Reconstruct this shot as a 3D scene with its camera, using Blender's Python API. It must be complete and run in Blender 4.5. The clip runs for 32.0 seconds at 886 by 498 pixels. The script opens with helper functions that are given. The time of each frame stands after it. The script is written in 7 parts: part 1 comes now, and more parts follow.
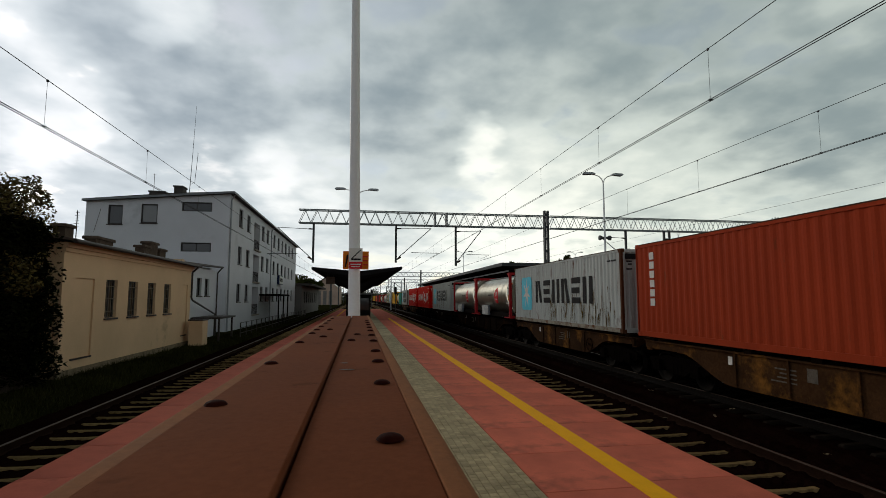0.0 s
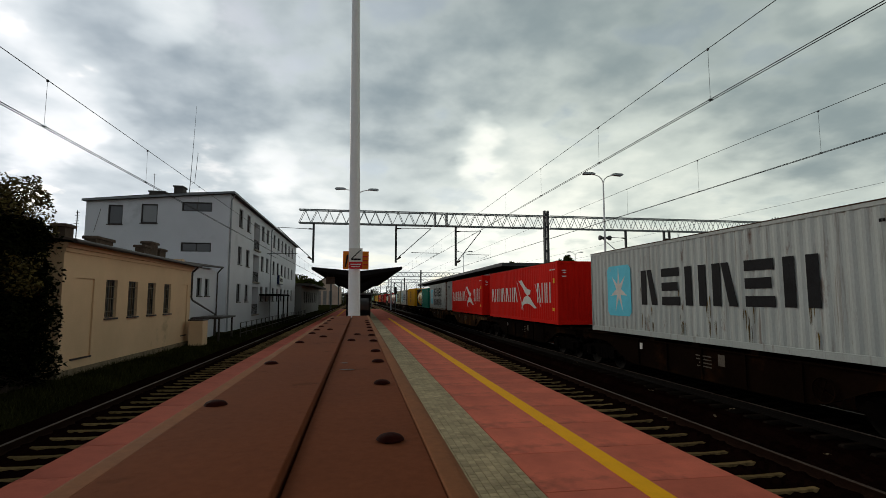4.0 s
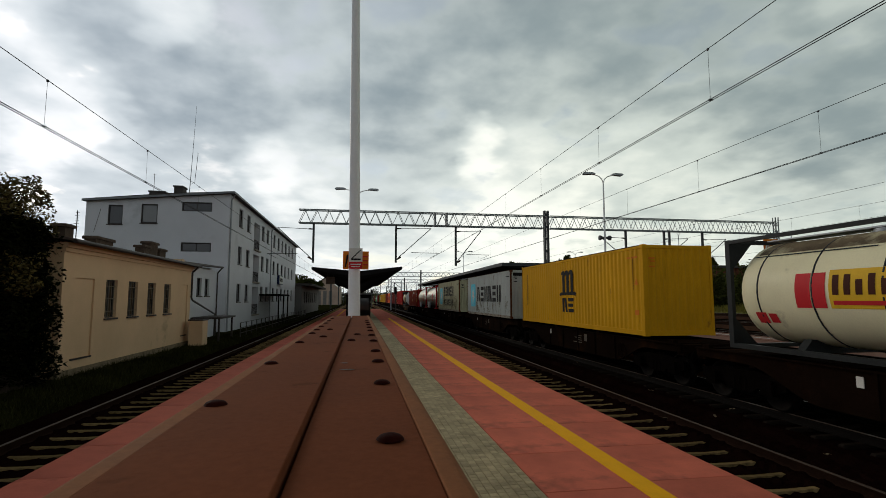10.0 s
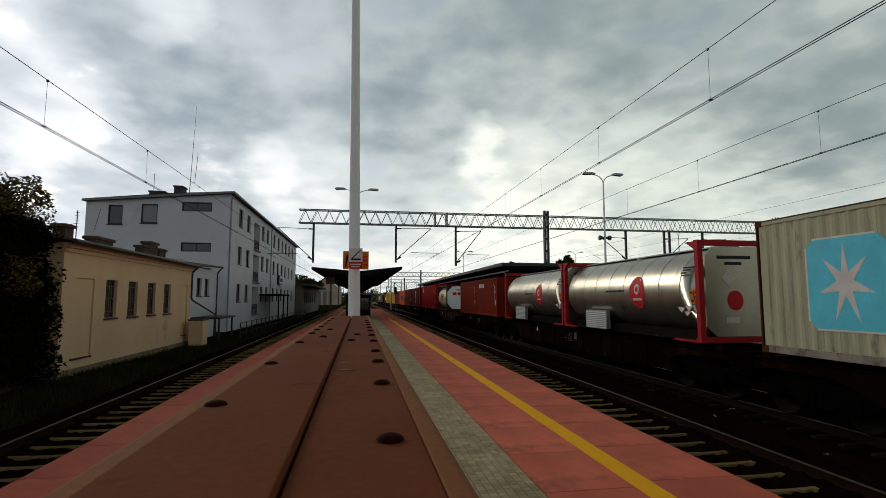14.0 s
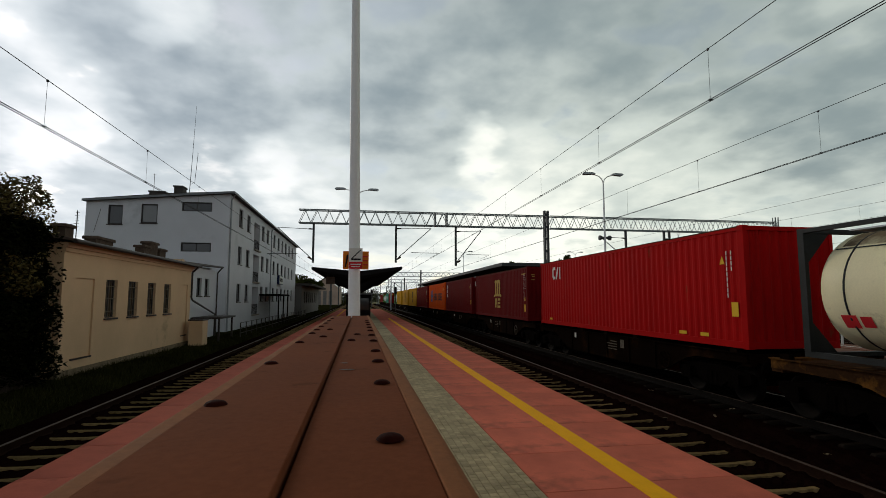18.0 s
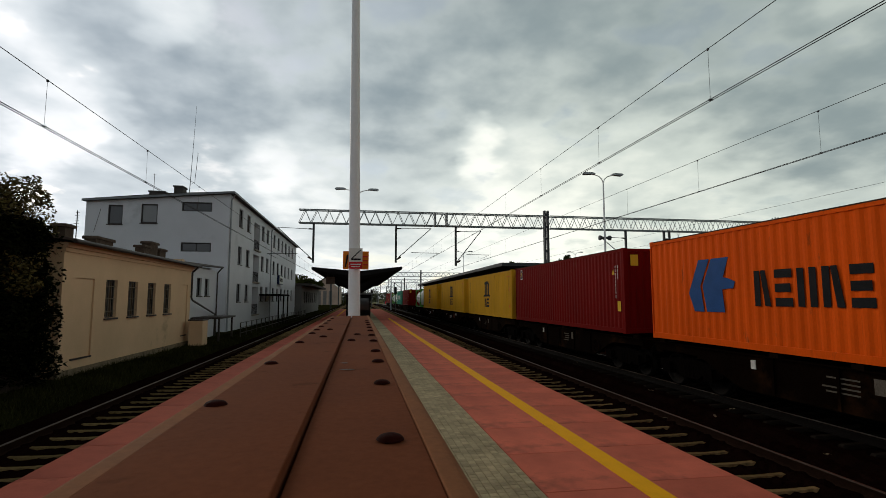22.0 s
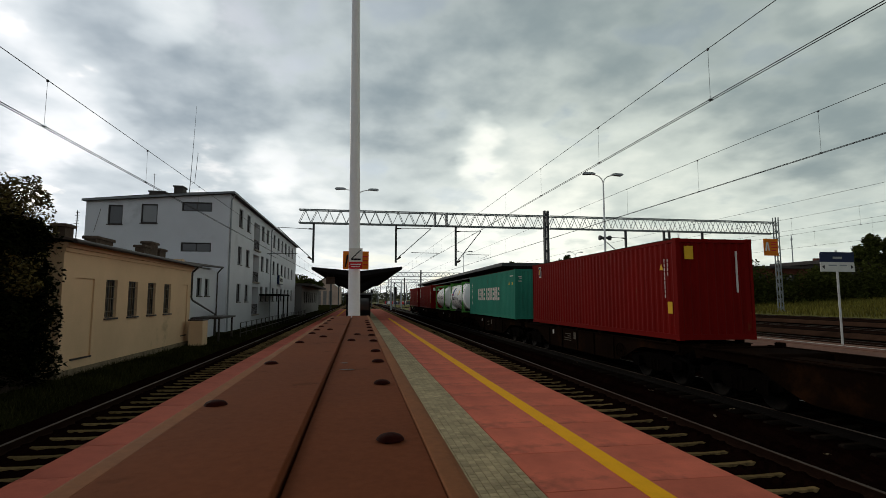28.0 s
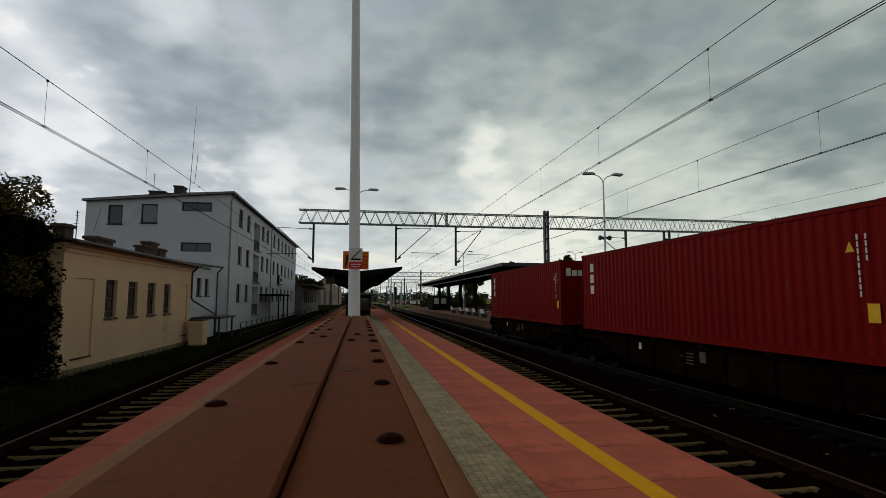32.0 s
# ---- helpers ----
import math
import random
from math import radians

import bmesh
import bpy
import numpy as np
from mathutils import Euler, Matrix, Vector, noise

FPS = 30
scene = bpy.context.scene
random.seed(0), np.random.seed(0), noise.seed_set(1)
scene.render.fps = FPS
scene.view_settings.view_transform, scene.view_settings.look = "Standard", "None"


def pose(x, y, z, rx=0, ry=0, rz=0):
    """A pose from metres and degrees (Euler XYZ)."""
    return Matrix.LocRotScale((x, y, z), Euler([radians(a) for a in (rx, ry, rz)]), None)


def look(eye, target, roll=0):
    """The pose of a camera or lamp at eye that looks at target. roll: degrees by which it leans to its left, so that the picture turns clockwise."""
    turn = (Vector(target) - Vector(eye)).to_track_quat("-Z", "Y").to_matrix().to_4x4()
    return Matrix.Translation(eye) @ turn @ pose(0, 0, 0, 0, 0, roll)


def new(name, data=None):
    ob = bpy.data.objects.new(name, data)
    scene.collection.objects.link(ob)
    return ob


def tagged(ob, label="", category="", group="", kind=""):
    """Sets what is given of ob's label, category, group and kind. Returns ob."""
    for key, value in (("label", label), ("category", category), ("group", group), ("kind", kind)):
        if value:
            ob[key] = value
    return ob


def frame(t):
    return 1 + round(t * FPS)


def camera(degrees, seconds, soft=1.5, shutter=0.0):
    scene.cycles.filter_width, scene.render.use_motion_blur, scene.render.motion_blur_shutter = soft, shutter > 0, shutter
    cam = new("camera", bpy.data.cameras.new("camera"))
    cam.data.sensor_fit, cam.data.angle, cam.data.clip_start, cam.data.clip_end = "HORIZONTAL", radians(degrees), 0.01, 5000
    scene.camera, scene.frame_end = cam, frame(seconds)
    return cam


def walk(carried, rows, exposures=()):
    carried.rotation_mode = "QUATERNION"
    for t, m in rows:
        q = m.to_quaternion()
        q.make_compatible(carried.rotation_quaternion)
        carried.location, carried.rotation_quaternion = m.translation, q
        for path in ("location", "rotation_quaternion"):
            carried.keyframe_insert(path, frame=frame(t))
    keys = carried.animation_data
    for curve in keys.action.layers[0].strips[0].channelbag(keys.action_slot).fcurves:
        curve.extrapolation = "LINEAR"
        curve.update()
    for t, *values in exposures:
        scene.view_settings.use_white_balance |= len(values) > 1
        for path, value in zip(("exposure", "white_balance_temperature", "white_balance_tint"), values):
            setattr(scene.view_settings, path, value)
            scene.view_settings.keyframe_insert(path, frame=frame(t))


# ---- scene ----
cam = camera(82.13, 32.0, soft=0.85)
EYE = Vector((0.0, 0.0, 2.70))
YAW, PITCH = 0.163, 0.098
AIM = EYE + Vector((math.sin(YAW) * math.cos(PITCH), math.cos(YAW) * math.cos(PITCH), math.sin(PITCH)))
walk(cam, [(0.0, look(EYE, AIM)), (32.0, look(EYE, AIM))], [(0.0, 0.0), (30.0, 0.0), (30.6, -0.32), (32.0, -0.32)])

# ---- light ----
SUN_EL, SUN_AZ = 20.0, -31.0      # azimuth from +Y towards +X, degrees
world = bpy.data.worlds.new("overcast_sky")
scene.world = world
world.use_nodes = True


def sky_nodes():
    nt = world.node_tree
    nt.nodes.clear()
    N, Lk = nt.nodes.new, nt.links.new
    out = N("ShaderNodeOutputWorld")
    bg = N("ShaderNodeBackground")
    Lk(bg.outputs[0], out.inputs[0])
    sky = N("ShaderNodeTexSky")
    sky.sky_type = "NISHITA"
    sky.sun_disc = False
    sky.sun_elevation, sky.sun_rotation = radians(SUN_EL), radians(SUN_AZ)
    dim = N("ShaderNodeVectorMath")
    dim.operation = "SCALE"
    dim.inputs["Scale"].default_value = 0.09
    Lk(sky.outputs[0], dim.inputs[0])
    co = N("ShaderNodeTexCoord")
    sep = N("ShaderNodeSeparateXYZ")
    Lk(co.outputs["Generated"], sep.inputs[0])

    def math_node(op, a, b=None, clamp=False):
        m = N("ShaderNodeMath")
        m.operation, m.use_clamp = op, clamp
        for i, v in enumerate((a, b)):
            if v is None:
                continue
            if isinstance(v, (int, float)):
                m.inputs[i].default_value = v
            else:
                Lk(v, m.inputs[i])
        return m.outputs[0]

    up = math_node("MAXIMUM", sep.outputs[2], 0.0)
    # a flat cloud deck: directions meet it at 1 / height
    h = math_node("ADD", up, 0.25)
    comb = N("ShaderNodeCombineXYZ")
    Lk(math_node("DIVIDE", sep.outputs[0], h), comb.inputs[0])
    Lk(math_node("DIVIDE", sep.outputs[1], h), comb.inputs[1])

    def noise_tex(scale, detail, rough, w, dist=0.0):
        n = N("ShaderNodeTexNoise")
        n.noise_dimensions = "4D"
        for k, v in (("Scale", scale), ("Detail", detail), ("Roughness", rough), ("W", w), ("Distortion", dist)):
            n.inputs[k].default_value = v
        Lk(comb.outputs[0], n.inputs["Vector"])
        return n.outputs[0]

    def ramp(src, a, b, lo=0.0, hi=1.0):
        m = N("ShaderNodeMapRange")
        m.interpolation_type = "SMOOTHSTEP"
        for k, v in (("From Min", a), ("From Max", b), ("To Min", lo), ("To Max", hi)):
            m.inputs[k].default_value = v
        Lk(src, m.inputs["Value"])
        return m.outputs["Result"]

    def blend(fac, a, b):
        m = N("ShaderNodeMix")
        m.data_type = "RGBA"
        if isinstance(fac, float):
            m.inputs[0].default_value = fac
        else:
            Lk(fac, m.inputs[0])
        for i, v in ((6, a), (7, b)):
            if isinstance(v, tuple):
                m.inputs[i].default_value = (*v, 1)
            else:
                Lk(v, m.inputs[i])
        return m.outputs[2]

    big = noise_tex(0.55, 2.0, 0.5, 2.3)
    mid = noise_tex(3.0, 5.0, 0.52, 5.1, 0.0)
    fine = noise_tex(7.0, 4.0, 0.45, 1.7, 0.0)
    shade = math_node("ADD", math_node("ADD", math_node("MULTIPLY", big, 0.26), 0.18), math_node("ADD", math_node("MULTIPLY", mid, 0.50), math_node("ADD", math_node("MULTIPLY", fine, 0.44), 0.115)))
    # thin spots (+) and heavy banks (-) in the cloud deck: azimuth, elevation, radius in degrees, weight
    ragged = N("ShaderNodeTexNoise")
    for k, v in (("Scale", 4.5), ("Detail", 3.0), ("Roughness", 0.5)):
        ragged.inputs[k].default_value = v
    Lk(comb.outputs[0], ragged.inputs["Vector"])
    off = N("ShaderNodeVectorMath")
    off.operation = "MULTIPLY_ADD"
    Lk(ragged.outputs["Color"], off.inputs[0])
    off.inputs[1].default_value = (0.15, 0.15, 0.11)
    off.inputs[2].default_value = (-0.075, -0.075, -0.055)
    torn = N("ShaderNodeVectorMath")
    torn.operation = "ADD"
    Lk(co.outputs["Generated"], torn.inputs[0])
    Lk(off.outputs[0], torn.inputs[1])
    bent = N("ShaderNodeVectorMath")
    bent.operation = "NORMALIZE"
    Lk(torn.outputs[0], bent.inputs[0])
    for az, el, rad, weight in ((-31, 17, 4.5, 0.20), (-34, 24.5, 3.0, 0.17), (-27.8, 20.4, 2.6, 0.14), (-29, 13.5, 2.6, 0.12), (-20.3, 28.3, 2.6, 0.24), (-24.6, 15, 2.4, 0.20),
                                (13, 16.8, 2.2, 0.26), (-6.4, 13.1, 4.2, 0.14), (-10.3, 13.7, 2.5, 0.12), (19.5, 11.2, 6.0, 0.18), (32, 15.6, 3.5, 0.10),
                                (-20, 19.5, 7.5, -0.03), (-17, 14, 5, -0.05), (15, 26, 12, -0.06), (46, 17, 5, -0.06), (38, 16.5, 6, 0.05), (38, 26, 7, -0.10), (5, 17.5, 5, -0.04), (53, 11, 9, -0.17)):
        d = N("ShaderNodeVectorMath")
        d.operation = "DOT_PRODUCT"
        Lk(bent.outputs[0], d.inputs[0])
        d.inputs[1].default_value = (math.sin(radians(az)) * math.cos(radians(el)), math.cos(radians(az)) * math.cos(radians(el)), math.sin(radians(el)))
        shade = math_node("ADD", shade, ramp(d.outputs["Value"], math.cos(radians(rad * 1.7)), math.cos(radians(rad * 0.2)), 0.0, weight))
    # thinner cloud, and so brighter sky, low down ahead and round the veiled sun
    low = ramp(up, 0.03, 0.36, 1.0, 0.0)
    dot = N("ShaderNodeVectorMath")
    dot.operation = "DOT_PRODUCT"
    Lk(co.outputs["Generated"], dot.inputs[0])
    dot.inputs[1].default_value = Vector((math.sin(radians(SUN_AZ)) * math.cos(radians(SUN_EL)), math.cos(radians(SUN_AZ)) * math.cos(radians(SUN_EL)), math.sin(radians(SUN_EL))))
    near_sun = ramp(dot.outputs["Value"], 0.92, 1.0)
    thin = N("ShaderNodeVectorMath")
    thin.operation = "DOT_PRODUCT"
    Lk(co.outputs["Generated"], thin.inputs[0])
    thin.inputs[1].default_value = Vector((math.sin(radians(17)) * math.cos(radians(12)), math.cos(radians(17)) * math.cos(radians(12)), math.sin(radians(12))))
    thin_veil = ramp(thin.outputs["Value"], 0.955, 1.0)
    lit = math_node("ADD", shade, math_node("ADD", math_node("MULTIPLY", low, 0.27), math_node("ADD", math_node("MULTIPLY", near_sun, 0.03), math_node("MULTIPLY", thin_veil, 0.10))))
    grey = blend(ramp(lit, 0.64, 1.10), (0.275, 0.335, 0.365), (0.68, 0.735, 0.72))
    white = blend(ramp(lit, 1.02, 1.34), grey, (1.04, 1.05, 0.99))
    gap = ramp(math_node("ADD", mid, math_node("MULTIPLY", fine, 0.35)), 0.72, 0.84, 0.0, 0.4)
    cloud = blend(gap, white, dim.outputs[0])
    # unseen sky overhead and behind, dimmed to darken the ground and end walls
    heavy = N("ShaderNodeVectorMath")
    heavy.operation = "SCALE"
    Lk(cloud, heavy.inputs[0])
    Lk(math_node("MULTIPLY", ramp(sep.outputs[1], -0.75, 0.12, 0.70, 1.0), ramp(up, 0.46, 0.85, 1.0, 0.22)), heavy.inputs["Scale"])
    # cooler cloud on the side of the sun, warmer across the yard
    cast = N("ShaderNodeCombineXYZ")
    cast.inputs[0].default_value, cast.inputs[1].default_value = 0.99, 1.0
    Lk(ramp(sep.outputs[0], -0.55, 0.65, 1.09, 0.93), cast.inputs[2])
    tinted = N("ShaderNodeVectorMath")
    tinted.operation = "MULTIPLY"
    Lk(heavy.outputs[0], tinted.inputs[0])
    Lk(cast.outputs[0], tinted.inputs[1])
    Lk(tinted.outputs[0], bg.inputs[0])
    bg.inputs[1].default_value = 1.0


sky_nodes()
sun = new("sun", bpy.data.lights.new("sun", "SUN"))
sun.data.energy, sun.data.angle, sun.data.color = 0.75, radians(14), (1.0, 0.90, 0.74)
sun.matrix_world = look((0, 0, 40), Vector((0, 0, 40)) - Vector((math.sin(radians(SUN_AZ)) * math.cos(radians(SUN_EL)), math.cos(radians(SUN_AZ)) * math.cos(radians(SUN_EL)), math.sin(radians(SUN_EL)))))


# ---- materials ----
def material(name, col, rough=0.7, metal=0.0, var=0.25, scale=3.0, bump=0.15, fine=40.0, dirt=None, dirt_amount=0.0, dirt_scale=1.5, per_object=0.0, stretch=(1, 1, 1), spec=0.06, per_island=0.0, streak=None, streak_amount=0.0):
    """A surface with coarse and fine colour variation, stains and a fine relief."""
    m = bpy.data.materials.new(name)
    m.use_nodes = True
    nt = m.node_tree
    N, Lk = nt.nodes.new, nt.links.new
    bs = nt.nodes["Principled BSDF"]
    bs.inputs["Specular IOR Level"].default_value = spec
    co = N("ShaderNodeTexCoord")
    mp = N("ShaderNodeMapping")
    mp.inputs["Scale"].default_value = stretch
    Lk(co.outputs["Object"], mp.inputs[0])

    def tex(s, d=4.0, r=0.6):
        n = N("ShaderNodeTexNoise")
        n.inputs["Scale"].default_value, n.inputs["Detail"].default_value, n.inputs["Roughness"].default_value = s, d, r
        Lk(mp.outputs[0], n.inputs["Vector"])
        return n.outputs[0]

    a, b = tex(scale), tex(fine, 3.0)
    rng = N("ShaderNodeMapRange")
    for k, v in (("From Min", 0.3), ("From Max", 0.7), ("To Min", 1 - var), ("To Max", 1 + var)):
        rng.inputs[k].default_value = v
    Lk(a, rng.inputs["Value"])
    rng2 = N("ShaderNodeMapRange")
    for k, v in (("From Min", 0.3), ("From Max", 0.7), ("To Min", 1 - var * 0.6), ("To Max", 1 + var * 0.6)):
        rng2.inputs[k].default_value = v
    Lk(b, rng2.inputs["Value"])
    mul = N("ShaderNodeMath")
    mul.operation = "MULTIPLY"
    Lk(rng.outputs[0], mul.inputs[0])
    Lk(rng2.outputs[0], mul.inputs[1])
    val = mul.outputs[0]
    if per_object or per_island:
        info = N("ShaderNodeObjectInfo") if per_object else N("ShaderNodeNewGeometry")
        src = info.outputs["Random"] if per_object else info.outputs["Random Per Island"]
        r3 = N("ShaderNodeMapRange")
        k = per_object or per_island
        r3.inputs["To Min"].default_value, r3.inputs["To Max"].default_value = 1 - k, 1 + k
        Lk(src, r3.inputs["Value"])
        m2 = N("ShaderNodeMath")
        m2.operation = "MULTIPLY"
        Lk(val, m2.inputs[0])
        Lk(r3.outputs[0], m2.inputs[1])
        val = m2.outputs[0]
    sc = N("ShaderNodeVectorMath")
    sc.operation = "SCALE"
    sc.inputs[0].default_value = col
    Lk(val, sc.inputs["Scale"])
    colour = sc.outputs[0]
    if dirt:
        d = tex(dirt_scale, 8.0, 0.68)
        rd = N("ShaderNodeMapRange")
        rd.inputs["From Min"].default_value = 0.72 - 0.35 * dirt_amount
        rd.inputs["From Max"].default_value = 0.86 - 0.35 * dirt_amount
        Lk(d, rd.inputs["Value"])
        mx = N("ShaderNodeMix")
        mx.data_type = "RGBA"
        Lk(rd.outputs[0], mx.inputs[0])
        Lk(colour, mx.inputs[6])
        mx.inputs[7].default_value = (*dirt, 1)
        colour = mx.outputs[2]
    if streak:
        # runs of rust and soot down the sides, different on every piece
        m3 = N("ShaderNodeMapping")
        m3.inputs["Scale"].default_value = (1.0, 5.0, 0.22)
        Lk(co.outputs["Object"], m3.inputs[0])
        n3 = N("ShaderNodeTexNoise")
        n3.noise_dimensions = "4D"
        for k, v in (("Scale", 1.7), ("Detail", 7.0), ("Roughness", 0.66)):
            n3.inputs[k].default_value = v
        inf = N("ShaderNodeObjectInfo")
        w3 = N("ShaderNodeMath")
        w3.operation = "MULTIPLY"
        Lk(inf.outputs["Random"], w3.inputs[0])
        w3.inputs[1].default_value = 40.0
        Lk(w3.outputs[0], n3.inputs["W"])
        Lk(m3.outputs[0], n3.inputs["Vector"])
        r4 = N("ShaderNodeMapRange")
        for k, v in (("From Min", 0.66 - 0.25 * streak_amount), ("From Max", 0.84 - 0.25 * streak_amount), ("To Max", 0.8)):
            r4.inputs[k].default_value = v
        Lk(n3.outputs[0], r4.inputs["Value"])
        m4 = N("ShaderNodeMix")
        m4.data_type = "RGBA"
        Lk(r4.outputs[0], m4.inputs[0])
        Lk(colour, m4.inputs[6])
        m4.inputs[7].default_value = (*streak, 1)
        colour = m4.outputs[2]
    Lk(colour, bs.inputs["Base Color"])
    rr = N("ShaderNodeMapRange")
    rr.inputs["To Min"].default_value, rr.inputs["To Max"].default_value = max(0.03, rough - 0.12), min(1, rough + 0.12)
    Lk(a, rr.inputs["Value"])
    Lk(rr.outputs[0], bs.inputs["Roughness"])
    bs.inputs["Metallic"].default_value = metal
    if bump:
        bp = N("ShaderNodeBump")
        bp.inputs["Strength"].default_value, bp.inputs["Distance"].default_value = bump, 0.02
        Lk(b, bp.inputs["Height"])
        Lk(bp.outputs[0], bs.inputs["Normal"])
    return m


def paint(name, col, rust=0.35, rough=0.5, runs=0.25):
    dark = tuple(c * 0.35 for c in col) if runs < 0.3 else (0.11, 0.05, 0.022)
    return material(name, col, rough + 0.08, 0.0, 0.10, 0.7, 0.05, 25, (0.12, 0.042, 0.017), rust, 1.6, stretch=(1, 1.6, 0.5), streak=dark, streak_amount=runs, spec=0.02)


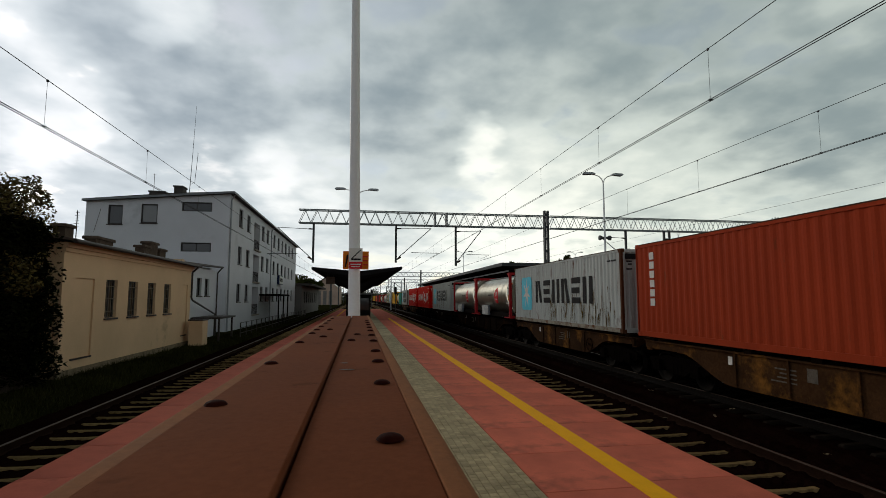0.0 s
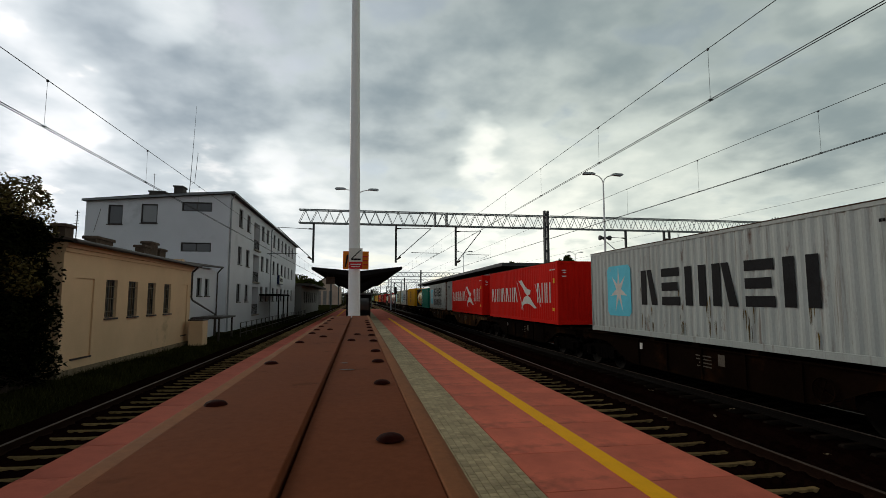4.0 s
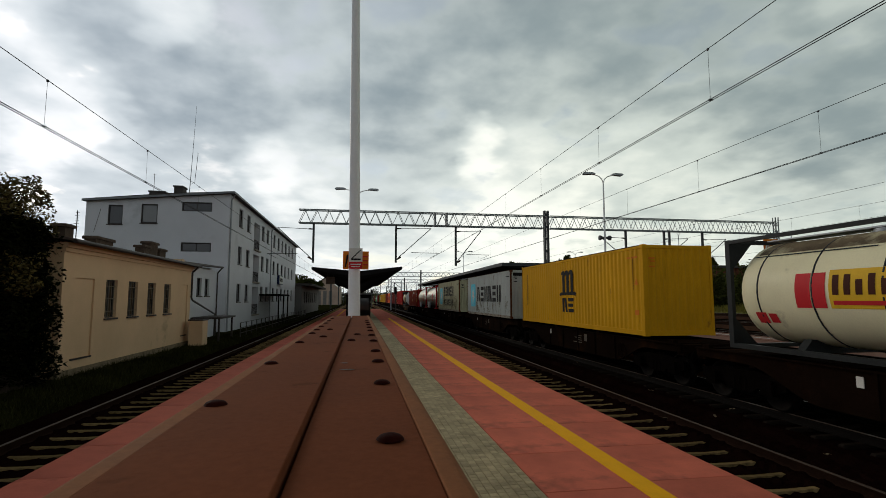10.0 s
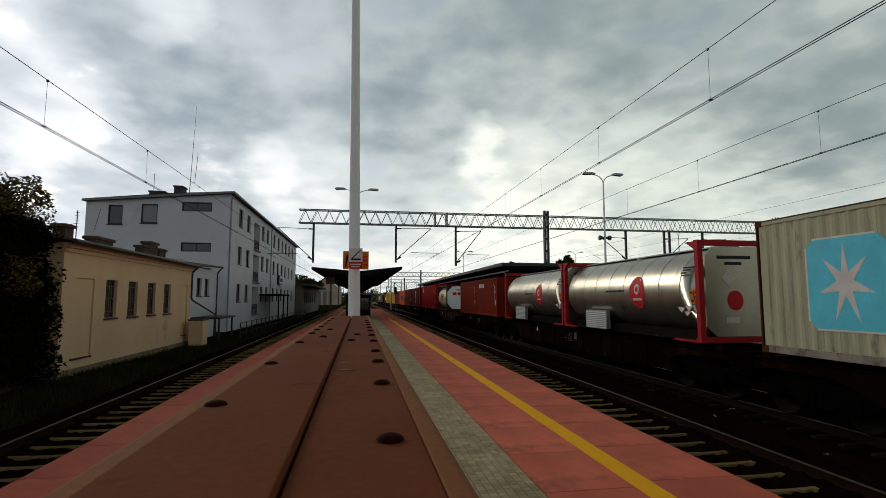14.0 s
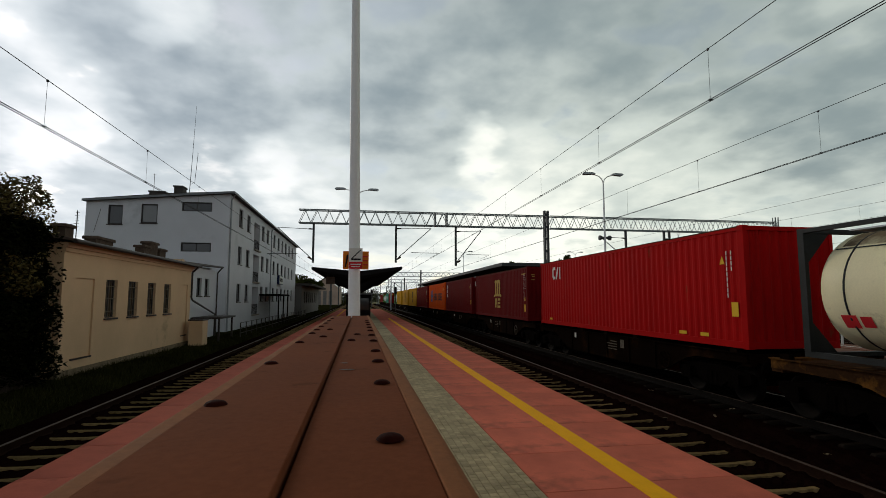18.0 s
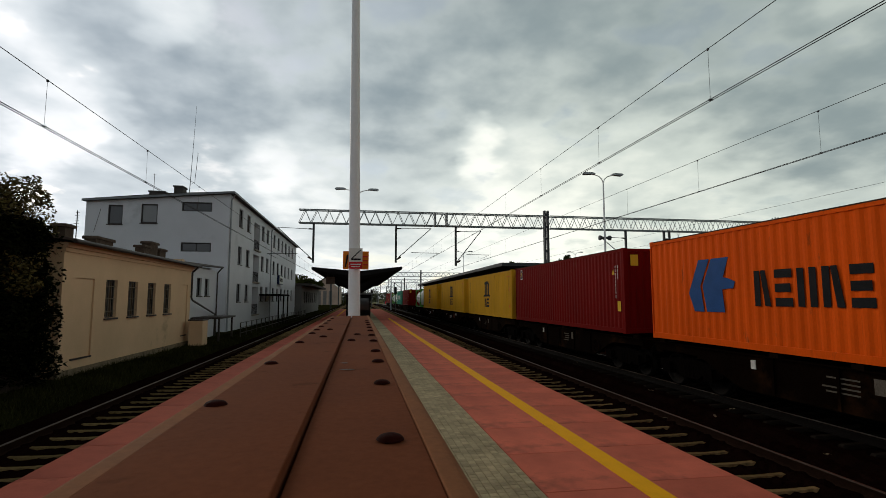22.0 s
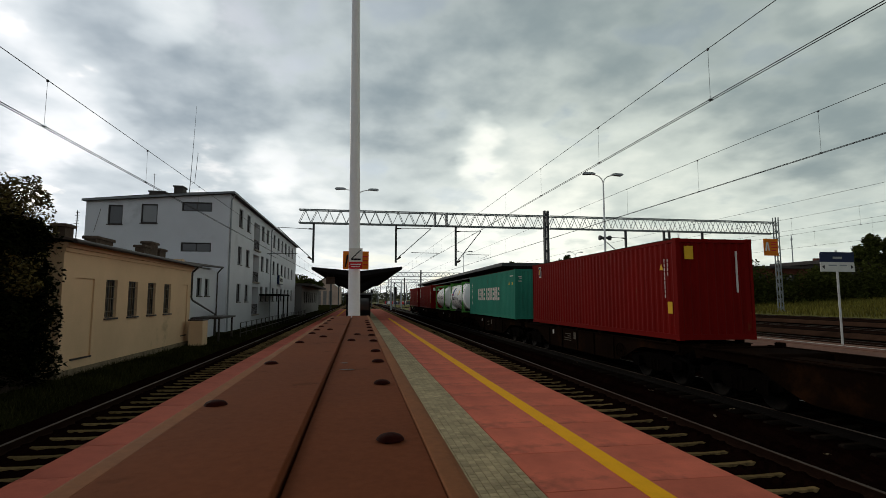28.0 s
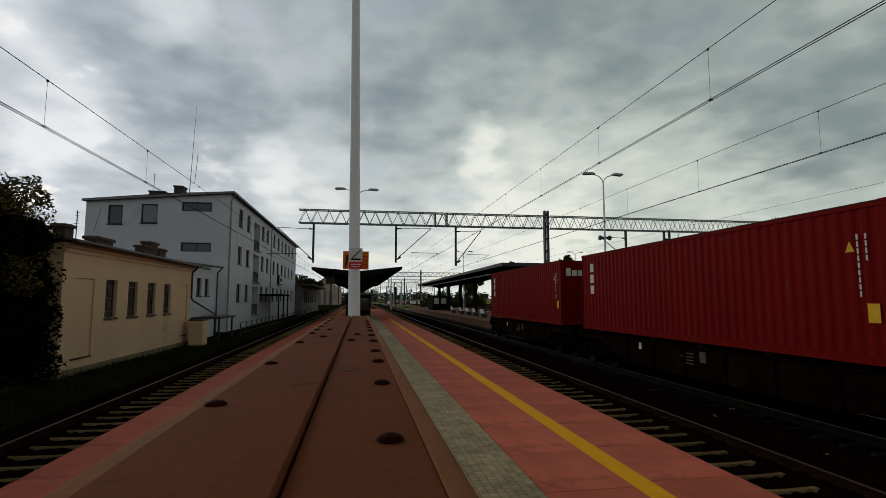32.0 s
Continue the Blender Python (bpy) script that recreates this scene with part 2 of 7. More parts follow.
M = dict(
    earth=material("gravel_and_dirt", (0.030, 0.022, 0.016), 0.95, var=0.4, scale=0.6, bump=0.8, fine=9, dirt=(0.045, 0.050, 0.018), dirt_amount=0.55, dirt_scale=0.12, spec=0.0),
    # dark brown stone, blackened further for the shade beneath the train
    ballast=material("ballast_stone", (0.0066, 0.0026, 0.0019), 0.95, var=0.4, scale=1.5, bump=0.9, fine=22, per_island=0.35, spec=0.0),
    grass=material("grass", (0.15, 0.14, 0.032), 0.9, var=0.35, scale=0.35, bump=0.6, fine=8, dirt=(0.11, 0.092, 0.035), dirt_amount=0.45, dirt_scale=0.5),
    blade=material("grass_blades", (0.135, 0.118, 0.022), 0.8, var=0.35, scale=0.4, bump=0, per_island=0.5),
    # verge grass, much darker than the grass of the bank
    verge=material("dark_verge_grass", (0.027, 0.027, 0.008), 0.8, var=0.4, scale=0.4, bump=0, per_island=0.6, spec=0.0),
    chimney=material("sooty_brown_brick", (0.085, 0.060, 0.046), 0.9, var=0.3, scale=3, bump=0.4),
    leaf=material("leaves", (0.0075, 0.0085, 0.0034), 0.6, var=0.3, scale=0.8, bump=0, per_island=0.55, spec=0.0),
    # sunlight on the tree crowns is put into this paler leaf colour
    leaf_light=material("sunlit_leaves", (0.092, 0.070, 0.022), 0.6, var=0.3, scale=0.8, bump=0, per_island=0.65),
    grime=material("brown_top_grime", (0.17, 0.125, 0.075), 0.8, var=0.3, scale=1.2, bump=0.1, dirt=(0.55, 0.48, 0.30), dirt_amount=0.5, dirt_scale=1.1),
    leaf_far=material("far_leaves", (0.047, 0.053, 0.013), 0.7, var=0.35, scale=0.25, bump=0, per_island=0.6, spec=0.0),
    # distance haze is put into this paler copy of the far leaves
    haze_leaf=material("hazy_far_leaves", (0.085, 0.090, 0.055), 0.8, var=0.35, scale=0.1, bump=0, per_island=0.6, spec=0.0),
    bark=material("bark", (0.05, 0.038, 0.03), 0.9, bump=0.6, stretch=(1, 1, 0.2)),
    rail=material("rail_steel", (0.105, 0.076, 0.058), 0.5, 0.7, 0.15, 2, 0.02, 30),
    rail_side=material("rusty_rail_side", (0.022, 0.011, 0.007), 0.85, 0.2, spec=0.0),
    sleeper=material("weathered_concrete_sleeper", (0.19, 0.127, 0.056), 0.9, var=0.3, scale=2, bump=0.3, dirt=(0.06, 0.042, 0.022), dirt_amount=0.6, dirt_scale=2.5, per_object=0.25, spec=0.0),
    # darkened copy of the sleeper, with the train's shade put into its colour
    sleeper_dark=material("near_black_sleeper", (0.018, 0.013, 0.010), 0.9, var=0.3, scale=2, bump=0.3, spec=0.0),
    red_slab=material("red_concrete_slab", (0.63, 0.157, 0.096), 0.85, var=0.18, scale=1.2, bump=0.12, fine=60, dirt=(0.33, 0.10, 0.066), dirt_amount=0.42, dirt_scale=0.9, per_object=0.08),
    # the red slab colours scaled darker, for the left-hand columns
    dark_slab=material("darker_red_slab", (0.43, 0.105, 0.066), 0.85, var=0.2, scale=1.2, bump=0.12, fine=60, dirt=(0.22, 0.062, 0.040), dirt_amount=0.45, dirt_scale=0.9, per_object=0.1),
    old_slab=material("faded_edge_slab", (0.20, 0.098, 0.068), 0.9, var=0.2, scale=1.0, bump=0.15, dirt=(0.13, 0.085, 0.065), dirt_amount=0.45),
    joint=material("dark_joint_sand", (0.07, 0.045, 0.035), 0.95),
    sett=material("grey_sett", (0.40, 0.32, 0.19), 0.85, var=0.22, scale=2, bump=0.2, per_island=0.18),
    yellow=material("yellow_line_paint", (0.98, 0.47, 0.012), 0.75, var=0.07, scale=2, bump=0.1, dirt=(0.60, 0.28, 0.03), dirt_amount=0.15, dirt_scale=3),
    concrete=material("platform_concrete", (0.28, 0.25, 0.21), 0.9, var=0.2, scale=1, bump=0.3, dirt=(0.12, 0.10, 0.08), dirt_amount=0.5),
    brown=material("brown_painted_steel", (0.160, 0.049, 0.021), 0.85, 0.0, 0.14, 2.2, 0.06, 90, (0.080, 0.026, 0.009), 0.36, 6.0, spec=0.02),
    brown_edge=material("worn_brown_edge", (0.23, 0.086, 0.034), 0.85, 0.0, 0.15, 4, 0.05, 90),
    rust_run=material("run_of_rust", (0.125, 0.082, 0.022), 0.9, var=0.5, scale=5, bump=0.2, dirt=(0.032, 0.020, 0.010), dirt_amount=0.6, dirt_scale=4, spec=0.0),
    bolt=material("dark_red_bolt", (0.024, 0.0042, 0.0026), 0.75, 0.0, 0.25, 40, 0.1, 120, spec=0.02),
    pole=material("light_grey_painted_steel", (0.78, 0.80, 0.79), 0.42, 0.0, 0.05, 1.5, 0.02, 30),
    galv=material("galvanised_steel", (0.30, 0.32, 0.34), 0.5, 0.6, 0.15, 3, 0.05, 20),
    gantry=material("weathered_gantry_steel", (0.20, 0.22, 0.225), 0.6, 0.4, 0.2, 2, 0.05, 20),
    dark_steel=material("dark_painted_steel", (0.055, 0.058, 0.062), 0.55, 0.3, 0.2, 3, 0.05, 20),
    wire=material("wire", (0.03, 0.03, 0.033), 0.6, 0.3, 0.1),
    black=material("black_paint", (0.012, 0.012, 0.013), 0.55, var=0.2, scale=3),
    white=material("white_paint", (0.62, 0.62, 0.58), 0.55, var=0.08, scale=2, dirt=(0.3, 0.27, 0.22), dirt_amount=0.25, dirt_scale=4),
    orange=material("orange_sign_face", (0.64, 0.175, 0.014), 0.5, var=0.06),
    sign_red=material("red_sign_face", (0.55, 0.03, 0.035), 0.5, var=0.06),
    sign_brown=material("dark_brown_print", (0.06, 0.018, 0.010), 0.6, var=0.1),
    navy=material("dark_blue_sign_face", (0.02, 0.03, 0.075), 0.4, var=0.06),
    cream=material("cream_plaster", (0.66, 0.453, 0.282), 0.9, var=0.08, scale=0.5, bump=0.15, fine=30, dirt=(0.33, 0.245, 0.15), dirt_amount=0.35, dirt_scale=0.45),
    old_plaster=material("old_pinkish_plaster", (0.46, 0.34, 0.27), 0.9, var=0.15, scale=0.4, bump=0.1),
    plinth=material("rough_stone_plinth", (0.20, 0.155, 0.10), 0.95, var=0.45, scale=3.0, bump=0.9, fine=8, dirt=(0.05, 0.045, 0.03), dirt_amount=0.5, dirt_scale=3),
    grey_wall=material("grey_plaster", (0.575, 0.58, 0.615), 0.9, var=0.06, scale=0.35, bump=0.1, fine=30, dirt=(0.44, 0.445, 0.47), dirt_amount=0.34, dirt_scale=0.3),
    pale_wall=material("pale_concrete_wall", (0.19, 0.18, 0.17), 0.9, var=0.15, scale=0.5),
    roof=material("dark_roof_felt", (0.07, 0.062, 0.058), 0.85, var=0.25, scale=1.0, bump=0.3),
    roof_tile=material("brown_sheet_roof", (0.12, 0.09, 0.075), 0.7, var=0.2, scale=1.0, bump=0.2),
    gutter=material("dark_gutter_metal", (0.055, 0.045, 0.042), 0.5, 0.4, 0.15),
    window_dark=material("dark_window_frame", (0.05, 0.045, 0.045), 0.6, var=0.15),
    frame_pale=material("weathered_window_bar", (0.17, 0.135, 0.10), 0.8, var=0.15),
    brick=material("old_brick", (0.13, 0.046, 0.030), 0.9, var=0.3, scale=1.5, bump=0.4, dirt=(0.1, 0.05, 0.04), dirt_amount=0.45),
    canopy=material("dark_canopy_cladding", (0.014, 0.0135, 0.014), 0.7, 0.1, 0.2, 0.6, spec=0.0),
    fascia=material("grey_canopy_fascia", (0.20, 0.21, 0.22), 0.6, 0.2, 0.15, 0.8),
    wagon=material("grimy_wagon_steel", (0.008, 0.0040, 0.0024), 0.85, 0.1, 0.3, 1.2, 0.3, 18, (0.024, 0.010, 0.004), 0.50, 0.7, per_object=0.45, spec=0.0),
    wagon_rusty=material("rust_brown_wagon_steel", (0.042, 0.019, 0.0078), 0.85, 0.1, 0.4, 1.2, 0.3, 18, (0.22, 0.092, 0.018), 0.56, 0.8, per_object=0.3, spec=0.02),
    yard=material("brown_yard_gravel", (0.052, 0.027, 0.017), 0.95, var=0.35, scale=0.8, bump=0.8, fine=12, spec=0.0),
    # wagon undersides: their shade is put into these two near-black colours
    wagon_dark=material("under_wagon_black", (0.0036, 0.0026, 0.0022), 0.9, 0.1, 0.3, 2, 0.3, 18, spec=0.0),
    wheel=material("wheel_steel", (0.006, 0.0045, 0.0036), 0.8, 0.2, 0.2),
    silver=material("brushed_stainless_tank", (0.40, 0.375, 0.305), 0.33, 0.9, 0.12, 0.8, 0.03, 30, (0.28, 0.25, 0.20), 0.33, 0.8, stretch=(1, 3, 1)),
    tank_cream=material("cream_tank_cladding", (0.80, 0.73, 0.47), 0.40, 0.0, 0.06, 0.9, 0.03, 30, (0.42, 0.36, 0.22), 0.30, 1.4),
    tank_white=material("white_tank_cladding", (0.90, 0.90, 0.87), 0.35, 0.0, 0.05, 0.9, 0.03, 30, (0.45, 0.42, 0.36), 0.25, 1.4),
    under_tank=material("under_tank_dark", (0.012, 0.010, 0.009), 0.9, spec=0.0),
    red_frame=material("red_tank_frame", (0.36, 0.018, 0.022), 0.5, 0, 0.12, 2),
    green_frame=material("bright_green_tank_frame", (0.070, 0.25, 0.044), 0.5, 0, 0.15, 2, dirt=(0.05, 0.10, 0.03), dirt_amount=0.36),
    dark_frame=material("dark_tank_frame", (0.028, 0.030, 0.030), 0.5, 0.2, 0.2, 2),
    ice=material("pale_blue_emblem", (0.12, 0.55, 0.68), 0.5, var=0.08, scale=3, dirt=(0.35, 0.4, 0.4), dirt_amount=0.22, dirt_scale=4),
    letter_black=material("faded_black_lettering", (0.014, 0.014, 0.015), 0.7, var=0.3, scale=3, dirt=(0.10, 0.09, 0.08), dirt_amount=0.2, dirt_scale=5),
    letter_white=material("faded_white_lettering", (0.64, 0.60, 0.54), 0.6, var=0.1, scale=3, dirt=(0.4, 0.2, 0.16), dirt_amount=0.28, dirt_scale=5),
    letter_gold=material("faded_gold_lettering", (0.45, 0.29, 0.07), 0.6, var=0.1, scale=3),
    letter_blue=material("blue_emblem", (0.02, 0.075, 0.22), 0.5, var=0.1, scale=3),
    sticker_yellow=material("yellow_sticker", (0.70, 0.42, 0.03), 0.5, var=0.06),
    rail_rust=material("rust_stained_sill", (0.26, 0.235, 0.19), 0.8, 0.0, 0.25, 1.5, 0.2, 25, (0.13, 0.052, 0.02), 0.62, 2.2),
    roof_edge=material("grimy_rusted_roof_edge", (0.055, 0.034, 0.022), 0.9, var=0.4, scale=3, bump=0.3, spec=0.0),
    rust_print=material("faded_pinkish_print", (0.13, 0.045, 0.033), 0.8, var=0.3, scale=6, spec=0.0),
    stencil=material("faded_stencil_paint", (0.11, 0.09, 0.07), 0.8, var=0.3, scale=6, dirt=(0.02, 0.014, 0.01), dirt_amount=0.5, dirt_scale=6),
    rust=material("rusty_steel", (0.085, 0.030, 0.013), 0.85, 0.1, 0.3, 2, 0.3, 25),
)


def glass_material(name, tint, rough=0.06):
    m = bpy.data.materials.new(name)
    m.use_nodes = True
    bs = m.node_tree.nodes["Principled BSDF"]
    bs.inputs["Base Color"].default_value = (*tint, 1)
    bs.inputs["Roughness"].default_value = rough
    bs.inputs["Specular IOR Level"].default_value = 0.6
    return m


M["pane"] = glass_material("dark_window_glass", (0.018, 0.02, 0.024))
M["pane_pale"] = glass_material("curtained_window_glass", (0.16, 0.165, 0.17), 0.15)


# ---- mesh building ----
class Build:
    """Collects vertices and faces of one mesh."""

    def __init__(self):
        self.v, self.f, self.smooth = [], [], []

    def add(self, verts, faces, smooth=False):
        o = len(self.v)
        self.v.extend(tuple(p) for p in verts)
        self.f.extend(tuple(i + o for i in q) for q in faces)
        self.smooth.extend([smooth] * len(faces))
        return self

    def box(self, x0, y0, z0, x1, y1, z1):
        p = [(x, y, z) for z in (z0, z1) for y in (y0, y1) for x in (x0, x1)]
        return self.add(p, [(0, 2, 3, 1), (4, 5, 7, 6), (0, 1, 5, 4), (2, 6, 7, 3), (0, 4, 6, 2), (1, 3, 7, 5)])

    def chamfer(self, x0, y0, z0, x1, y1, z1, c):
        """A box whose upper edges are bevelled."""
        p = [(x, y, z0) for x, y in ((x0, y0), (x1, y0), (x1, y1), (x0, y1))]
        p += [(x, y, z1 - c) for x, y in ((x0, y0), (x1, y0), (x1, y1), (x0, y1))]
        p += [(x, y, z1) for x, y in ((x0 + c, y0 + c), (x1 - c, y0 + c), (x1 - c, y1 - c), (x0 + c, y1 - c))]
        f = [(3, 2, 1, 0), (8, 9, 10, 11)]
        for k in (0, 4):
            f += [(k + i, k + (i + 1) % 4, k + 4 + (i + 1) % 4, k + 4 + i) for i in range(4)]
        return self.add(p, f)

    def tube(self, a, b, r0, r1=None, n=10, caps=True, smooth=True):
        a, b = Vector(a), Vector(b)
        r1 = r0 if r1 is None else r1
        d = (b - a).normalized()
        u = d.orthogonal().normalized()
        w = d.cross(u)
        p = []
        for c, r in ((a, r0), (b, r1)):
            p += [c + (u * math.cos(2 * math.pi * i / n) + w * math.sin(2 * math.pi * i / n)) * r for i in range(n)]
        self.add(p, [(i, (i + 1) % n, n + (i + 1) % n, n + i) for i in range(n)], smooth)
        if caps:
            self.add(p[:n][::-1], [tuple(range(n))])
            self.add(p[n:], [tuple(range(n))])
        return self

    def path(self, pts, r, n=8):
        for a, b in zip(pts, pts[1:]):
            self.tube(a, b, r, n=n)
        return self

    def prism(self, outline, axis, lo, hi):
        """A closed outline of pairs, drawn out along an axis. The pairs are the other two coordinates in order."""
        n = len(outline)
        def put(q, s):
            return {0: (s, q[0], q[1]), 1: (q[0], s, q[1]), 2: (q[0], q[1], s)}[axis]
        p = [put(q, lo) for q in outline] + [put(q, hi) for q in outline]
        f = [(i, (i + 1) % n, n + (i + 1) % n, n + i) for i in range(n)]
        return self.add(p, f + [tuple(range(n))[::-1], tuple(range(n, 2 * n))])

    def lathe(self, profile, axis_y=True, n=28):
        """A profile of (along, radius), turned round the y axis (or z)."""
        p, f = [], []
        for s, r in profile:
            for i in range(n):
                c, d = math.cos(2 * math.pi * i / n) * r, math.sin(2 * math.pi * i / n) * r
                p.append((c, s, d) if axis_y else (c, d, s))
        m = len(profile)
        for k in range(m - 1):
            f += [(k * n + i, k * n + (i + 1) % n, (k + 1) * n + (i + 1) % n, (k + 1) * n + i) for i in range(n)]
        return self.add(p, f, True)

    def mesh(self, name, *mats):
        me = bpy.data.meshes.new(name)
        me.from_pydata(self.v, [], self.f)
        me.polygons.foreach_set("use_smooth", self.smooth)
        b = bmesh.new()
        b.from_mesh(me)
        bmesh.ops.recalc_face_normals(b, faces=b.faces)
        b.to_mesh(me)
        b.free()
        for m in mats:
            me.materials.append(m)
        return me


def part(name, build, mat, parent=None, label="", at=None):
    """Links a Build (or a ready mesh) as one mesh object, under a thing or a part."""
    me = build.mesh(name, mat) if isinstance(build, Build) else build
    ob = new(name, me)
    if not isinstance(build, Build) and mat is not None:
        ob.material_slots[0].link = "OBJECT"
        ob.material_slots[0].material = mat
    if parent is not None:
        ob.parent = parent
    if at is not None:
        ob.location = at
    if label:
        tagged(ob, label)
    return ob


def thing(name, label, category, group="", kind="", at=(0, 0, 0)):
    ob = new(name)
    ob.empty_display_size = 0.2
    ob.location = at
    return tagged(ob, label, category, group, kind)


CACHE = {}


def cached(key, make, mat):
    if key not in CACHE:
        CACHE[key] = make().mesh(key[0], mat)
    return CACHE[key]


# ---- plan, metres: y runs along the tracks, z = 0 is the top of the ballast ----
TRACK_LEFT, TRACK_NEAR, TRACK_TRAIN = -5.38, 6.15, 10.14
TRACKS_FAR = (26.0, 31.0, 36.5)
PLAT_Z = 0.60
PLAT_L, PLAT_R = -3.90, 4.47
PLAT2_L, PLAT2_R = 12.25, 22.6


def yard_rise(x):
    """The sidings climb gently towards a grassy bank."""
    if x < 23:
        return 0.0
    if x < 43:
        return 1.6 * (x - 23) / 20
    if x < 70:
        return 1.6 + 1.4 * (x - 43) / 27
    return 3.0 + min(1.0, (x - 70) / 200)


def terrain(x, y):
    z = -0.22
    if x < -7.3:
        z += min(1.0, (-7.3 - x) / 0.8) * 0.33
    z += yard_rise(x)
    return z + 0.05 * noise.noise((x * 0.15, y * 0.15, 0.3))


def build_ground():
    xs = [-1500, -600, -250, -120, -60, -40, -30, -24, -20, -17, -14, -12] + [-11 + 0.4 * i for i in range(12)] + [-6, -4, 0, 4, 8, 12, 16, 20, 23, 24, 28, 32, 36, 40, 43] + [46 + 5 * i for i in range(14)] + [130, 180, 260, 420, 800, 1500]
    ys = [-900, -400, -200, -100, -40, -20] + [-10 + 2 * i for i in range(60)] + [115 + 8 * i for i in range(20)] + [300, 400, 600, 1000, 2000, 3500]
    b = Build()
    n = len(xs)
    b.v = [(x, y, terrain(x, y)) for y in ys for x in xs]
    b.f = [(j * n + i, j * n + i + 1, (j + 1) * n + i + 1, (j + 1) * n + i) for j in range(len(ys) - 1) for i in range(n - 1)]
    b.smooth = [True] * len(b.f)
    me = b.mesh("ground", M["earth"], M["grass"], M["verge"])
    for p in me.polygons:
        cx = p.center[0]
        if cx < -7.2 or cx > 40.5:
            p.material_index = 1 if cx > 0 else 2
        elif p.center[1] > 125 and noise.noise((cx * 0.13, p.center[1] * 0.02, 4.0)) > -0.25:
            p.material_index = 1
    tagged(new("ground", me), "dirt and gravel railway ground with grassy verges", "ground", kind="structure")


def build_ballast(x, y0, y1, step, name, mat="ballast"):
    """A ballast bed with uneven stones on top."""
    rnd = random.Random(int(x * 100))
    xs = [-2.15, -1.75] + [-1.7 + step * i for i in range(1, int(3.4 / step))] + [1.75, 2.15]
    n = len(xs)
    away = -1 if x < 0 else 1      # heaped higher on the side away from the platform
    ys, y = [], y0
    while y < y1:
        ys.append(y)
        y += step if 2 < y < 34 else 6.0 if y < -60 else 1.5
    b = Build()
    for y in ys:
        for i, dx in enumerate(xs):
            edge = i in (0, n - 1)
            b.v.append((x + dx + rnd.uniform(-0.03, 0.03), y + rnd.uniform(-0.03, 0.03), yard_rise(x) + (-0.28 if edge else (0.012 if abs(dx) > 1.27 or dx * away > 0.50 else -0.055) + rnd.uniform(-0.022, 0.022))))
    b.f = [(j * n + i, j * n + i + 1, (j + 1) * n + i + 1, (j + 1) * n + i) for j in range(len(ys) - 1) for i in range(n - 1)]
    b.smooth = [False] * len(b.f)
    tagged(new(name, b.mesh(name, M[mat])), "dark brown crushed stone ballast bed under the rails", "ballast", kind="stuff")


def rail_build(x, y0, y1):
    prof = [(-0.07, 0.02), (0.07, 0.02), (0.07, 0.035), (0.012, 0.06), (0.012, 0.15), (0.036, 0.16), (0.036, 0.186), (0.028, 0.192), (-0.028, 0.192), (-0.036, 0.186), (-0.036, 0.16), (-0.012, 0.15), (-0.012, 0.06), (-0.07, 0.035)]
    return Build().prism([(x + a, z) for a, z in prof], 1, y0, y1)


def sleeper_build():
    """Higher under the rails, dipped in the middle."""
    b = Build()
    st = [(-1.3, 0.0), (-1.26, 0.022), (-0.75, 0.03), (-0.4, 0.016), (0.0, 0.006), (0.4, 0.016), (0.75, 0.03), (1.26, 0.022), (1.3, 0.0)]
    for x, z in st:
        b.v += [(x, -0.10, -0.16), (x, -0.066, z - 0.03), (x, -0.05, z), (x, 0.05, z), (x, 0.066, z - 0.03), (x, 0.10, -0.16)]
    n = 6
    b.f = [(k * n + i, k * n + i + 1, (k + 1) * n + i + 1, (k + 1) * n + i) for k in range(len(st) - 1) for i in range(n - 1)]
    b.f += [tuple(range(n)), tuple(range(len(b.v) - n, len(b.v)))]
    b.smooth = [False] * len(b.f)
    return b


def build_track(x, singles, label, mat="sleeper"):
    """Rails and concrete sleepers; single sleepers where they can be told apart."""
    t = thing("railway_track", label, "railway track", kind="structure", at=(x, 0, -0.04 if mat == "sleeper" else yard_rise(x)))
    for s in (-1, 1):
        # rail sides below the train: shade put in by using near-black steel
        r = part("rail", rail_build(s * 0.7535, -420, 900), M["wheel"] if x == TRACK_TRAIN else M["rail_side"], t, "steel rail with a bright worn head")
        r.data.materials.append(M["rail"])
        for p in r.data.polygons:
            if p.normal.z > 0.5 and p.center.z > 0.18:
                p.material_index = 1
    me = cached(("sleeper",), sleeper_build, M["sleeper"])
    y0, y1 = singles
    rest = Build()
    proto = sleeper_build()
    y = -59.89 if x == TRACK_NEAR else -60.0
    k = 0
    while y < 260:
        if y0 <= y <= y1:
            o = part("sleeper", me, None, t, at=(0, y, 0))
            o.rotation_euler = (0, 0, radians(0.8 * math.sin(k * 2.3)))
        elif y < 90:
            rest.add([(a, c + y, d) for a, c, d in proto.v], proto.f)
        else:
            rest.box(-1.3, y - 0.13, -0.1, 1.3, y + 0.13, 0.03)
        y += 0.6
        k += 1
    r = part("sleepers", rest, M[mat], t, "row of weathered sleepers")
    tagged(r, kind="stuff")


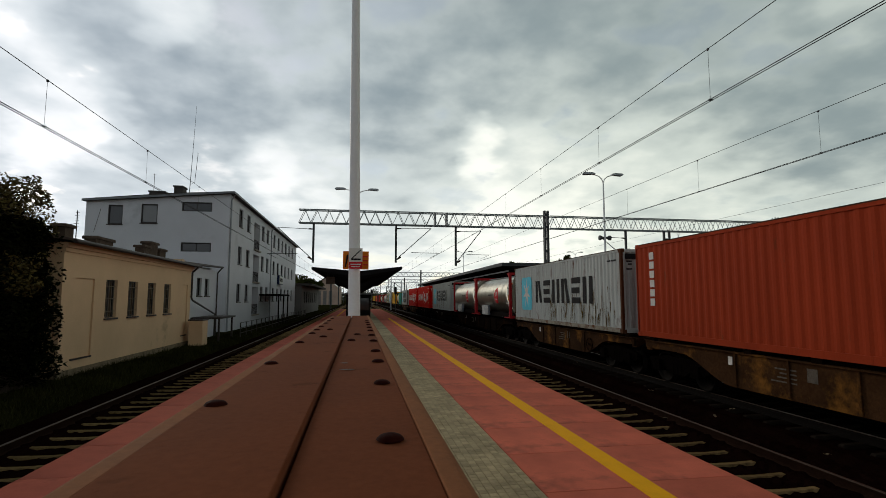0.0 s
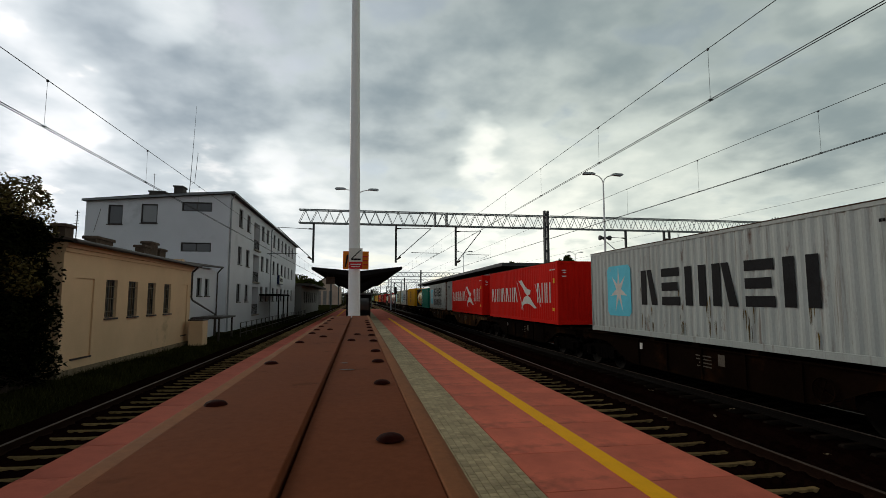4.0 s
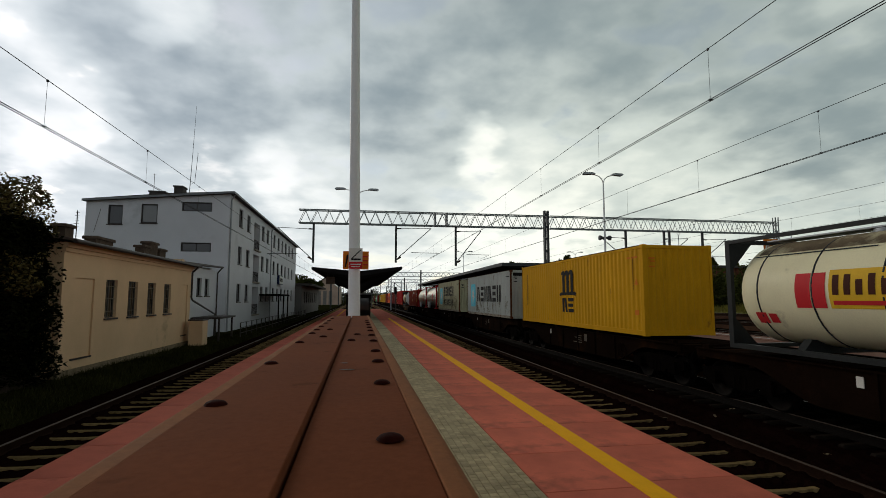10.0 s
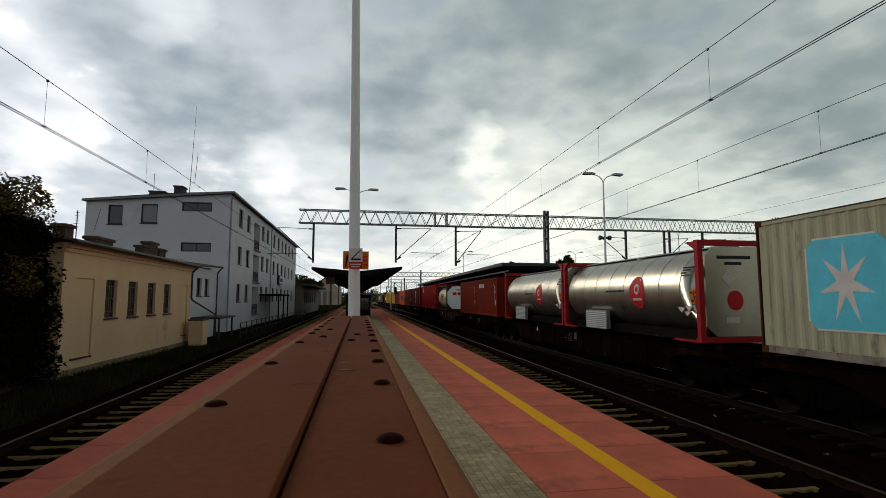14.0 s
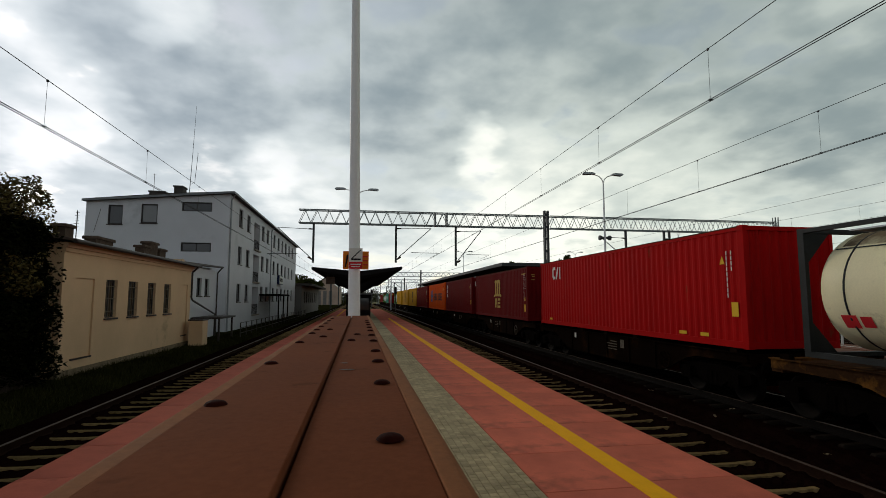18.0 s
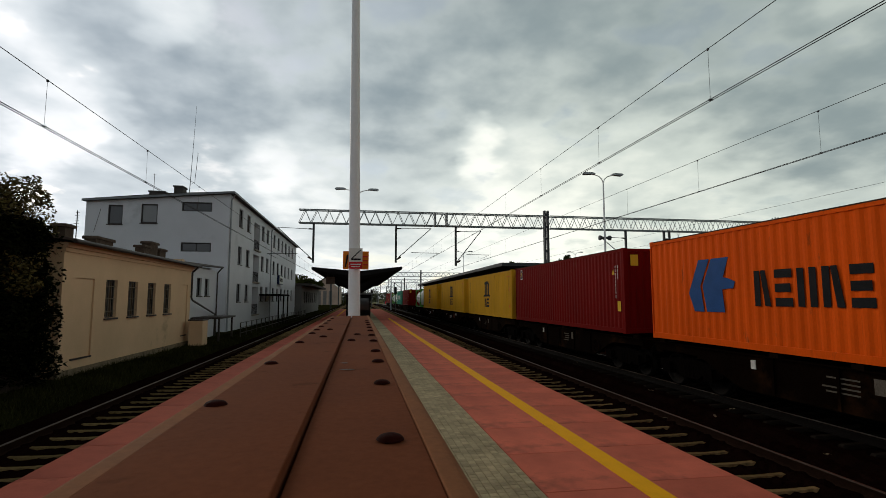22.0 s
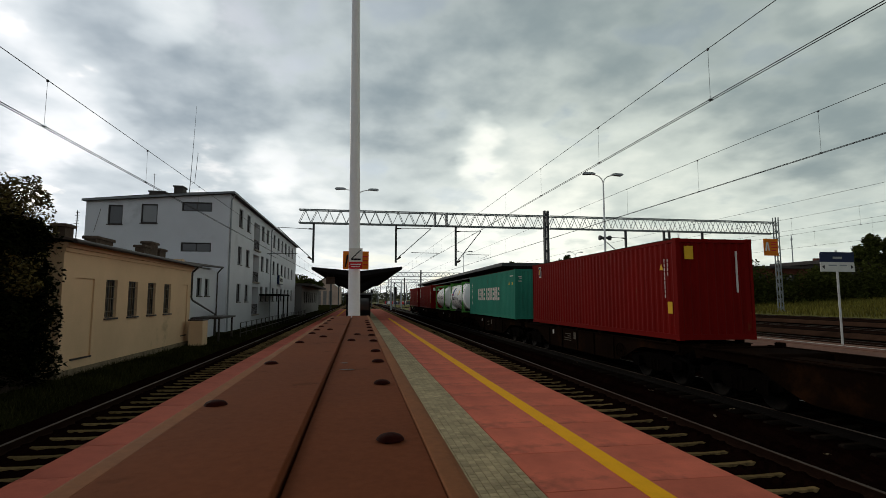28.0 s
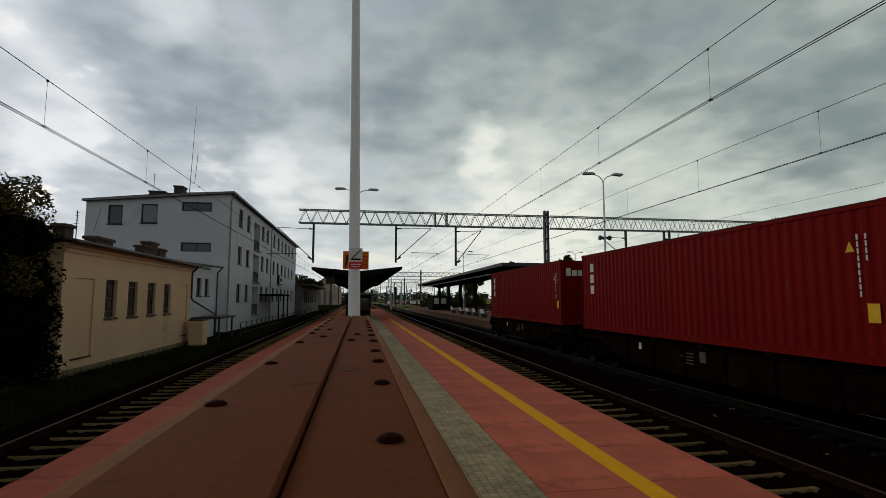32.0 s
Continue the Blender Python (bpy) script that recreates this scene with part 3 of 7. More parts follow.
def build_platform_near():
    body = Build()
    body.box(PLAT_L + 0.12, -60, -0.3, PLAT_R - 0.12, 112, PLAT_Z - 0.16)
    for x0, x1 in ((PLAT_L, PLAT_L + 0.5), (PLAT_R - 0.5, PLAT_R)):
        body.chamfer(x0, -60, PLAT_Z - 0.22, x1, 112, PLAT_Z - 0.045, 0.02)
    body.box(PLAT_L + 0.5, -60, PLAT_Z - 0.17, PLAT_R - 0.5, 112, PLAT_Z - 0.045)
    p = part("platform", body, M["joint"], None)
    tagged(p, "raised island platform paved with red slabs", "platform", kind="structure")
    # red slabs, each a piece of its own
    cols = [(2.03, 3.22), (3.228, 4.48), (-3.91, -2.6), (-2.592, -1.4)]
    pitch = 1.38
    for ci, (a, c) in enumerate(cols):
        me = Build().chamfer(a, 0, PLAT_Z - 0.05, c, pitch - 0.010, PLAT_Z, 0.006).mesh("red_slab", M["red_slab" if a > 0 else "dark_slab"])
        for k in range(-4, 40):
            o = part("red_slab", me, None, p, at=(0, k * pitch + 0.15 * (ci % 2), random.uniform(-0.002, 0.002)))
    far = Build()
    for a, c in cols:
        for k in list(range(-43, -4)) + list(range(40, 80)):
            far.box(a, k * pitch, PLAT_Z - 0.05, c, (k + 1) * pitch - 0.015, PLAT_Z)
    for k in range(-28, 52):
        far.box(-1.392, k * 2.1, PLAT_Z - 0.05, 1.21, k * 2.1 + 2.08, PLAT_Z)
    tagged(part("far_slabs", far, M["red_slab"], p, "red slabs"), kind="stuff")
    # grey setts in a band
    setts = Build()
    rnd = random.Random(4)
    y = 3.0
    while y < 30:
        for i in range(8):
            x = 1.222 + i * 0.1
            z = PLAT_Z + rnd.uniform(-0.003, 0.002)
            setts.chamfer(x + 0.003, y + 0.003, PLAT_Z - 0.04, x + 0.097, y + 0.097, z, 0.006)
        y += 0.1
    for k in range(25):
        setts.box(1.222, -60 + 1.92 * k, PLAT_Z - 0.04, 2.022, -60 + 1.92 * k + 1.9, PLAT_Z)
    for k in range(8):
        setts.box(1.222, -12 + 1.875 * k, PLAT_Z - 0.04, 2.022, -12 + 1.875 * k + 1.87, PLAT_Z)
    for k in range(40):
        setts.box(1.222, 30 + 2 * k, PLAT_Z - 0.04, 2.022, 30 + 2 * k + 1.98, PLAT_Z)
    tagged(part("grey_setts", setts, M["sett"], p, "band of small grey concrete setts"), kind="stuff")
    line = Build().box(3.09, -60, PLAT_Z + 0.001, 3.36, 56, PLAT_Z + 0.006)
    part("yellow_line", line, M["yellow"], p, "worn yellow safety line")
    line = Build().box(-2.72, -60, PLAT_Z + 0.001, -2.5, 112, PLAT_Z + 0.006)
    part("yellow_line", line, M["yellow"], p, "worn yellow safety line")


def build_platform_far():
    body = Build().box(PLAT2_L + 0.1, -60, -0.3, PLAT2_R - 0.1, 128, PLAT_Z - 0.14)
    body.chamfer(PLAT2_L, -60, PLAT_Z - 0.16, PLAT2_R, 128, PLAT_Z - 0.03, 0.02)
    p = part("platform", body, M["old_slab"], None)
    tagged(p, "second island platform with red edge paving", "platform", kind="structure")
    for a, c in ((PLAT2_L + 0.01, PLAT2_L + 1.9), (PLAT2_R - 1.9, PLAT2_R - 0.01)):
        b = Build()
        for k in range(-43, 92):
            b.box(a, k * 1.38, PLAT_Z - 0.05, c, (k + 1) * 1.38 - 0.02, PLAT_Z)
        tagged(part("edge_slabs", b, M["old_slab"], p, "faded reddish edge slabs"), kind="stuff")
    part("white_line", Build().box(PLAT2_R - 1.1, -60, PLAT_Z + 0.001, PLAT2_R - 0.95, 128, PLAT_Z + 0.006), M["white"], p, "white edge line")


def build_beam():
    """The long brown steel box on whose top the view starts."""
    t = thing("steel_girder", "long brown painted steel girder with domed bolts on top", "girder", at=(0, 0, 0))
    top = 2.54
    web = Build().box(-0.20, -0.9, PLAT_Z - 0.02, 0.03, 5.2, top - 0.03)
    part("web", web, M["brown"], t)

    def plank(x0, x1, z, y1, lip=0.006, lip_r=None):
        """A plate with rounded edges, lip at x0 and lip_r at x1."""
        prof = [(x0, z - 0.05)]
        for i in range(6):
            a = math.pi - i * math.pi / 10
            prof.append((x0 + lip + lip * math.cos(a), z - lip + lip * math.sin(a)))
        lip = lip_r or lip
        for i in range(6):
            a = math.pi / 2 - i * math.pi / 10
            prof.append((x1 - lip + lip * math.cos(a), z - lip + lip * math.sin(a)))
        prof.append((x1, z - 0.05))
        return Build().prism(prof, 1, -0.9, y1)

    part("edge_angle", plank(-0.257, -0.2302, top - 0.001, 4.9, 0.007, 0.001), M["brown_edge"], t, "worn lighter brown edge angle")
    part("plate", plank(-0.230, -0.0695, top, 4.9, 0.002), M["brown"], t, "brown painted top plate")
    part("plate", plank(-0.0655, 0.0795, top - 0.011, 5.35, 0.003, 0.002), M["brown"], t, "brown painted top plate")
    part("edge_angle", plank(0.0797, 0.1105, top - 0.008, 5.3, 0.002, 0.016), M["brown_edge"], t, "worn lighter brown edge angle")
    for x, y, w, h in ((-0.036, 1.40, 0.010, 0.009), (-0.026, 1.27, 0.018, 0.008)):
        part("paint_scuff", Build().prism([(x - w, y), (x - w * 0.3, y - h * 0.7), (x + w, y - h * 0.4), (x + w * 0.8, y + h * 0.3), (x - w * 0.4, y + h * 0.5)], 2, top - 0.0095, top - 0.0086), M["pale_wall"], t, "pale scratch in the paint")
    dome = Build()
    prof = [(0.0, 0.0172), (0.001, 0.0170)] + [(0.001 + 0.0062 * math.sin(a), 0.0160 * math.cos(a)) for a in [i * math.pi / 14 for i in range(8)]]
    dome.lathe(prof, axis_y=False, n=14)
    me = dome.mesh("bolt", M["bolt"])
    right = [(0.047, 0.622), (0.055, 1.03), (0.060, 1.38), (0.062, 1.65), (0.066, 2.045), (0.067, 2.367), (0.068, 2.70), (0.069, 3.0), (0.069, 3.3), (0.069, 3.6), (0.069, 3.9)]
    left = [0.838, 1.335, 1.952, 2.454, 2.72, 3.047, 3.45, 3.82, 4.26]
    for x, y in right:
        part("bolt", me, None, t, "dark red domed bolt", at=((x - 0.008) * 1.03, y * 1.028, top - 0.0095))
    for y in left:
        part("bolt", me, None, t, "dark red domed bolt", at=(-0.2125, y, top))
    for x, y in ((-0.028, 2.149), (-0.006, 2.497), (-0.147, 2.23), (-0.147, 2.743)):
        part("bolt", me, None, t, "dark red domed bolt", at=(x, y, top if x < -0.069 else top - 0.0095))


def build_mast():
    t = thing("lamp_mast", "tall light grey tapered steel lamp mast beside the girder", "lamp mast", at=(-0.034, 6.2, PLAT_Z))
    part("shaft", Build().tube((0, 0, 0), (-0.102, 0, 9.4), 0.082, 0.030, n=24), M["pole"], t)
    part("foot", Build().box(-0.16, -0.16, 0, 0.16, 0.16, 0.03).tube((0, 0, 0.03), (0, 0, 0.25), 0.095, n=16), M["pole"], t, "base plate")
    head = part("lantern", Build().box(-1.0, -0.06, 9.38, -0.15, 0.06, 9.46).box(-0.05, -0.06, 9.38, 0.8, 0.06, 9.46).tube((-1.0, 0, 9.4), (0.8, 0, 9.4), 0.03), M["galv"], t)
    s = thing("warning_sign", "orange warning sign with a dark pictogram on the mast", "sign", at=(-0.045, 6.30, 3.06))
    part("panel", Build().box(-0.155, 0, 0.0, 0.155, 0.008, 0.222), M["orange"], s, "orange panel")
    part("pictogram", Build().prism([(-0.135, 0.03), (-0.115, 0.03), (-0.085, 0.18), (-0.11, 0.18)], 1, -0.004, -0.0005), M["black"], s)
    for z in (0.05, 0.1, 0.15):
        part("writing", Build().box(0.085, -0.004, z, 0.145, -0.0005, z + 0.015), M["sign_red"], s, "unreadable dark line")
    s = thing("direction_sign", "small white and red sign with a black line figure", "sign", at=(-0.045, 6.09, 3.055))
    part("panel", Build().box(-0.078, 0, 0.085, 0.078, 0.01, 0.245), M["white"], s, "white upper panel")
    part("panel", Build().box(-0.078, 0, 0.0, 0.078, 0.01, 0.081), M["sign_red"], s, "red lower panel")
    part("figure", Build().prism([(-0.055, 0.12), (-0.045, 0.115), (0.06, 0.22), (0.05, 0.225)], 1, -0.004, -0.0005).box(-0.055, -0.004, 0.105, 0.06, -0.0005, 0.122), M["black"], s)
    part("writing", Build().box(-0.06, -0.004, 0.045, 0.06, -0.0005, 0.058).box(-0.05, -0.004, 0.02, 0.05, -0.0005, 0.03), M["white"], s, "white unreadable line")


def wall_mesh(axis, n0, n1, u0, u1, z0, z1, holes):
    """One connected wall between n0 and n1 across the axis, with openings (a, c, lo, hi) right through it."""
    us = sorted({u0, u1, *[v for h in holes for v in h[:2]]})
    zs = sorted({z0, z1, *[v for h in holes for v in h[2:]]})
    nu, nz = len(us), len(zs)

    def solid(i, k):
        if not (0 <= i < nu - 1 and 0 <= k < nz - 1):
            return False
        u, z = (us[i] + us[i + 1]) / 2, (zs[k] + zs[k + 1]) / 2
        return not any(h[0] < u < h[1] and h[2] < z < h[3] for h in holes)

    b = Build()
    for n in (n0, n1):
        for z in zs:
            for u in us:
                b.v.append((n, u, z) if axis == 0 else (u, n, z))

    def at(s, i, k):
        return s * nu * nz + k * nu + i

    for i in range(nu - 1):
        for k in range(nz - 1):
            if not solid(i, k):
                continue
            for s in (0, 1):
                b.f.append((at(s, i, k), at(s, i + 1, k), at(s, i + 1, k + 1), at(s, i, k + 1)))
            for (di, dk), (p, q) in {(-1, 0): ((i, k), (i, k + 1)), (1, 0): ((i + 1, k), (i + 1, k + 1)), (0, -1): ((i, k), (i + 1, k)), (0, 1): ((i, k + 1), (i + 1, k + 1))}.items():
                if not solid(i + di, k + dk):
                    b.f.append((at(0, *p), at(0, *q), at(1, *q), at(1, *p)))
    b.smooth = [False] * len(b.f)
    return b


def wall_x(x0, x1, y0, y1, z0, z1, holes):
    return wall_mesh(0, x0, x1, y0, y1, z0, z1, holes)


def wall_y(y0, y1, x0, x1, z0, z1, holes):
    return wall_mesh(1, y0, y1, x0, x1, z0, z1, holes)


def window_x(t, x, a, c, lo, hi, rim, pane, mullions=1, bars=0, sill=True, wall=0.3):
    """A window in a wall that faces +x; x is the wall's outer face."""
    w = part("window", Build().box(x - 0.17, a, lo, x - 0.15, c, hi), pane, t, "window pane")
    f = Build()
    k = 0.06
    f.box(x - 0.20, a, lo, x - 0.11, a + k, hi).box(x - 0.20, c - k, lo, x - 0.11, c, hi)
    f.box(x - 0.20, a + k, lo, x - 0.11, c - k, lo + k).box(x - 0.20, a + k, hi - k, x - 0.11, c - k, hi)
    for i in range(mullions):
        m = a + (c - a) * (i + 1) / (mullions + 1)
        f.box(x - 0.185, m - 0.03, lo + k, x - 0.12, m + 0.03, hi - k)
    part("window_frame", f, rim, w)
    if bars:
        for i in range(bars):
            m = a + (c - a) * (i + 1) / (bars + 1)
            part("window_bar", Build().tube((x - 0.05, m, lo + 0.03), (x - 0.05, m, hi - 0.03), 0.012, n=6), M["frame_pale"], w)
        for z in (lo + 0.25, (lo + hi) / 2, hi - 0.25):
            part("window_bar", Build().box(x - 0.06, a, z - 0.012, x - 0.045, c, z + 0.012), M["frame_pale"], w)
    if sill:
        part("window_sill", Build().chamfer(x - 0.1, a - 0.06, lo - 0.07, x + 0.07, c + 0.06, lo - 0.005, 0.012), M["gutter"], w)


def window_y(t, y, a, c, lo, hi, rim, pane, mullions=1, sill=True):
    """A window in a wall that faces -y."""
    w = part("window", Build().box(a, y + 0.15, lo, c, y + 0.17, hi), pane, t, "window pane")
    f = Build()
    k = 0.09
    f.box(a, y + 0.1, lo, a + k, y + 0.2, hi).box(c - k, y + 0.1, lo, c, y + 0.2, hi)
    f.box(a + k, y + 0.1, lo, c - k, y + 0.2, lo + k).box(a + k, y + 0.1, hi - k, c - k, y + 0.2, hi)
    for i in range(mullions):
        m = a + (c - a) * (i + 1) / (mullions + 1)
        f.box(m - 0.03, y + 0.11, lo + k, m + 0.03, y + 0.19, hi - k)
    part("window_frame", f, rim, w)
    if sill:
        part("window_sill", Build().chamfer(a - 0.05, y - 0.07, lo - 0.08, c + 0.05, y + 0.1, lo - 0.005, 0.012), M["gutter"], w)


def chimney(t, x, y, z, sx, sy, h, mat):
    b = Build().box(x - sx / 2, y - sy / 2, z - 0.9, x + sx / 2, y + sy / 2, z + h)
    b.chamfer(x - sx / 2 - 0.07, y - sy / 2 - 0.07, z + h, x + sx / 2 + 0.07, y + sy / 2 + 0.07, z + h + 0.12, 0.03)
    part("chimney", b, mat, t)


def build_cream_house():
    x, y0, y1, top = -9.5, 18.3, 31.1, 4.55
    t = thing("utility_building", "low cream plastered railway building with barred windows", "building")
    wins = [(a, a + 0.92, 1.98, 3.44) for a in (21.22, 23.14, 25.12, 27.1)]
    niches = [(19.02, 20.36, 0.7, 3.42), (29.75, 30.6, 0.75, 3.48)]
    b = wall_x(x - 0.4, x, y0, y1, 0.36, top, wins + niches)
    part("wall", b, M["cream"], t, "cream plastered wall")
    for a, c, lo, hi in niches:
        part("blind_niche", Build().box(x - 0.35, a, lo, x - 0.06, c, hi), M["cream"], t, "walled-up cream doorway")
    part("wall", wall_y(y0, y0 + 0.4, x - 7, x - 0.402, 0.36, top, []), M["cream"], t)
    part("wall", wall_y(y1 - 0.4, y1, x - 7, x - 0.402, 0.36, top + 0.4, []), M["cream"], t)
    part("wall", wall_x(x - 7.4, x - 7.002, y0, y1, 0.0, top + 1.1, []), M["cream"], t)
    part("plinth", Build().box(x - 0.4, y0 - 0.03, -0.3, x + 0.05, y1 + 0.02, 0.358).box(x - 7, y0 - 0.05, -0.3, x - 0.401, y0 + 0.3, 0.358), M["plinth"], t, "rough stone plinth")
    for w in wins:
        window_x(t, x, *w, M["window_dark"], M["pane"], 1, bars=4)
    # cornice in two steps, gutter and a low roof
    c = Build().box(x - 0.1, y0 - 0.05, top - 0.30, x + 0.06, y1, top - 0.17).box(x - 0.1, y0 - 0.12, top - 0.168, x + 0.16, y1, top)
    part("cornice", c, M["cream"], t)
    r = Build().prism([(x + 0.42, top + 0.02), (x + 0.42, top + 0.10), (x - 7.7, top + 1.35), (x - 7.7, top + 1.2)], 1, y0 - 0.35, y1 + 0.1)
    part("roof", r, M["roof_tile"], t, "dark sheet roof")
    g = Build()
    g.tube((x + 0.46, y0 - 0.35, top + 0.02), (x + 0.46, y1 + 0.2, top + 0.0), 0.075, n=10)
    part("gutter", g, M["gutter"], t)
    g = Build().path([(x + 0.46, y1 - 0.2, top - 0.02), (x + 0.12, y1 - 0.2, top - 0.35), (x + 0.12, y1 - 0.2, 2.78), (x + 0.10, y1 + 0.1, 2.62), (x - 0.45, y1 + 6.9, 1.65), (x - 0.45, y1 + 6.95, 0.0)], 0.055)
    part("downpipe", g, M["gutter"], t, "dark kinked downpipe")
    for yy, w, d, h in ((20.05, 0.40, 0.55, 0.50), (22.65, 0.42, 1.40, 0.32), (26.85, 0.40, 0.70, 0.44), (27.72, 0.40, 0.92, 0.70), (28.9, 0.40, 0.82, 0.47)):
        chimney(t, x - 1.0, yy, top + 0.3, w, d, h - 0.10, M["chimney"])
    for a, c, lo, hi in niches:
        part("niche_ledge", Build().box(x - 0.05, a, lo - 0.06, x + 0.04, c, lo - 0.003), M["gutter"], t)
    # lower annexe, its eave rising along the track
    def rising(b):
        b.v = [(p, q, z + 0.033 * (q - y1)) for p, q, z in b.v]
        return b
    a = thing("annexe", "small grey annexe with two narrow windows", "building")
    y2 = 38.4
    wins = [(34.2, 35.2, 2.9, 4.05), (35.9, 36.9, 2.9, 4.05)]
    part("wall", wall_x(x - 0.9, x - 0.6, y1 + 0.002, y2, -0.3, 4.68, wins), M["grey_wall"], a)
    part("wall", wall_y(y2 - 0.3, y2, x - 6, x - 0.902, -0.3, 4.9, []), M["grey_wall"], a)
    for w in wins:
        window_x(a, x - 0.6, *w, M["window_dark"], M["pane"], 0)
    part("roof", rising(Build().prism([(x - 0.25, 4.70), (x - 0.25, 4.78), (x - 7, 5.7), (x - 7, 5.6)], 1, y1 + 0.12, y2 + 0.25)), M["roof_tile"], a)
    g = Build().tube((x - 0.21, y1 + 0.2, 4.72), (x - 0.21, y2 + 0.3, 4.96), 0.07, n=8)
    g.path([(x - 0.21, y2 + 0.15, 4.92), (x - 0.5, y2 + 0.1, 4.55), (x - 0.5, y2 + 0.1, 0.0)], 0.05)
    part("gutter", g, M["gutter"], a)
    # switch cabinet
    k = thing("switch_cabinet", "cream metal switch cabinet with a dark cap", "cabinet", at=(-8.85, 30.6, -0.05))
    part("body", Build().chamfer(-0.35, -0.5, 0, 0.35, 0.5, 1.55, 0.02), M["cream"], k)
    part("cap", Build().chamfer(-0.4, -0.55, 1.552, 0.4, 0.55, 1.63, 0.02), M["gutter"], k)
    part("door", Build().box(0.352, -0.44, 0.1, 0.37, 0.44, 1.45), M["cream"], k)
    r = thing("lean_to_roof", "low flat porch roof on posts beside the annexe", "porch")
    part("roof", Build().box(-9.9, 32.6, 1.5, -8.2, 36.4, 1.6), M["gutter"], r)
    for px, py in ((-8.35, 32.9), (-8.35, 36.1)):
        part("post", Build().box(px - 0.05, py - 0.05, -0.2, px + 0.05, py + 0.05, 1.498), M["gutter"], r)


def build_grey_house():
    x, y0, y1, top = -10.3, 42.4, 85.8, 11.1
    xl = -20.4

    def falling(b, above=top - 0.1):
        b.v = [(p, q, z - 0.088 * max(0.0, x - p) if z > above else z) for p, q, z in b.v]
        return b

    t = thing("office_building", "three-storey grey plastered office building with a flat roof", "building")
    rows = [(2.45, 4.02), (5.68, 7.25), (8.95, 10.5)]
    cols = [45.7, 48.9, 56.2, 59.2, 63.6, 66.9, 70.2, 73.4, 76.9, 80.6]
    wins = [(c, c + 1.45, lo, hi) for c in cols for lo, hi in rows]
    loggia = [(52.1, 55.0, 1.2 + 3.2 * i, 3.9 + 3.2 * i) for i in range(3)]
    part("wall", wall_x(x - 0.35, x, y0, y1, -0.3, top, wins + loggia), M["grey_wall"], t, "grey plastered wall")
    for w in wins:
        window_x(t, x, *w, M["window_dark"], M["pane"], 1)
    for a, c, lo, hi in loggia:
        part("loggia", Build().box(x - 1.5, a, lo, x - 1.4, c, hi).box(x - 1.4, a - 0.1, lo, x - 0.352, a, hi).box(x - 1.4, c, lo, x - 0.352, c + 0.1, hi).box(x - 1.4, a, hi, x - 0.352, c, hi + 0.1), M["grey_wall"], t, "recessed balcony")
        part("balcony_slab", Build().box(x - 1.4, a, lo - 0.12, x + 0.22, c, lo - 0.002), M["concrete"], t)
        r = Build().box(x - 0.06, a, lo + 0.95, x - 0.01, c, lo + 1.0)
        for i in range(15):
            yy = a + (c - a) * (i + 0.5) / 15
            r.box(x - 0.045, yy - 0.012, lo, x - 0.02, yy + 0.012, lo + 0.95)
        part("balcony_rail", r, M["window_dark"], t)
    fw = [(-19.2, -18.15, 8.45, 9.95), (-16.85, -15.65, 8.6, 10.1), (-13.9, -11.65, 9.6, 10.35), (-13.85, -11.6, 6.4, 7.12), (-13.85, -11.6, 3.2, 3.95)]
    part("wall", falling(wall_y(y0, y0 + 0.35, xl, x - 0.352, -0.3, top, fw)), M["grey_wall"], t, "grey plastered end wall")
    for i, w in enumerate(fw):
        window_y(t, y0, *w, M["window_dark"], M["pane_pale"] if i == 1 else M["pane"], 1 if i > 1 else 0, sill=i < 2)
    part("wall", falling(wall_x(xl - 0.35, xl - 0.002, y0, y1, -0.3, top, [])), M["grey_wall"], t)
    part("wall", falling(wall_y(y1 - 0.35, y1, xl, x - 0.352, -0.3, top, [])), M["grey_wall"], t)
    r = Build().prism([(xl - 0.5, top + 0.002), (x + 0.38, top + 0.002), (x + 0.38, top + 0.16), (x - 4.5, top + 0.24), (xl - 0.5, top + 0.16)], 1, y0 - 0.32, y1 + 0.3)
    part("roof", falling(r), M["roof"], t, "flat dark roof with an overhanging edge")
    part("eave_board", falling(Build().box(xl - 0.52, y0 - 0.36, top - 0.02, x, y0 - 0.322, top + 0.14).box(x, y0 - 0.36, top - 0.02, x + 0.42, y0 - 0.322, top + 0.14).box(x + 0.382, y0 - 0.32, top - 0.02, x + 0.42, y1 + 0.3, top + 0.14)), M["fascia"], t)
    for yy in (y0 + 0.25, 61.9):
        g = Build().path([(x + 0.3, yy, top - 0.05), (x + 0.07, yy, top - 0.45), (x + 0.07, yy, 0.0)], 0.06)
        part("downpipe", g, M["galv"], t, "grey downpipe")
    chimney(t, -14.8, 44.6, top + 0.35, 0.65, 1.0, 0.42, M["roof"])
    chimney(t, -16.95, 46.0, top + 0.42, 1.2, 0.9, 0.15, M["roof"])
    # lightning cable on the end wall
    part("cable", Build().path([(-19.7, y0 - 0.03, 9.6), (-20.1, y0 - 0.03, 7.8)], 0.014, n=6), M["gutter"], t)
    s = thing("name_board", "illuminated white name board with unreadable lettering on the wall", "sign", at=(x, 68.6, 4.55))
    part("panel", Build().box(0.02, -1.5, 0, 0.3, 1.5, 1.15), M["navy"], s)
    part("face", Build().box(0.302, -1.38, 0.1, 0.32, 1.38, 1.05), M["white"], s)
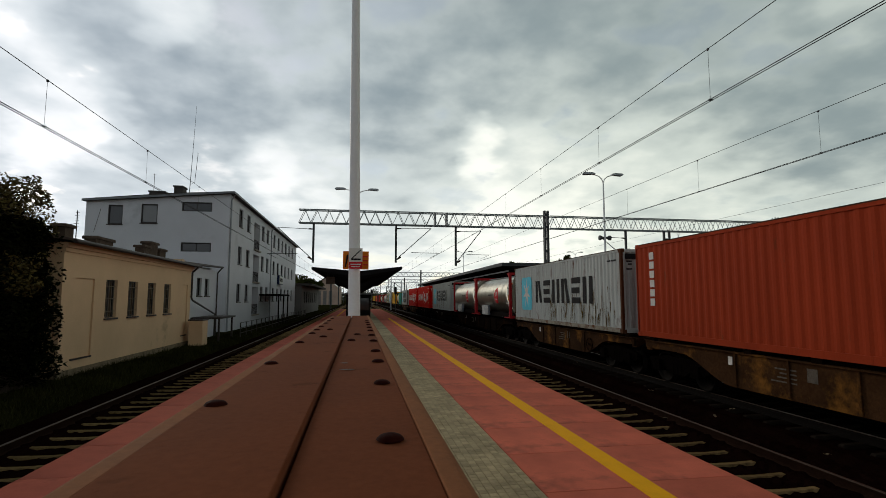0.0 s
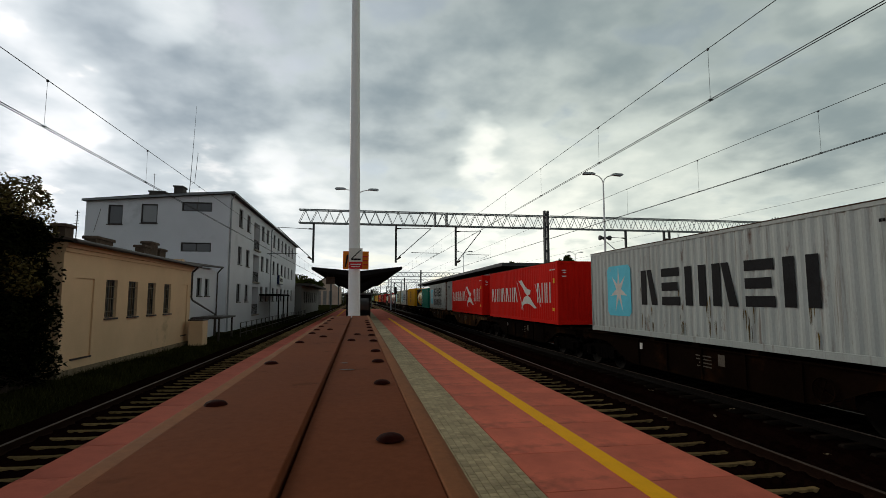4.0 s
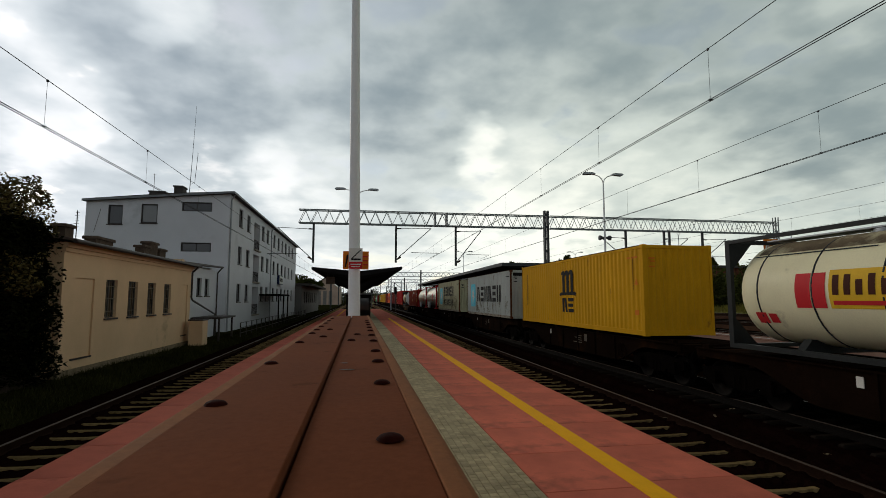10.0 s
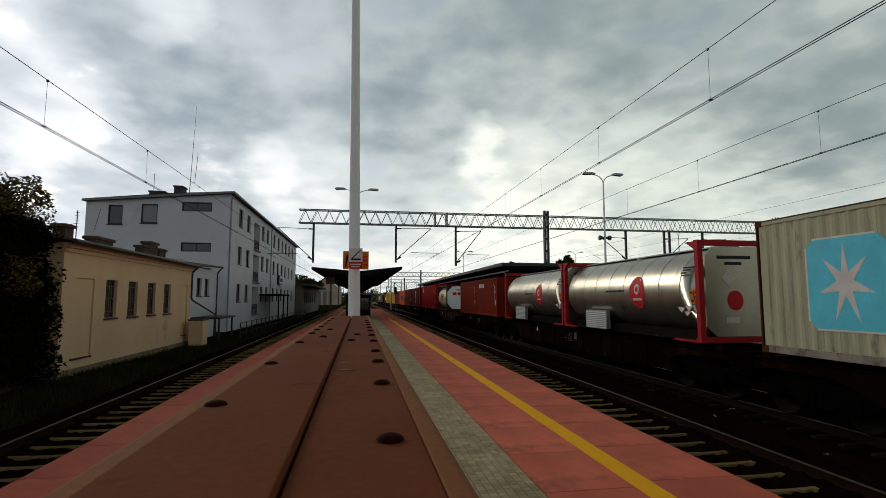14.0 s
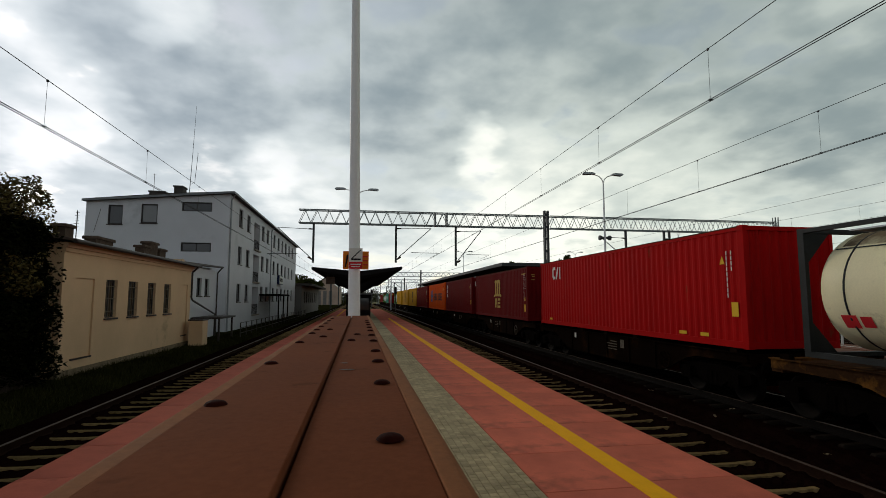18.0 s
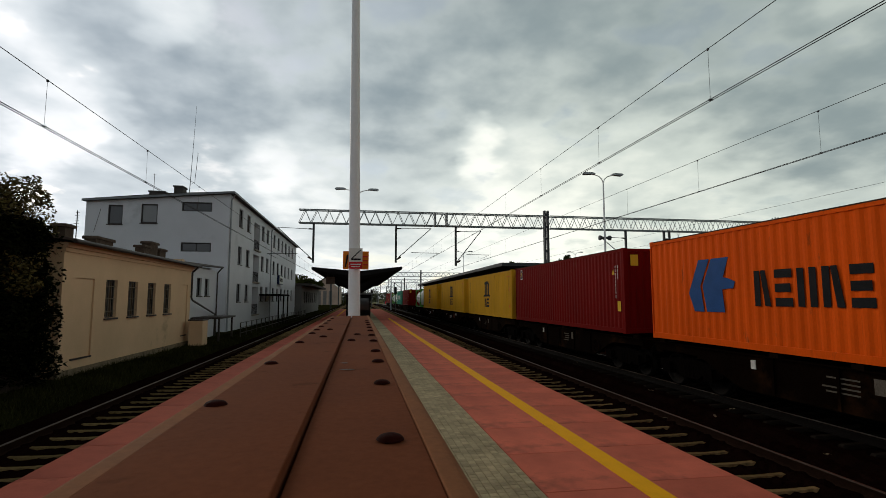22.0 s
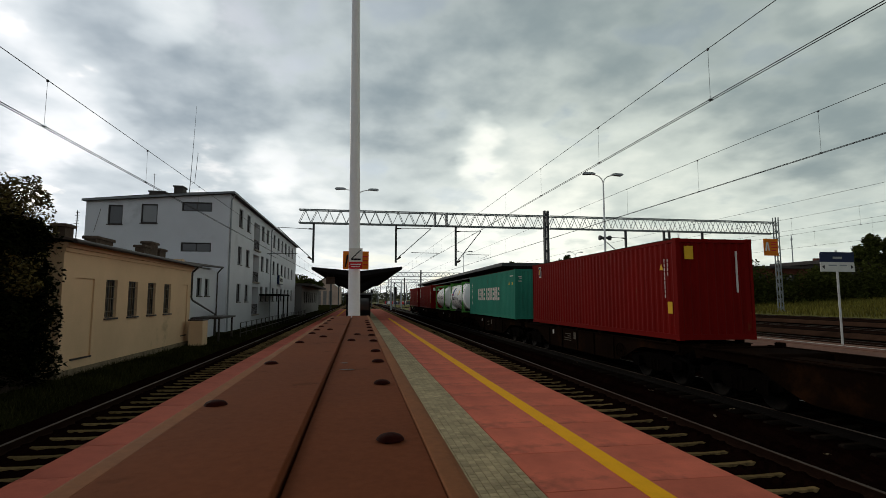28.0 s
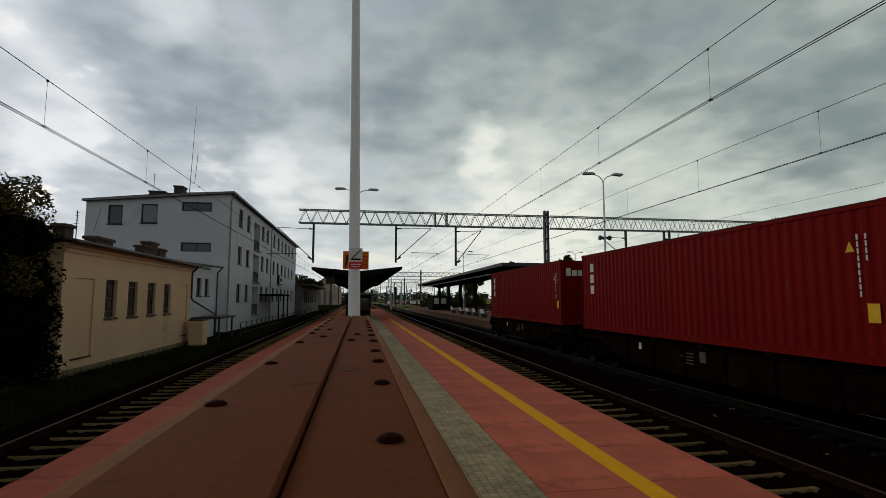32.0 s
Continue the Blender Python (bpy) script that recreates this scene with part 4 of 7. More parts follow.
    part("lettering", Build().box(0.322, -1.1, 0.35, 0.33, -0.5, 0.8).box(0.322, -0.4, 0.35, 0.33, 0.2, 0.8).box(0.322, 0.3, 0.35, 0.33, 1.0, 0.8), M["black"], s)
    p = thing("entrance_porch", "dark flat entrance canopy on thin posts", "porch")
    part("roof", Build().box(x + 0.02, 55.6, 3.05, x + 2.1, 63.2, 3.22), M["canopy"], p)
    for yy in (55.9, 59.4, 62.9):
        part("post", Build().box(x + 1.9, yy - 0.06, -0.2, x + 2.02, yy + 0.06, 3.048), M["canopy"], p)
    a = thing("antenna_mast", "thin whip antenna with guy rods on the roof", "antenna", at=(-15.05, 47.5, top - 0.25))
    part("whip", Build().tube((0, 0, 0), (0.15, 0, 4.2), 0.035, 0.025, n=6).tube((0.15, 0, 4.2), (0.3, 0, 9.2), 0.022, 0.010, n=6), M["wire"], a)
    part("dipole", Build().tube((0.45, 0, 2.2), (0.62, 0, 4.9), 0.02, n=6).tube((0.12, 0, 2.0), (0.45, 0, 2.2), 0.015, n=6), M["wire"], a)
    a = thing("roof_aerial", "short thin aerial on the flat roof", "antenna", at=(-17.3, 45.8, top - 0.45))
    part("rod", Build().tube((0, 0, 0), (0, 0, 2.65), 0.02, n=6).tube((-0.15, 0, 2.55), (0.15, 0, 2.55), 0.012, n=5), M["wire"], a)
    a = thing("television_aerial", "small television aerial on a rod", "antenna", at=(-11.06, 22.0, 4.85))
    part("rod", Build().tube((0, 0, 0), (0, 0, 1.35), 0.018, n=6), M["wire"], a)
    d = Build().tube((-0.42, 0, 0.72), (0.0, 0, 0.84), 0.01, n=5)
    for i in range(6):
        d.tube((-0.07 + 0.02 * (i % 2), 0, 0.70 + 0.11 * i), (0.07, 0, 0.72 + 0.11 * i), 0.009, n=5)
    part("elements", d, M["wire"], a)
    # low station building further along
    s = thing("station_annexe", "low grey station building with an overhanging flat roof", "building")
    part("wall", wall_x(-9.6, -9.3, 86.5, 122, -0.3, 4.9, [(90 + 4 * i, 92.2 + 4 * i, 2.0, 4.0) for i in range(7)]), M["pale_wall"], s)
    part("wall", wall_y(86.5, 86.8, -17, -9.602, -0.3, 4.9, []), M["pale_wall"], s)
    part("roof", Build().box(-17.5, 85.9, 4.902, -7.7, 123, 5.25), M["roof"], s)
    for i in range(7):
        window_x(s, -9.3, 90 + 4 * i, 92.2 + 4 * i, 2.0, 4.0, M["window_dark"], M["pane"], 2)
    # railing by the track
    f = thing("railing", "low dark metal railing beside the track", "fence")
    for i in range(24):
        part("post", Build().box(-8.03, 37.0 + 1.9 * i, -0.25, -7.97, 37.06 + 1.9 * i, 1.05), M["gutter"], f)
    for z in (0.35, 0.7, 1.05):
        part("bar", Build().box(-8.015, 37.0, z, -7.985, 80.8, z + 0.04), M["gutter"], f)
    h = thing("warehouse", "distant beige gabled building with tall doors", "building", at=(-14.6, 230, -0.2))
    part("wall", wall_y(0, 0.4, -5.6, 5.6, 0, 8.2, [(-3.4 + 2.4 * i, -1.9 + 2.4 * i, 0.4, 6.5) for i in range(3)]), M["old_plaster"], h)
    part("wall", wall_x(5.2, 5.6, 0.402, 40, 0, 8.2, []), M["old_plaster"], h)
    part("gable", Build().prism([(-5.6, 8.2), (5.6, 8.2), (0, 12.0)], 1, 0.0, 0.4), M["old_plaster"], h)
    part("roof", Build().prism([(-6.2, 8.0), (0, 12.2), (6.2, 8.0), (6.2, 8.3), (0, 12.6), (-6.2, 8.3)], 1, -0.5, 40.5), M["roof"], h)
    for i in range(3):
        part("gate", Build().box(-3.4 + 2.4 * i, 0.1, 0.4, -1.9 + 2.4 * i, 0.2, 6.5), M["pale_wall"], h)


# ---- canopies, overhead line, second platform ----
def build_canopy_near():
    t = thing("platform_canopy", "dark butterfly canopy over the platform on central posts", "canopy", at=(-0.25, 48, PLAT_Z))
    r = Build().prism([(-4.1, 5.04), (-4.1, 4.80), (-0.5, 4.22), (0.5, 4.22), (4.25, 4.92), (4.25, 5.16), (0.4, 4.72), (-0.4, 4.72)], 1, 0, 58)
    part("roof", r, M["canopy"], t, "dark cladded butterfly roof")
    for k in range(29):
        y = 0.4 + 2.0 * k
        part("rafter", Build().prism([(-3.95, 4.82), (-3.95, 4.68), (-0.4, 3.95), (0.4, 3.95), (4.1, 4.80), (4.1, 4.90), (0.5, 4.23), (-0.5, 4.23)], 1, y, y + 0.16), M["canopy"], t)
        if k % 3 == 0:
            part("post", Build().box(-0.14, y + 1.2, 0, 0.14, y + 1.5, 4.23), M["canopy"], t)
            part("bracket", Build().prism([(-2.6, 4.3), (-0.14, 3.0), (-0.14, 3.4), (-2.6, 4.5)], 1, y + 1.25, y + 1.45), M["canopy"], t)
            part("bracket", Build().prism([(2.7, 4.35), (0.14, 3.0), (0.14, 3.4), (2.7, 4.55)], 1, y + 1.25, y + 1.45), M["canopy"], t)
    k = thing("platform_kiosk", "dark glazed waiting kiosk under the canopy", "kiosk", at=(-0.2, 58, PLAT_Z))
    part("body", Build().box(-1.2, 0, 0, 1.5, 9, 2.6), M["canopy"], k)
    part("pane", Build().box(-1.0, -0.02, 0.9, 0.1, -0.002, 2.2).box(0.3, -0.02, 0.9, 1.3, -0.002, 2.2), M["pane"], k)
    part("roof", Build().box(-1.4, -0.3, 2.602, 1.7, 9.3, 2.75), M["fascia"], k)
    s = thing("hanging_sign", "small brown hanging sign under the canopy", "sign", at=(-2.7, 49.4, 4.1))
    part("panel", Build().box(-0.42, 0, 0, 0.42, 0.1, 0.7), M["chimney"], s)
    part("hanger", Build().tube((-0.3, 0.05, 0.7), (-0.3, 0.05, 1.5), 0.02, n=6).tube((0.3, 0.05, 0.7), (0.3, 0.05, 1.5), 0.02, n=6), M["dark_steel"], s)


def build_canopy_far():
    t = thing("platform_canopy", "long dark canopy with a grey edge over the second platform", "canopy", at=(15.6, 44, PLAT_Z))
    L = 66
    r = Build().prism([(-3.0, 5.18), (-3.0, 5.0), (-0.3, 4.75), (0.3, 4.75), (3.2, 5.0), (3.2, 5.18), (0, 5.36)], 1, 0, L)
    part("roof", r, M["canopy"], t, "dark canopy roof")
    part("fascia", Build().box(-3.06, -0.06, 5.05, -3.002, L + 0.06, 5.34).box(3.202, -0.06, 5.05, 3.26, L + 0.06, 5.34).box(-3.06, -0.12, 5.05, 3.26, -0.062, 5.34), M["dark_steel"], t)
    for k in range(6):
        y = 2.5 + 10.5 * k
        part("post", Build().box(-0.24, y, 0, 0.24, y + 0.4, 4.752), M["canopy"], t)
        part("beam", Build().prism([(-2.9, 5.0), (-0.16, 4.2), (0.16, 4.2), (3.0, 5.0), (3.0, 5.06), (-2.9, 5.06)], 1, y + 0.05, y + 0.25), M["canopy"], t)
    part("truss_rail", Build().box(-2.4, 0.3, 4.55, -2.3, L - 0.3, 4.68), M["fascia"], t)


def bench(x, y, turn=0.0):
    t = thing("platform_bench", "dark metal platform bench with a pale back", "bench", "benches on the second platform", at=(x, y, PLAT_Z))
    t.rotation_euler = (0, 0, turn)
    part("seat", Build().box(-0.25, -0.8, 0.40, 0.25, 0.8, 0.46), M["dark_steel"], t)
    part("backrest", Build().prism([(0.22, 0.5), (0.26, 0.5), (0.36, 0.95), (0.32, 0.95)], 1, -0.8, 0.8), M["pole"], t)
    for s in (-1, 1):
        part("leg", Build().box(-0.2, s * 0.6 - 0.03, 0, 0.2, s * 0.6 + 0.03, 0.4), M["dark_steel"], t)


def double_lamp(x, y, z0, top, reach, speakers=False):
    t = thing("street_lamp", "slim grey steel lamp post with two lanterns", "lamp post", "platform lamp posts", at=(x, y, z0))
    h = top - z0
    part("shaft", Build().tube((0, 0, 0), (0, 0, h * 0.94), 0.10, 0.05, n=12), M["pole"], t)
    for s in (-1, 1):
        pts = [(0, 0, h * 0.94)] + [(s * reach * 0.62 * (1 - math.cos(a)), 0, h * 0.94 + h * 0.055 * math.sin(a)) for a in (0.5, 0.9, 1.3, 1.57)]
        part("arm", Build().path(pts, 0.035), M["pole"], t)
        lan = Build().prism([(-0.42, 0.0), (0.34, -0.05), (0.46, 0.03), (0.35, 0.12), (-0.2, 0.13), (-0.42, 0.07)], 1, -0.15, 0.15)
        lan.v = [(s * p[0] + s * reach * 0.78, p[1], p[2] + h * 0.995) for p in lan.v]
        part("lantern", lan, M["galv"], t)
    if speakers:
        for s in (-1, 1):
            sp = Build().tube((s * 0.08, 0, 6.95 - z0), (s * 0.3, 0, 6.95 - z0), 0.06, 0.14, n=12).tube((s * 0.3, 0, 6.95 - z0), (s * 0.42, 0, 6.95 - z0), 0.17, 0.17, n=12)
            part("loudspeaker", sp, M["dark_steel"], t, "dark horn loudspeaker")


def lattice(b, x0, x1, y, z0, z1, depth, pitch, r=0.045, cross=False):
    """A lattice beam along x: four chords and zigzag rods."""
    for yy in (y - depth / 2, y + depth / 2):
        for z in (z0, z1):
            b.box(x0, yy - r, z - r, x1, yy + r, z + r)
        n = max(1, int((x1 - x0) / pitch))
        p = (x1 - x0) / n
        for i in range(n):
            a, m, c = x0 + i * p, x0 + (i + 0.5) * p, x0 + (i + 1) * p
            if cross:
                b.tube((a, yy, z0), (c, yy, z1), r * 0.6, n=5).tube((a, yy, z1), (c, yy, z0), r * 0.6, n=5)
            else:
                b.tube((a, yy, z0), (m, yy, z1), r * 0.6, n=5).tube((m, yy, z1), (c, yy, z0), r * 0.6, n=5)
    n = max(1, int((x1 - x0) / (pitch * 2)))
    for i in range(n + 1):
        xx = x0 + (x1 - x0) * i / n
        b.tube((xx, y - depth / 2, z1), (xx, y + depth / 2, z1), r * 0.5, n=5)
    return b


def cantilever(t, x, y, side, bottom, beam, wire_x, cz, mz):
    """A drop post under the gantry with its bracket to the wires."""
    part("drop_post", Build().box(x - 0.09, y - 0.09, bottom, x + 0.09, y + 0.09, beam), M["dark_steel"], t)
    b = Build()
    b.tube((x, y, bottom + 0.25), (wire_x + side * 0.1, y, mz + 0.25), 0.04, n=6)
    b.tube((x, y, mz + 0.16), (wire_x + side * 0.1, y, mz + 0.26), 0.025, n=6)
    b.tube((x + (wire_x - x) * 0.45, y, cz + 0.45), (wire_x + side * 0.9, y, cz + 0.42), 0.025, n=6)
    b.tube((wire_x + side * 0.9, y, cz + 0.42), (wire_x, y, cz), 0.015, n=5)
    part("bracket", b, M["dark_steel"], t)
    part("insulator", Build().tube((x + side * 0.1, y, bottom + 0.3), (x + side * 0.45, y, bottom + 0.52), 0.075, n=8), M["rail_side"], t)
    part("insulator", Build().tube((x + side * 0.1, y, mz + 0.165), (x + side * 0.45, y, mz + 0.175), 0.06, n=8), M["rail_side"], t)


def build_gantry():
    y, z0, z1 = 47.0, 9.55, 10.75
    t = thing("catenary_gantry", "long lattice steel gantry that carries the overhead line", "gantry")
    b = lattice(Build(), -5.45, 17.7, y, z0, z1, 0.7, 1.05)
    part("beam", b, M["gantry"], t, "lattice beam")
    part("beam", lattice(Build(), 18.2, 43.2, y, z0, z1, 0.7, 1.05), M["gantry"], t, "lattice beam")
    part("splice", Build().box(8.0, y - 0.42, z0 - 0.05, 8.12, y + 0.42, z1 + 0.05).box(6.9, y - 0.42, z0 - 0.05, 7.02, y + 0.42, z1 + 0.05), M["gantry"], t)
    p = Build().box(17.72, y - 0.22, PLAT_Z - 0.05, 17.86, y + 0.22, 11.3).box(18.04, y - 0.22, PLAT_Z - 0.05, 18.18, y + 0.22, 11.3)
    for i in range(9):
        p.box(17.861, y - 0.15, PLAT_Z + 0.6 + i * 1.2, 18.039, y + 0.15, PLAT_Z + 0.8 + i * 1.2)
    part("column", p, M["dark_steel"], t, "twin-channel column")
    c = Build()
    zg = terrain(43.5, y) - 0.05
    for dx in (-0.17, 0.17):
        for dy in (-0.17, 0.17):
            c.box(43.5 + dx - 0.04, y + dy - 0.04, zg, 43.5 + dx + 0.04, y + dy + 0.04, 11.3)
    for i in range(12):
        za, zb = zg + 0.8 * i, zg + 0.8 * (i + 1)
        for dy in (-0.17, 0.17):
            c.tube((43.33, y + dy, za), (43.67, y + dy, zb), 0.025, n=5)
        for dx in (-0.17, 0.17):
            c.tube((43.5 + dx, y - 0.17, za), (43.5 + dx, y + 0.17, zb), 0.025, n=5)
    c.box(43.0, y - 0.5, zg - 0.2, 44.0, y + 0.5, zg + 0.12)
    part("column", c, M["gantry"], t, "lattice column on a concrete foot")
    cantilever(t, -4.15, y, -1, 5.95, z0, -7.2, 6.3, 8.85)
    cantilever(t, 3.3, y, 1, 6.05, z0, 6.5, 6.55, 9.05)
    cantilever(t, 8.95, y, 1, 5.8, z0, 11.3, 6.45, 8.9)
    for x, side in ((26.3, -1), (30.5, 1), (34.8, 1)):
        cantilever(t, x, y, side, 6.4, z0, x + side * 2.6, 6.6, 8.6)
    part("drop_post", Build().box(31.0, y - 0.09, 6.4, 31.18, y + 0.09, z0), M["dark_steel"], t)
    s = thing("warning_sign", "orange warning sign with a dark pictogram on the lattice column", "sign", at=(43.1, y - 0.45, 7.2))
    part("panel", Build().box(-1.6, 0, 0, 0.1, 0.03, 1.75), M["orange"], s)
    part("pictogram", Build().prism([(-1.45, 0.5), (-1.25, 0.5), (-1.15, 1.2), (-1.05, 0.5), (-0.9, 0.5), (-1.05, 1.4), (-1.3, 1.4)], 1, -0.02, -0.002), M["white"], s)
    part("writing", Build().box(-0.75, -0.02, 1.35, 0.0, -0.002, 1.45).box(-0.75, -0.02, 1.1, -0.1, -0.002, 1.2).box(-0.75, -0.02, 0.8, 0.0, -0.002, 0.9).box(-0.75, -0.02, 0.5, -0.2, -0.002, 0.6), M["sign_red"], s, "unreadable red lines")
    # further gantries along the line
    for yy, xa, xb in ((-40, -8, 43), (-110, -8, 43), (150, -8, 40), (205, -8, 36), (265, -10, 44), (340, -10, 50)):
        g = thing("catenary_gantry", "distant lattice steel gantry over the tracks", "gantry", "gantries along the line")
        part("beam", lattice(Build(), xa, xb, yy, 9.3, 10.5, 0.7, 1.6, 0.06), M["gantry"], g)
        for xx in (xa, 18, xb):
            part("column", Build().box(xx - 0.2, yy - 0.2, -0.3, xx + 0.2, yy + 0.2, 11.2), M["dark_steel"], g)
        for xx in (-3.5, 3.4, 8.4, 24.5, 29.5):
            part("drop_post", Build().box(xx - 0.09, yy - 0.09, 5.8, xx + 0.09, yy + 0.09, 9.3), M["dark_steel"], g)


def wire_line(name, x, contact, messenger, twin, drop_first, label):
    t = thing(name, label, "overhead line")
    y0, y1 = -400.0, 340.0
    for dx in ((-0.03, 0.03) if twin else (0.0,)):
        part("contact_wire", Build().tube((x + dx, y0, contact), (x + dx, y1, contact), 0.0075, n=5), M["wire"], t)
    if messenger:
        part("messenger_wire", Build().tube((x, y0, messenger), (x, y1, messenger), 0.007, n=5), M["wire"], t)
        y = drop_first
        while y < 75:
            d = Build().tube((x, y, contact), (x, y, messenger), 0.003, n=4).box(x - 0.012, y - 0.02, messenger - 0.03, x + 0.012, y + 0.02, messenger + 0.008).box(x - 0.034, y - 0.012, contact - 0.008, x + 0.034, y + 0.012, contact + 0.02)
            part("dropper", d, M["wire"], t)
            y += 4.3


def build_overhead():
    wire_line("overhead_line", -5.45, 5.68, 6.52, True, 9.6, "twin contact wires and messenger over the side track")
    wire_line("overhead_line", TRACK_NEAR, 6.24, 7.2, True, 7.9, "twin contact wires and messenger over the near track")
    wire_line("overhead_line", 10.48, 6.05, 7.06, True, 9.9, "twin contact wires and messenger over the train")
    wire_line("overhead_line", 22.0, 7.65, 0, False, 17.0, "single feeder wire above the second platform")
    wire_line("overhead_line", TRACKS_FAR[0], 6.6, 7.6, False, 14.0, "overhead line of the far sidings")
    wire_line("overhead_line", TRACKS_FAR[1] + 2, 6.6, 8.0, False, 15.0, "overhead line of the far sidings")


def build_second_platform_things():
    for y in (56.8, 61.0, 65.0, 69.4, 75.8):
        bench(14.1, y, math.pi)
    bench(20.2, 33.5)
    b = thing("litter_bin", "white cylindrical litter bin", "bin", at=(20.4, 31.6, PLAT_Z))
    part("body", Build().tube((0, 0, 0), (0, 0, 0.95), 0.26, n=16), M["white"], b)
    part("rim", Build().tube((0, 0, 0.952), (0, 0, 1.02), 0.28, n=16), M["galv"], b)
    double_lamp(16.9, 33.0, PLAT_Z, 11.5, 1.35, True)
    double_lamp(-0.3, 42.0, PLAT_Z, 11.75, 1.7)
    double_lamp(19.0, 92.0, PLAT_Z, 11.5, 1.6)
    s = thing("station_sign", "blue and white direction sign on a slim white post", "sign", at=(22.2, 20.6, PLAT_Z))
    part("post", Build().tube((0, 0, 0), (0, 0, 4.38), 0.05, n=10), M["white"], s)
    part("panel", Build().box(-0.92, -0.06, 4.25, 0.92, -0.052, 4.30).box(-0.92, -0.05, 3.83, 0.92, 0.0, 4.25), M["navy"], s, "dark blue upper panel")
    part("panel", Build().box(-0.92, -0.05, 3.38, 0.92, 0.0, 3.826), M["white"], s, "white lower panel")
    part("writing", Build().box(-0.25, -0.062, 3.98, 0.25, -0.0505, 4.08).box(-0.5, -0.056, 3.64, -0.05, -0.0505, 3.70).box(0.1, -0.056, 3.64, 0.5, -0.0505, 3.70), M["galv"], s, "unreadable lines")
    part("arrow", Build().prism([(-0.85, 3.60), (-0.72, 3.70), (-0.72, 3.50)], 1, -0.056, -0.0505).prism([(0.85, 3.60), (0.72, 3.70), (0.72, 3.50)], 1, -0.056, -0.0505), M["black"], s)
    k = thing("waiting_shelter", "dark shelter with notice panels under the far canopy", "shelter", at=(15.2, 96, PLAT_Z))
    part("body", Build().box(-1.4, 0, 0, 1.6, 6, 2.7), M["canopy"], k)
    part("sheet", Build().box(-1.1, -0.02, 1.2, -0.2, -0.002, 2.3).box(0.2, -0.02, 1.2, 1.2, -0.002, 2.2), M["white"], k, "white notices")


# ---- plants ----
def leaf_cloud(rnd, blobs, count, size):
    """Many small leaf quads scattered in a set of uneven blobs (centre, radii)."""
    v, f = [], []
    weights = [b[1][0] * b[1][1] * b[1][2] for b in blobs]
    for c, r in blobs:
        n = int(count * (r[0] * r[1] * r[2]) / sum(weights)) + 1
        for _ in range(n):
            while True:
                p = Vector((rnd.uniform(-1, 1), rnd.uniform(-1, 1), rnd.uniform(-1, 1)))
                if 0.25 < p.length < 1:
                    break
            p = p * (0.75 + 0.45 * noise.noise((p.x * 2 + c[0], p.y * 2 + c[1], p.z * 2 + c[2])))
            q = Vector((c[0] + p.x * r[0], c[1] + p.y * r[1], c[2] + p.z * r[2]))
            u = Vector((rnd.gauss(0, 1), rnd.gauss(0, 1), rnd.gauss(0, 0.6))).normalized()
            w = u.cross(Vector((rnd.gauss(0, 1), rnd.gauss(0, 1), rnd.gauss(0, 1)))).normalized()
            s = size * rnd.uniform(0.6, 1.4)
            k = len(v)
            v += [q - u * s, q + w * s * 0.45, q + u * s, q - w * s * 0.45]
            f.append((k, k + 1, k + 2, k + 3))
    b = Build()
    b.v, b.f, b.smooth = [tuple(p) for p in v], f, [False] * len(f)
    return b


def plain_mesh(b, name, mat):
    me = bpy.data.meshes.new(name)
    me.from_pydata(b.v, [], b.f)
    me.materials.append(mat)
    return me


def tree(x, y, z, height, spread, seed, leaves, size, mat, label, name="tree", taper=0.0):
    rnd = random.Random(seed)
    t = thing(name, label, "tree", at=(x, y, z))
    tr = Build().tube((0, 0, -0.2), (0.1, 0, height * 0.45), height * 0.035, height * 0.022, n=8)
    blobs = []
    for i in range(9):
        a = i * 2.4 + rnd.uniform(-0.4, 0.4)
        e = Vector((math.cos(a) * spread * rnd.uniform(0.35, 0.75), math.sin(a) * spread * rnd.uniform(0.35, 0.75), height * rnd.uniform(0.5, 0.88)))
        k = 1.0 - taper * max(0.0, e.z / height - 0.45) / 0.45
        e.x, e.y = e.x * k, e.y * k
        tr.tube((0.08, 0, height * rnd.uniform(0.25, 0.44)), e, height * 0.014, height * 0.005, n=6)
        blobs.append(((e.x, e.y, e.z), (k * spread * rnd.uniform(0.3, 0.5), k * spread * rnd.uniform(0.3, 0.5), height * rnd.uniform(0.09, 0.16))))
    k = 1.0 - 0.8 * taper
    blobs.append(((0.1, 0, height * 0.85), (k * spread * 0.45, k * spread * 0.45, height * (0.15 + 0.05 * taper))))
    part("trunk", tr, M["bark"], t)
    part("crown", plain_mesh(leaf_cloud(rnd, blobs, leaves, size), "crown", mat), None, t)


def bushes(name, blobs, leaves, size, mat, label, seed):
    rnd = random.Random(seed)
    ob = new(name, plain_mesh(leaf_cloud(rnd, blobs, leaves, size), name, mat))
    tagged(ob, label, "bushes", kind="stuff")


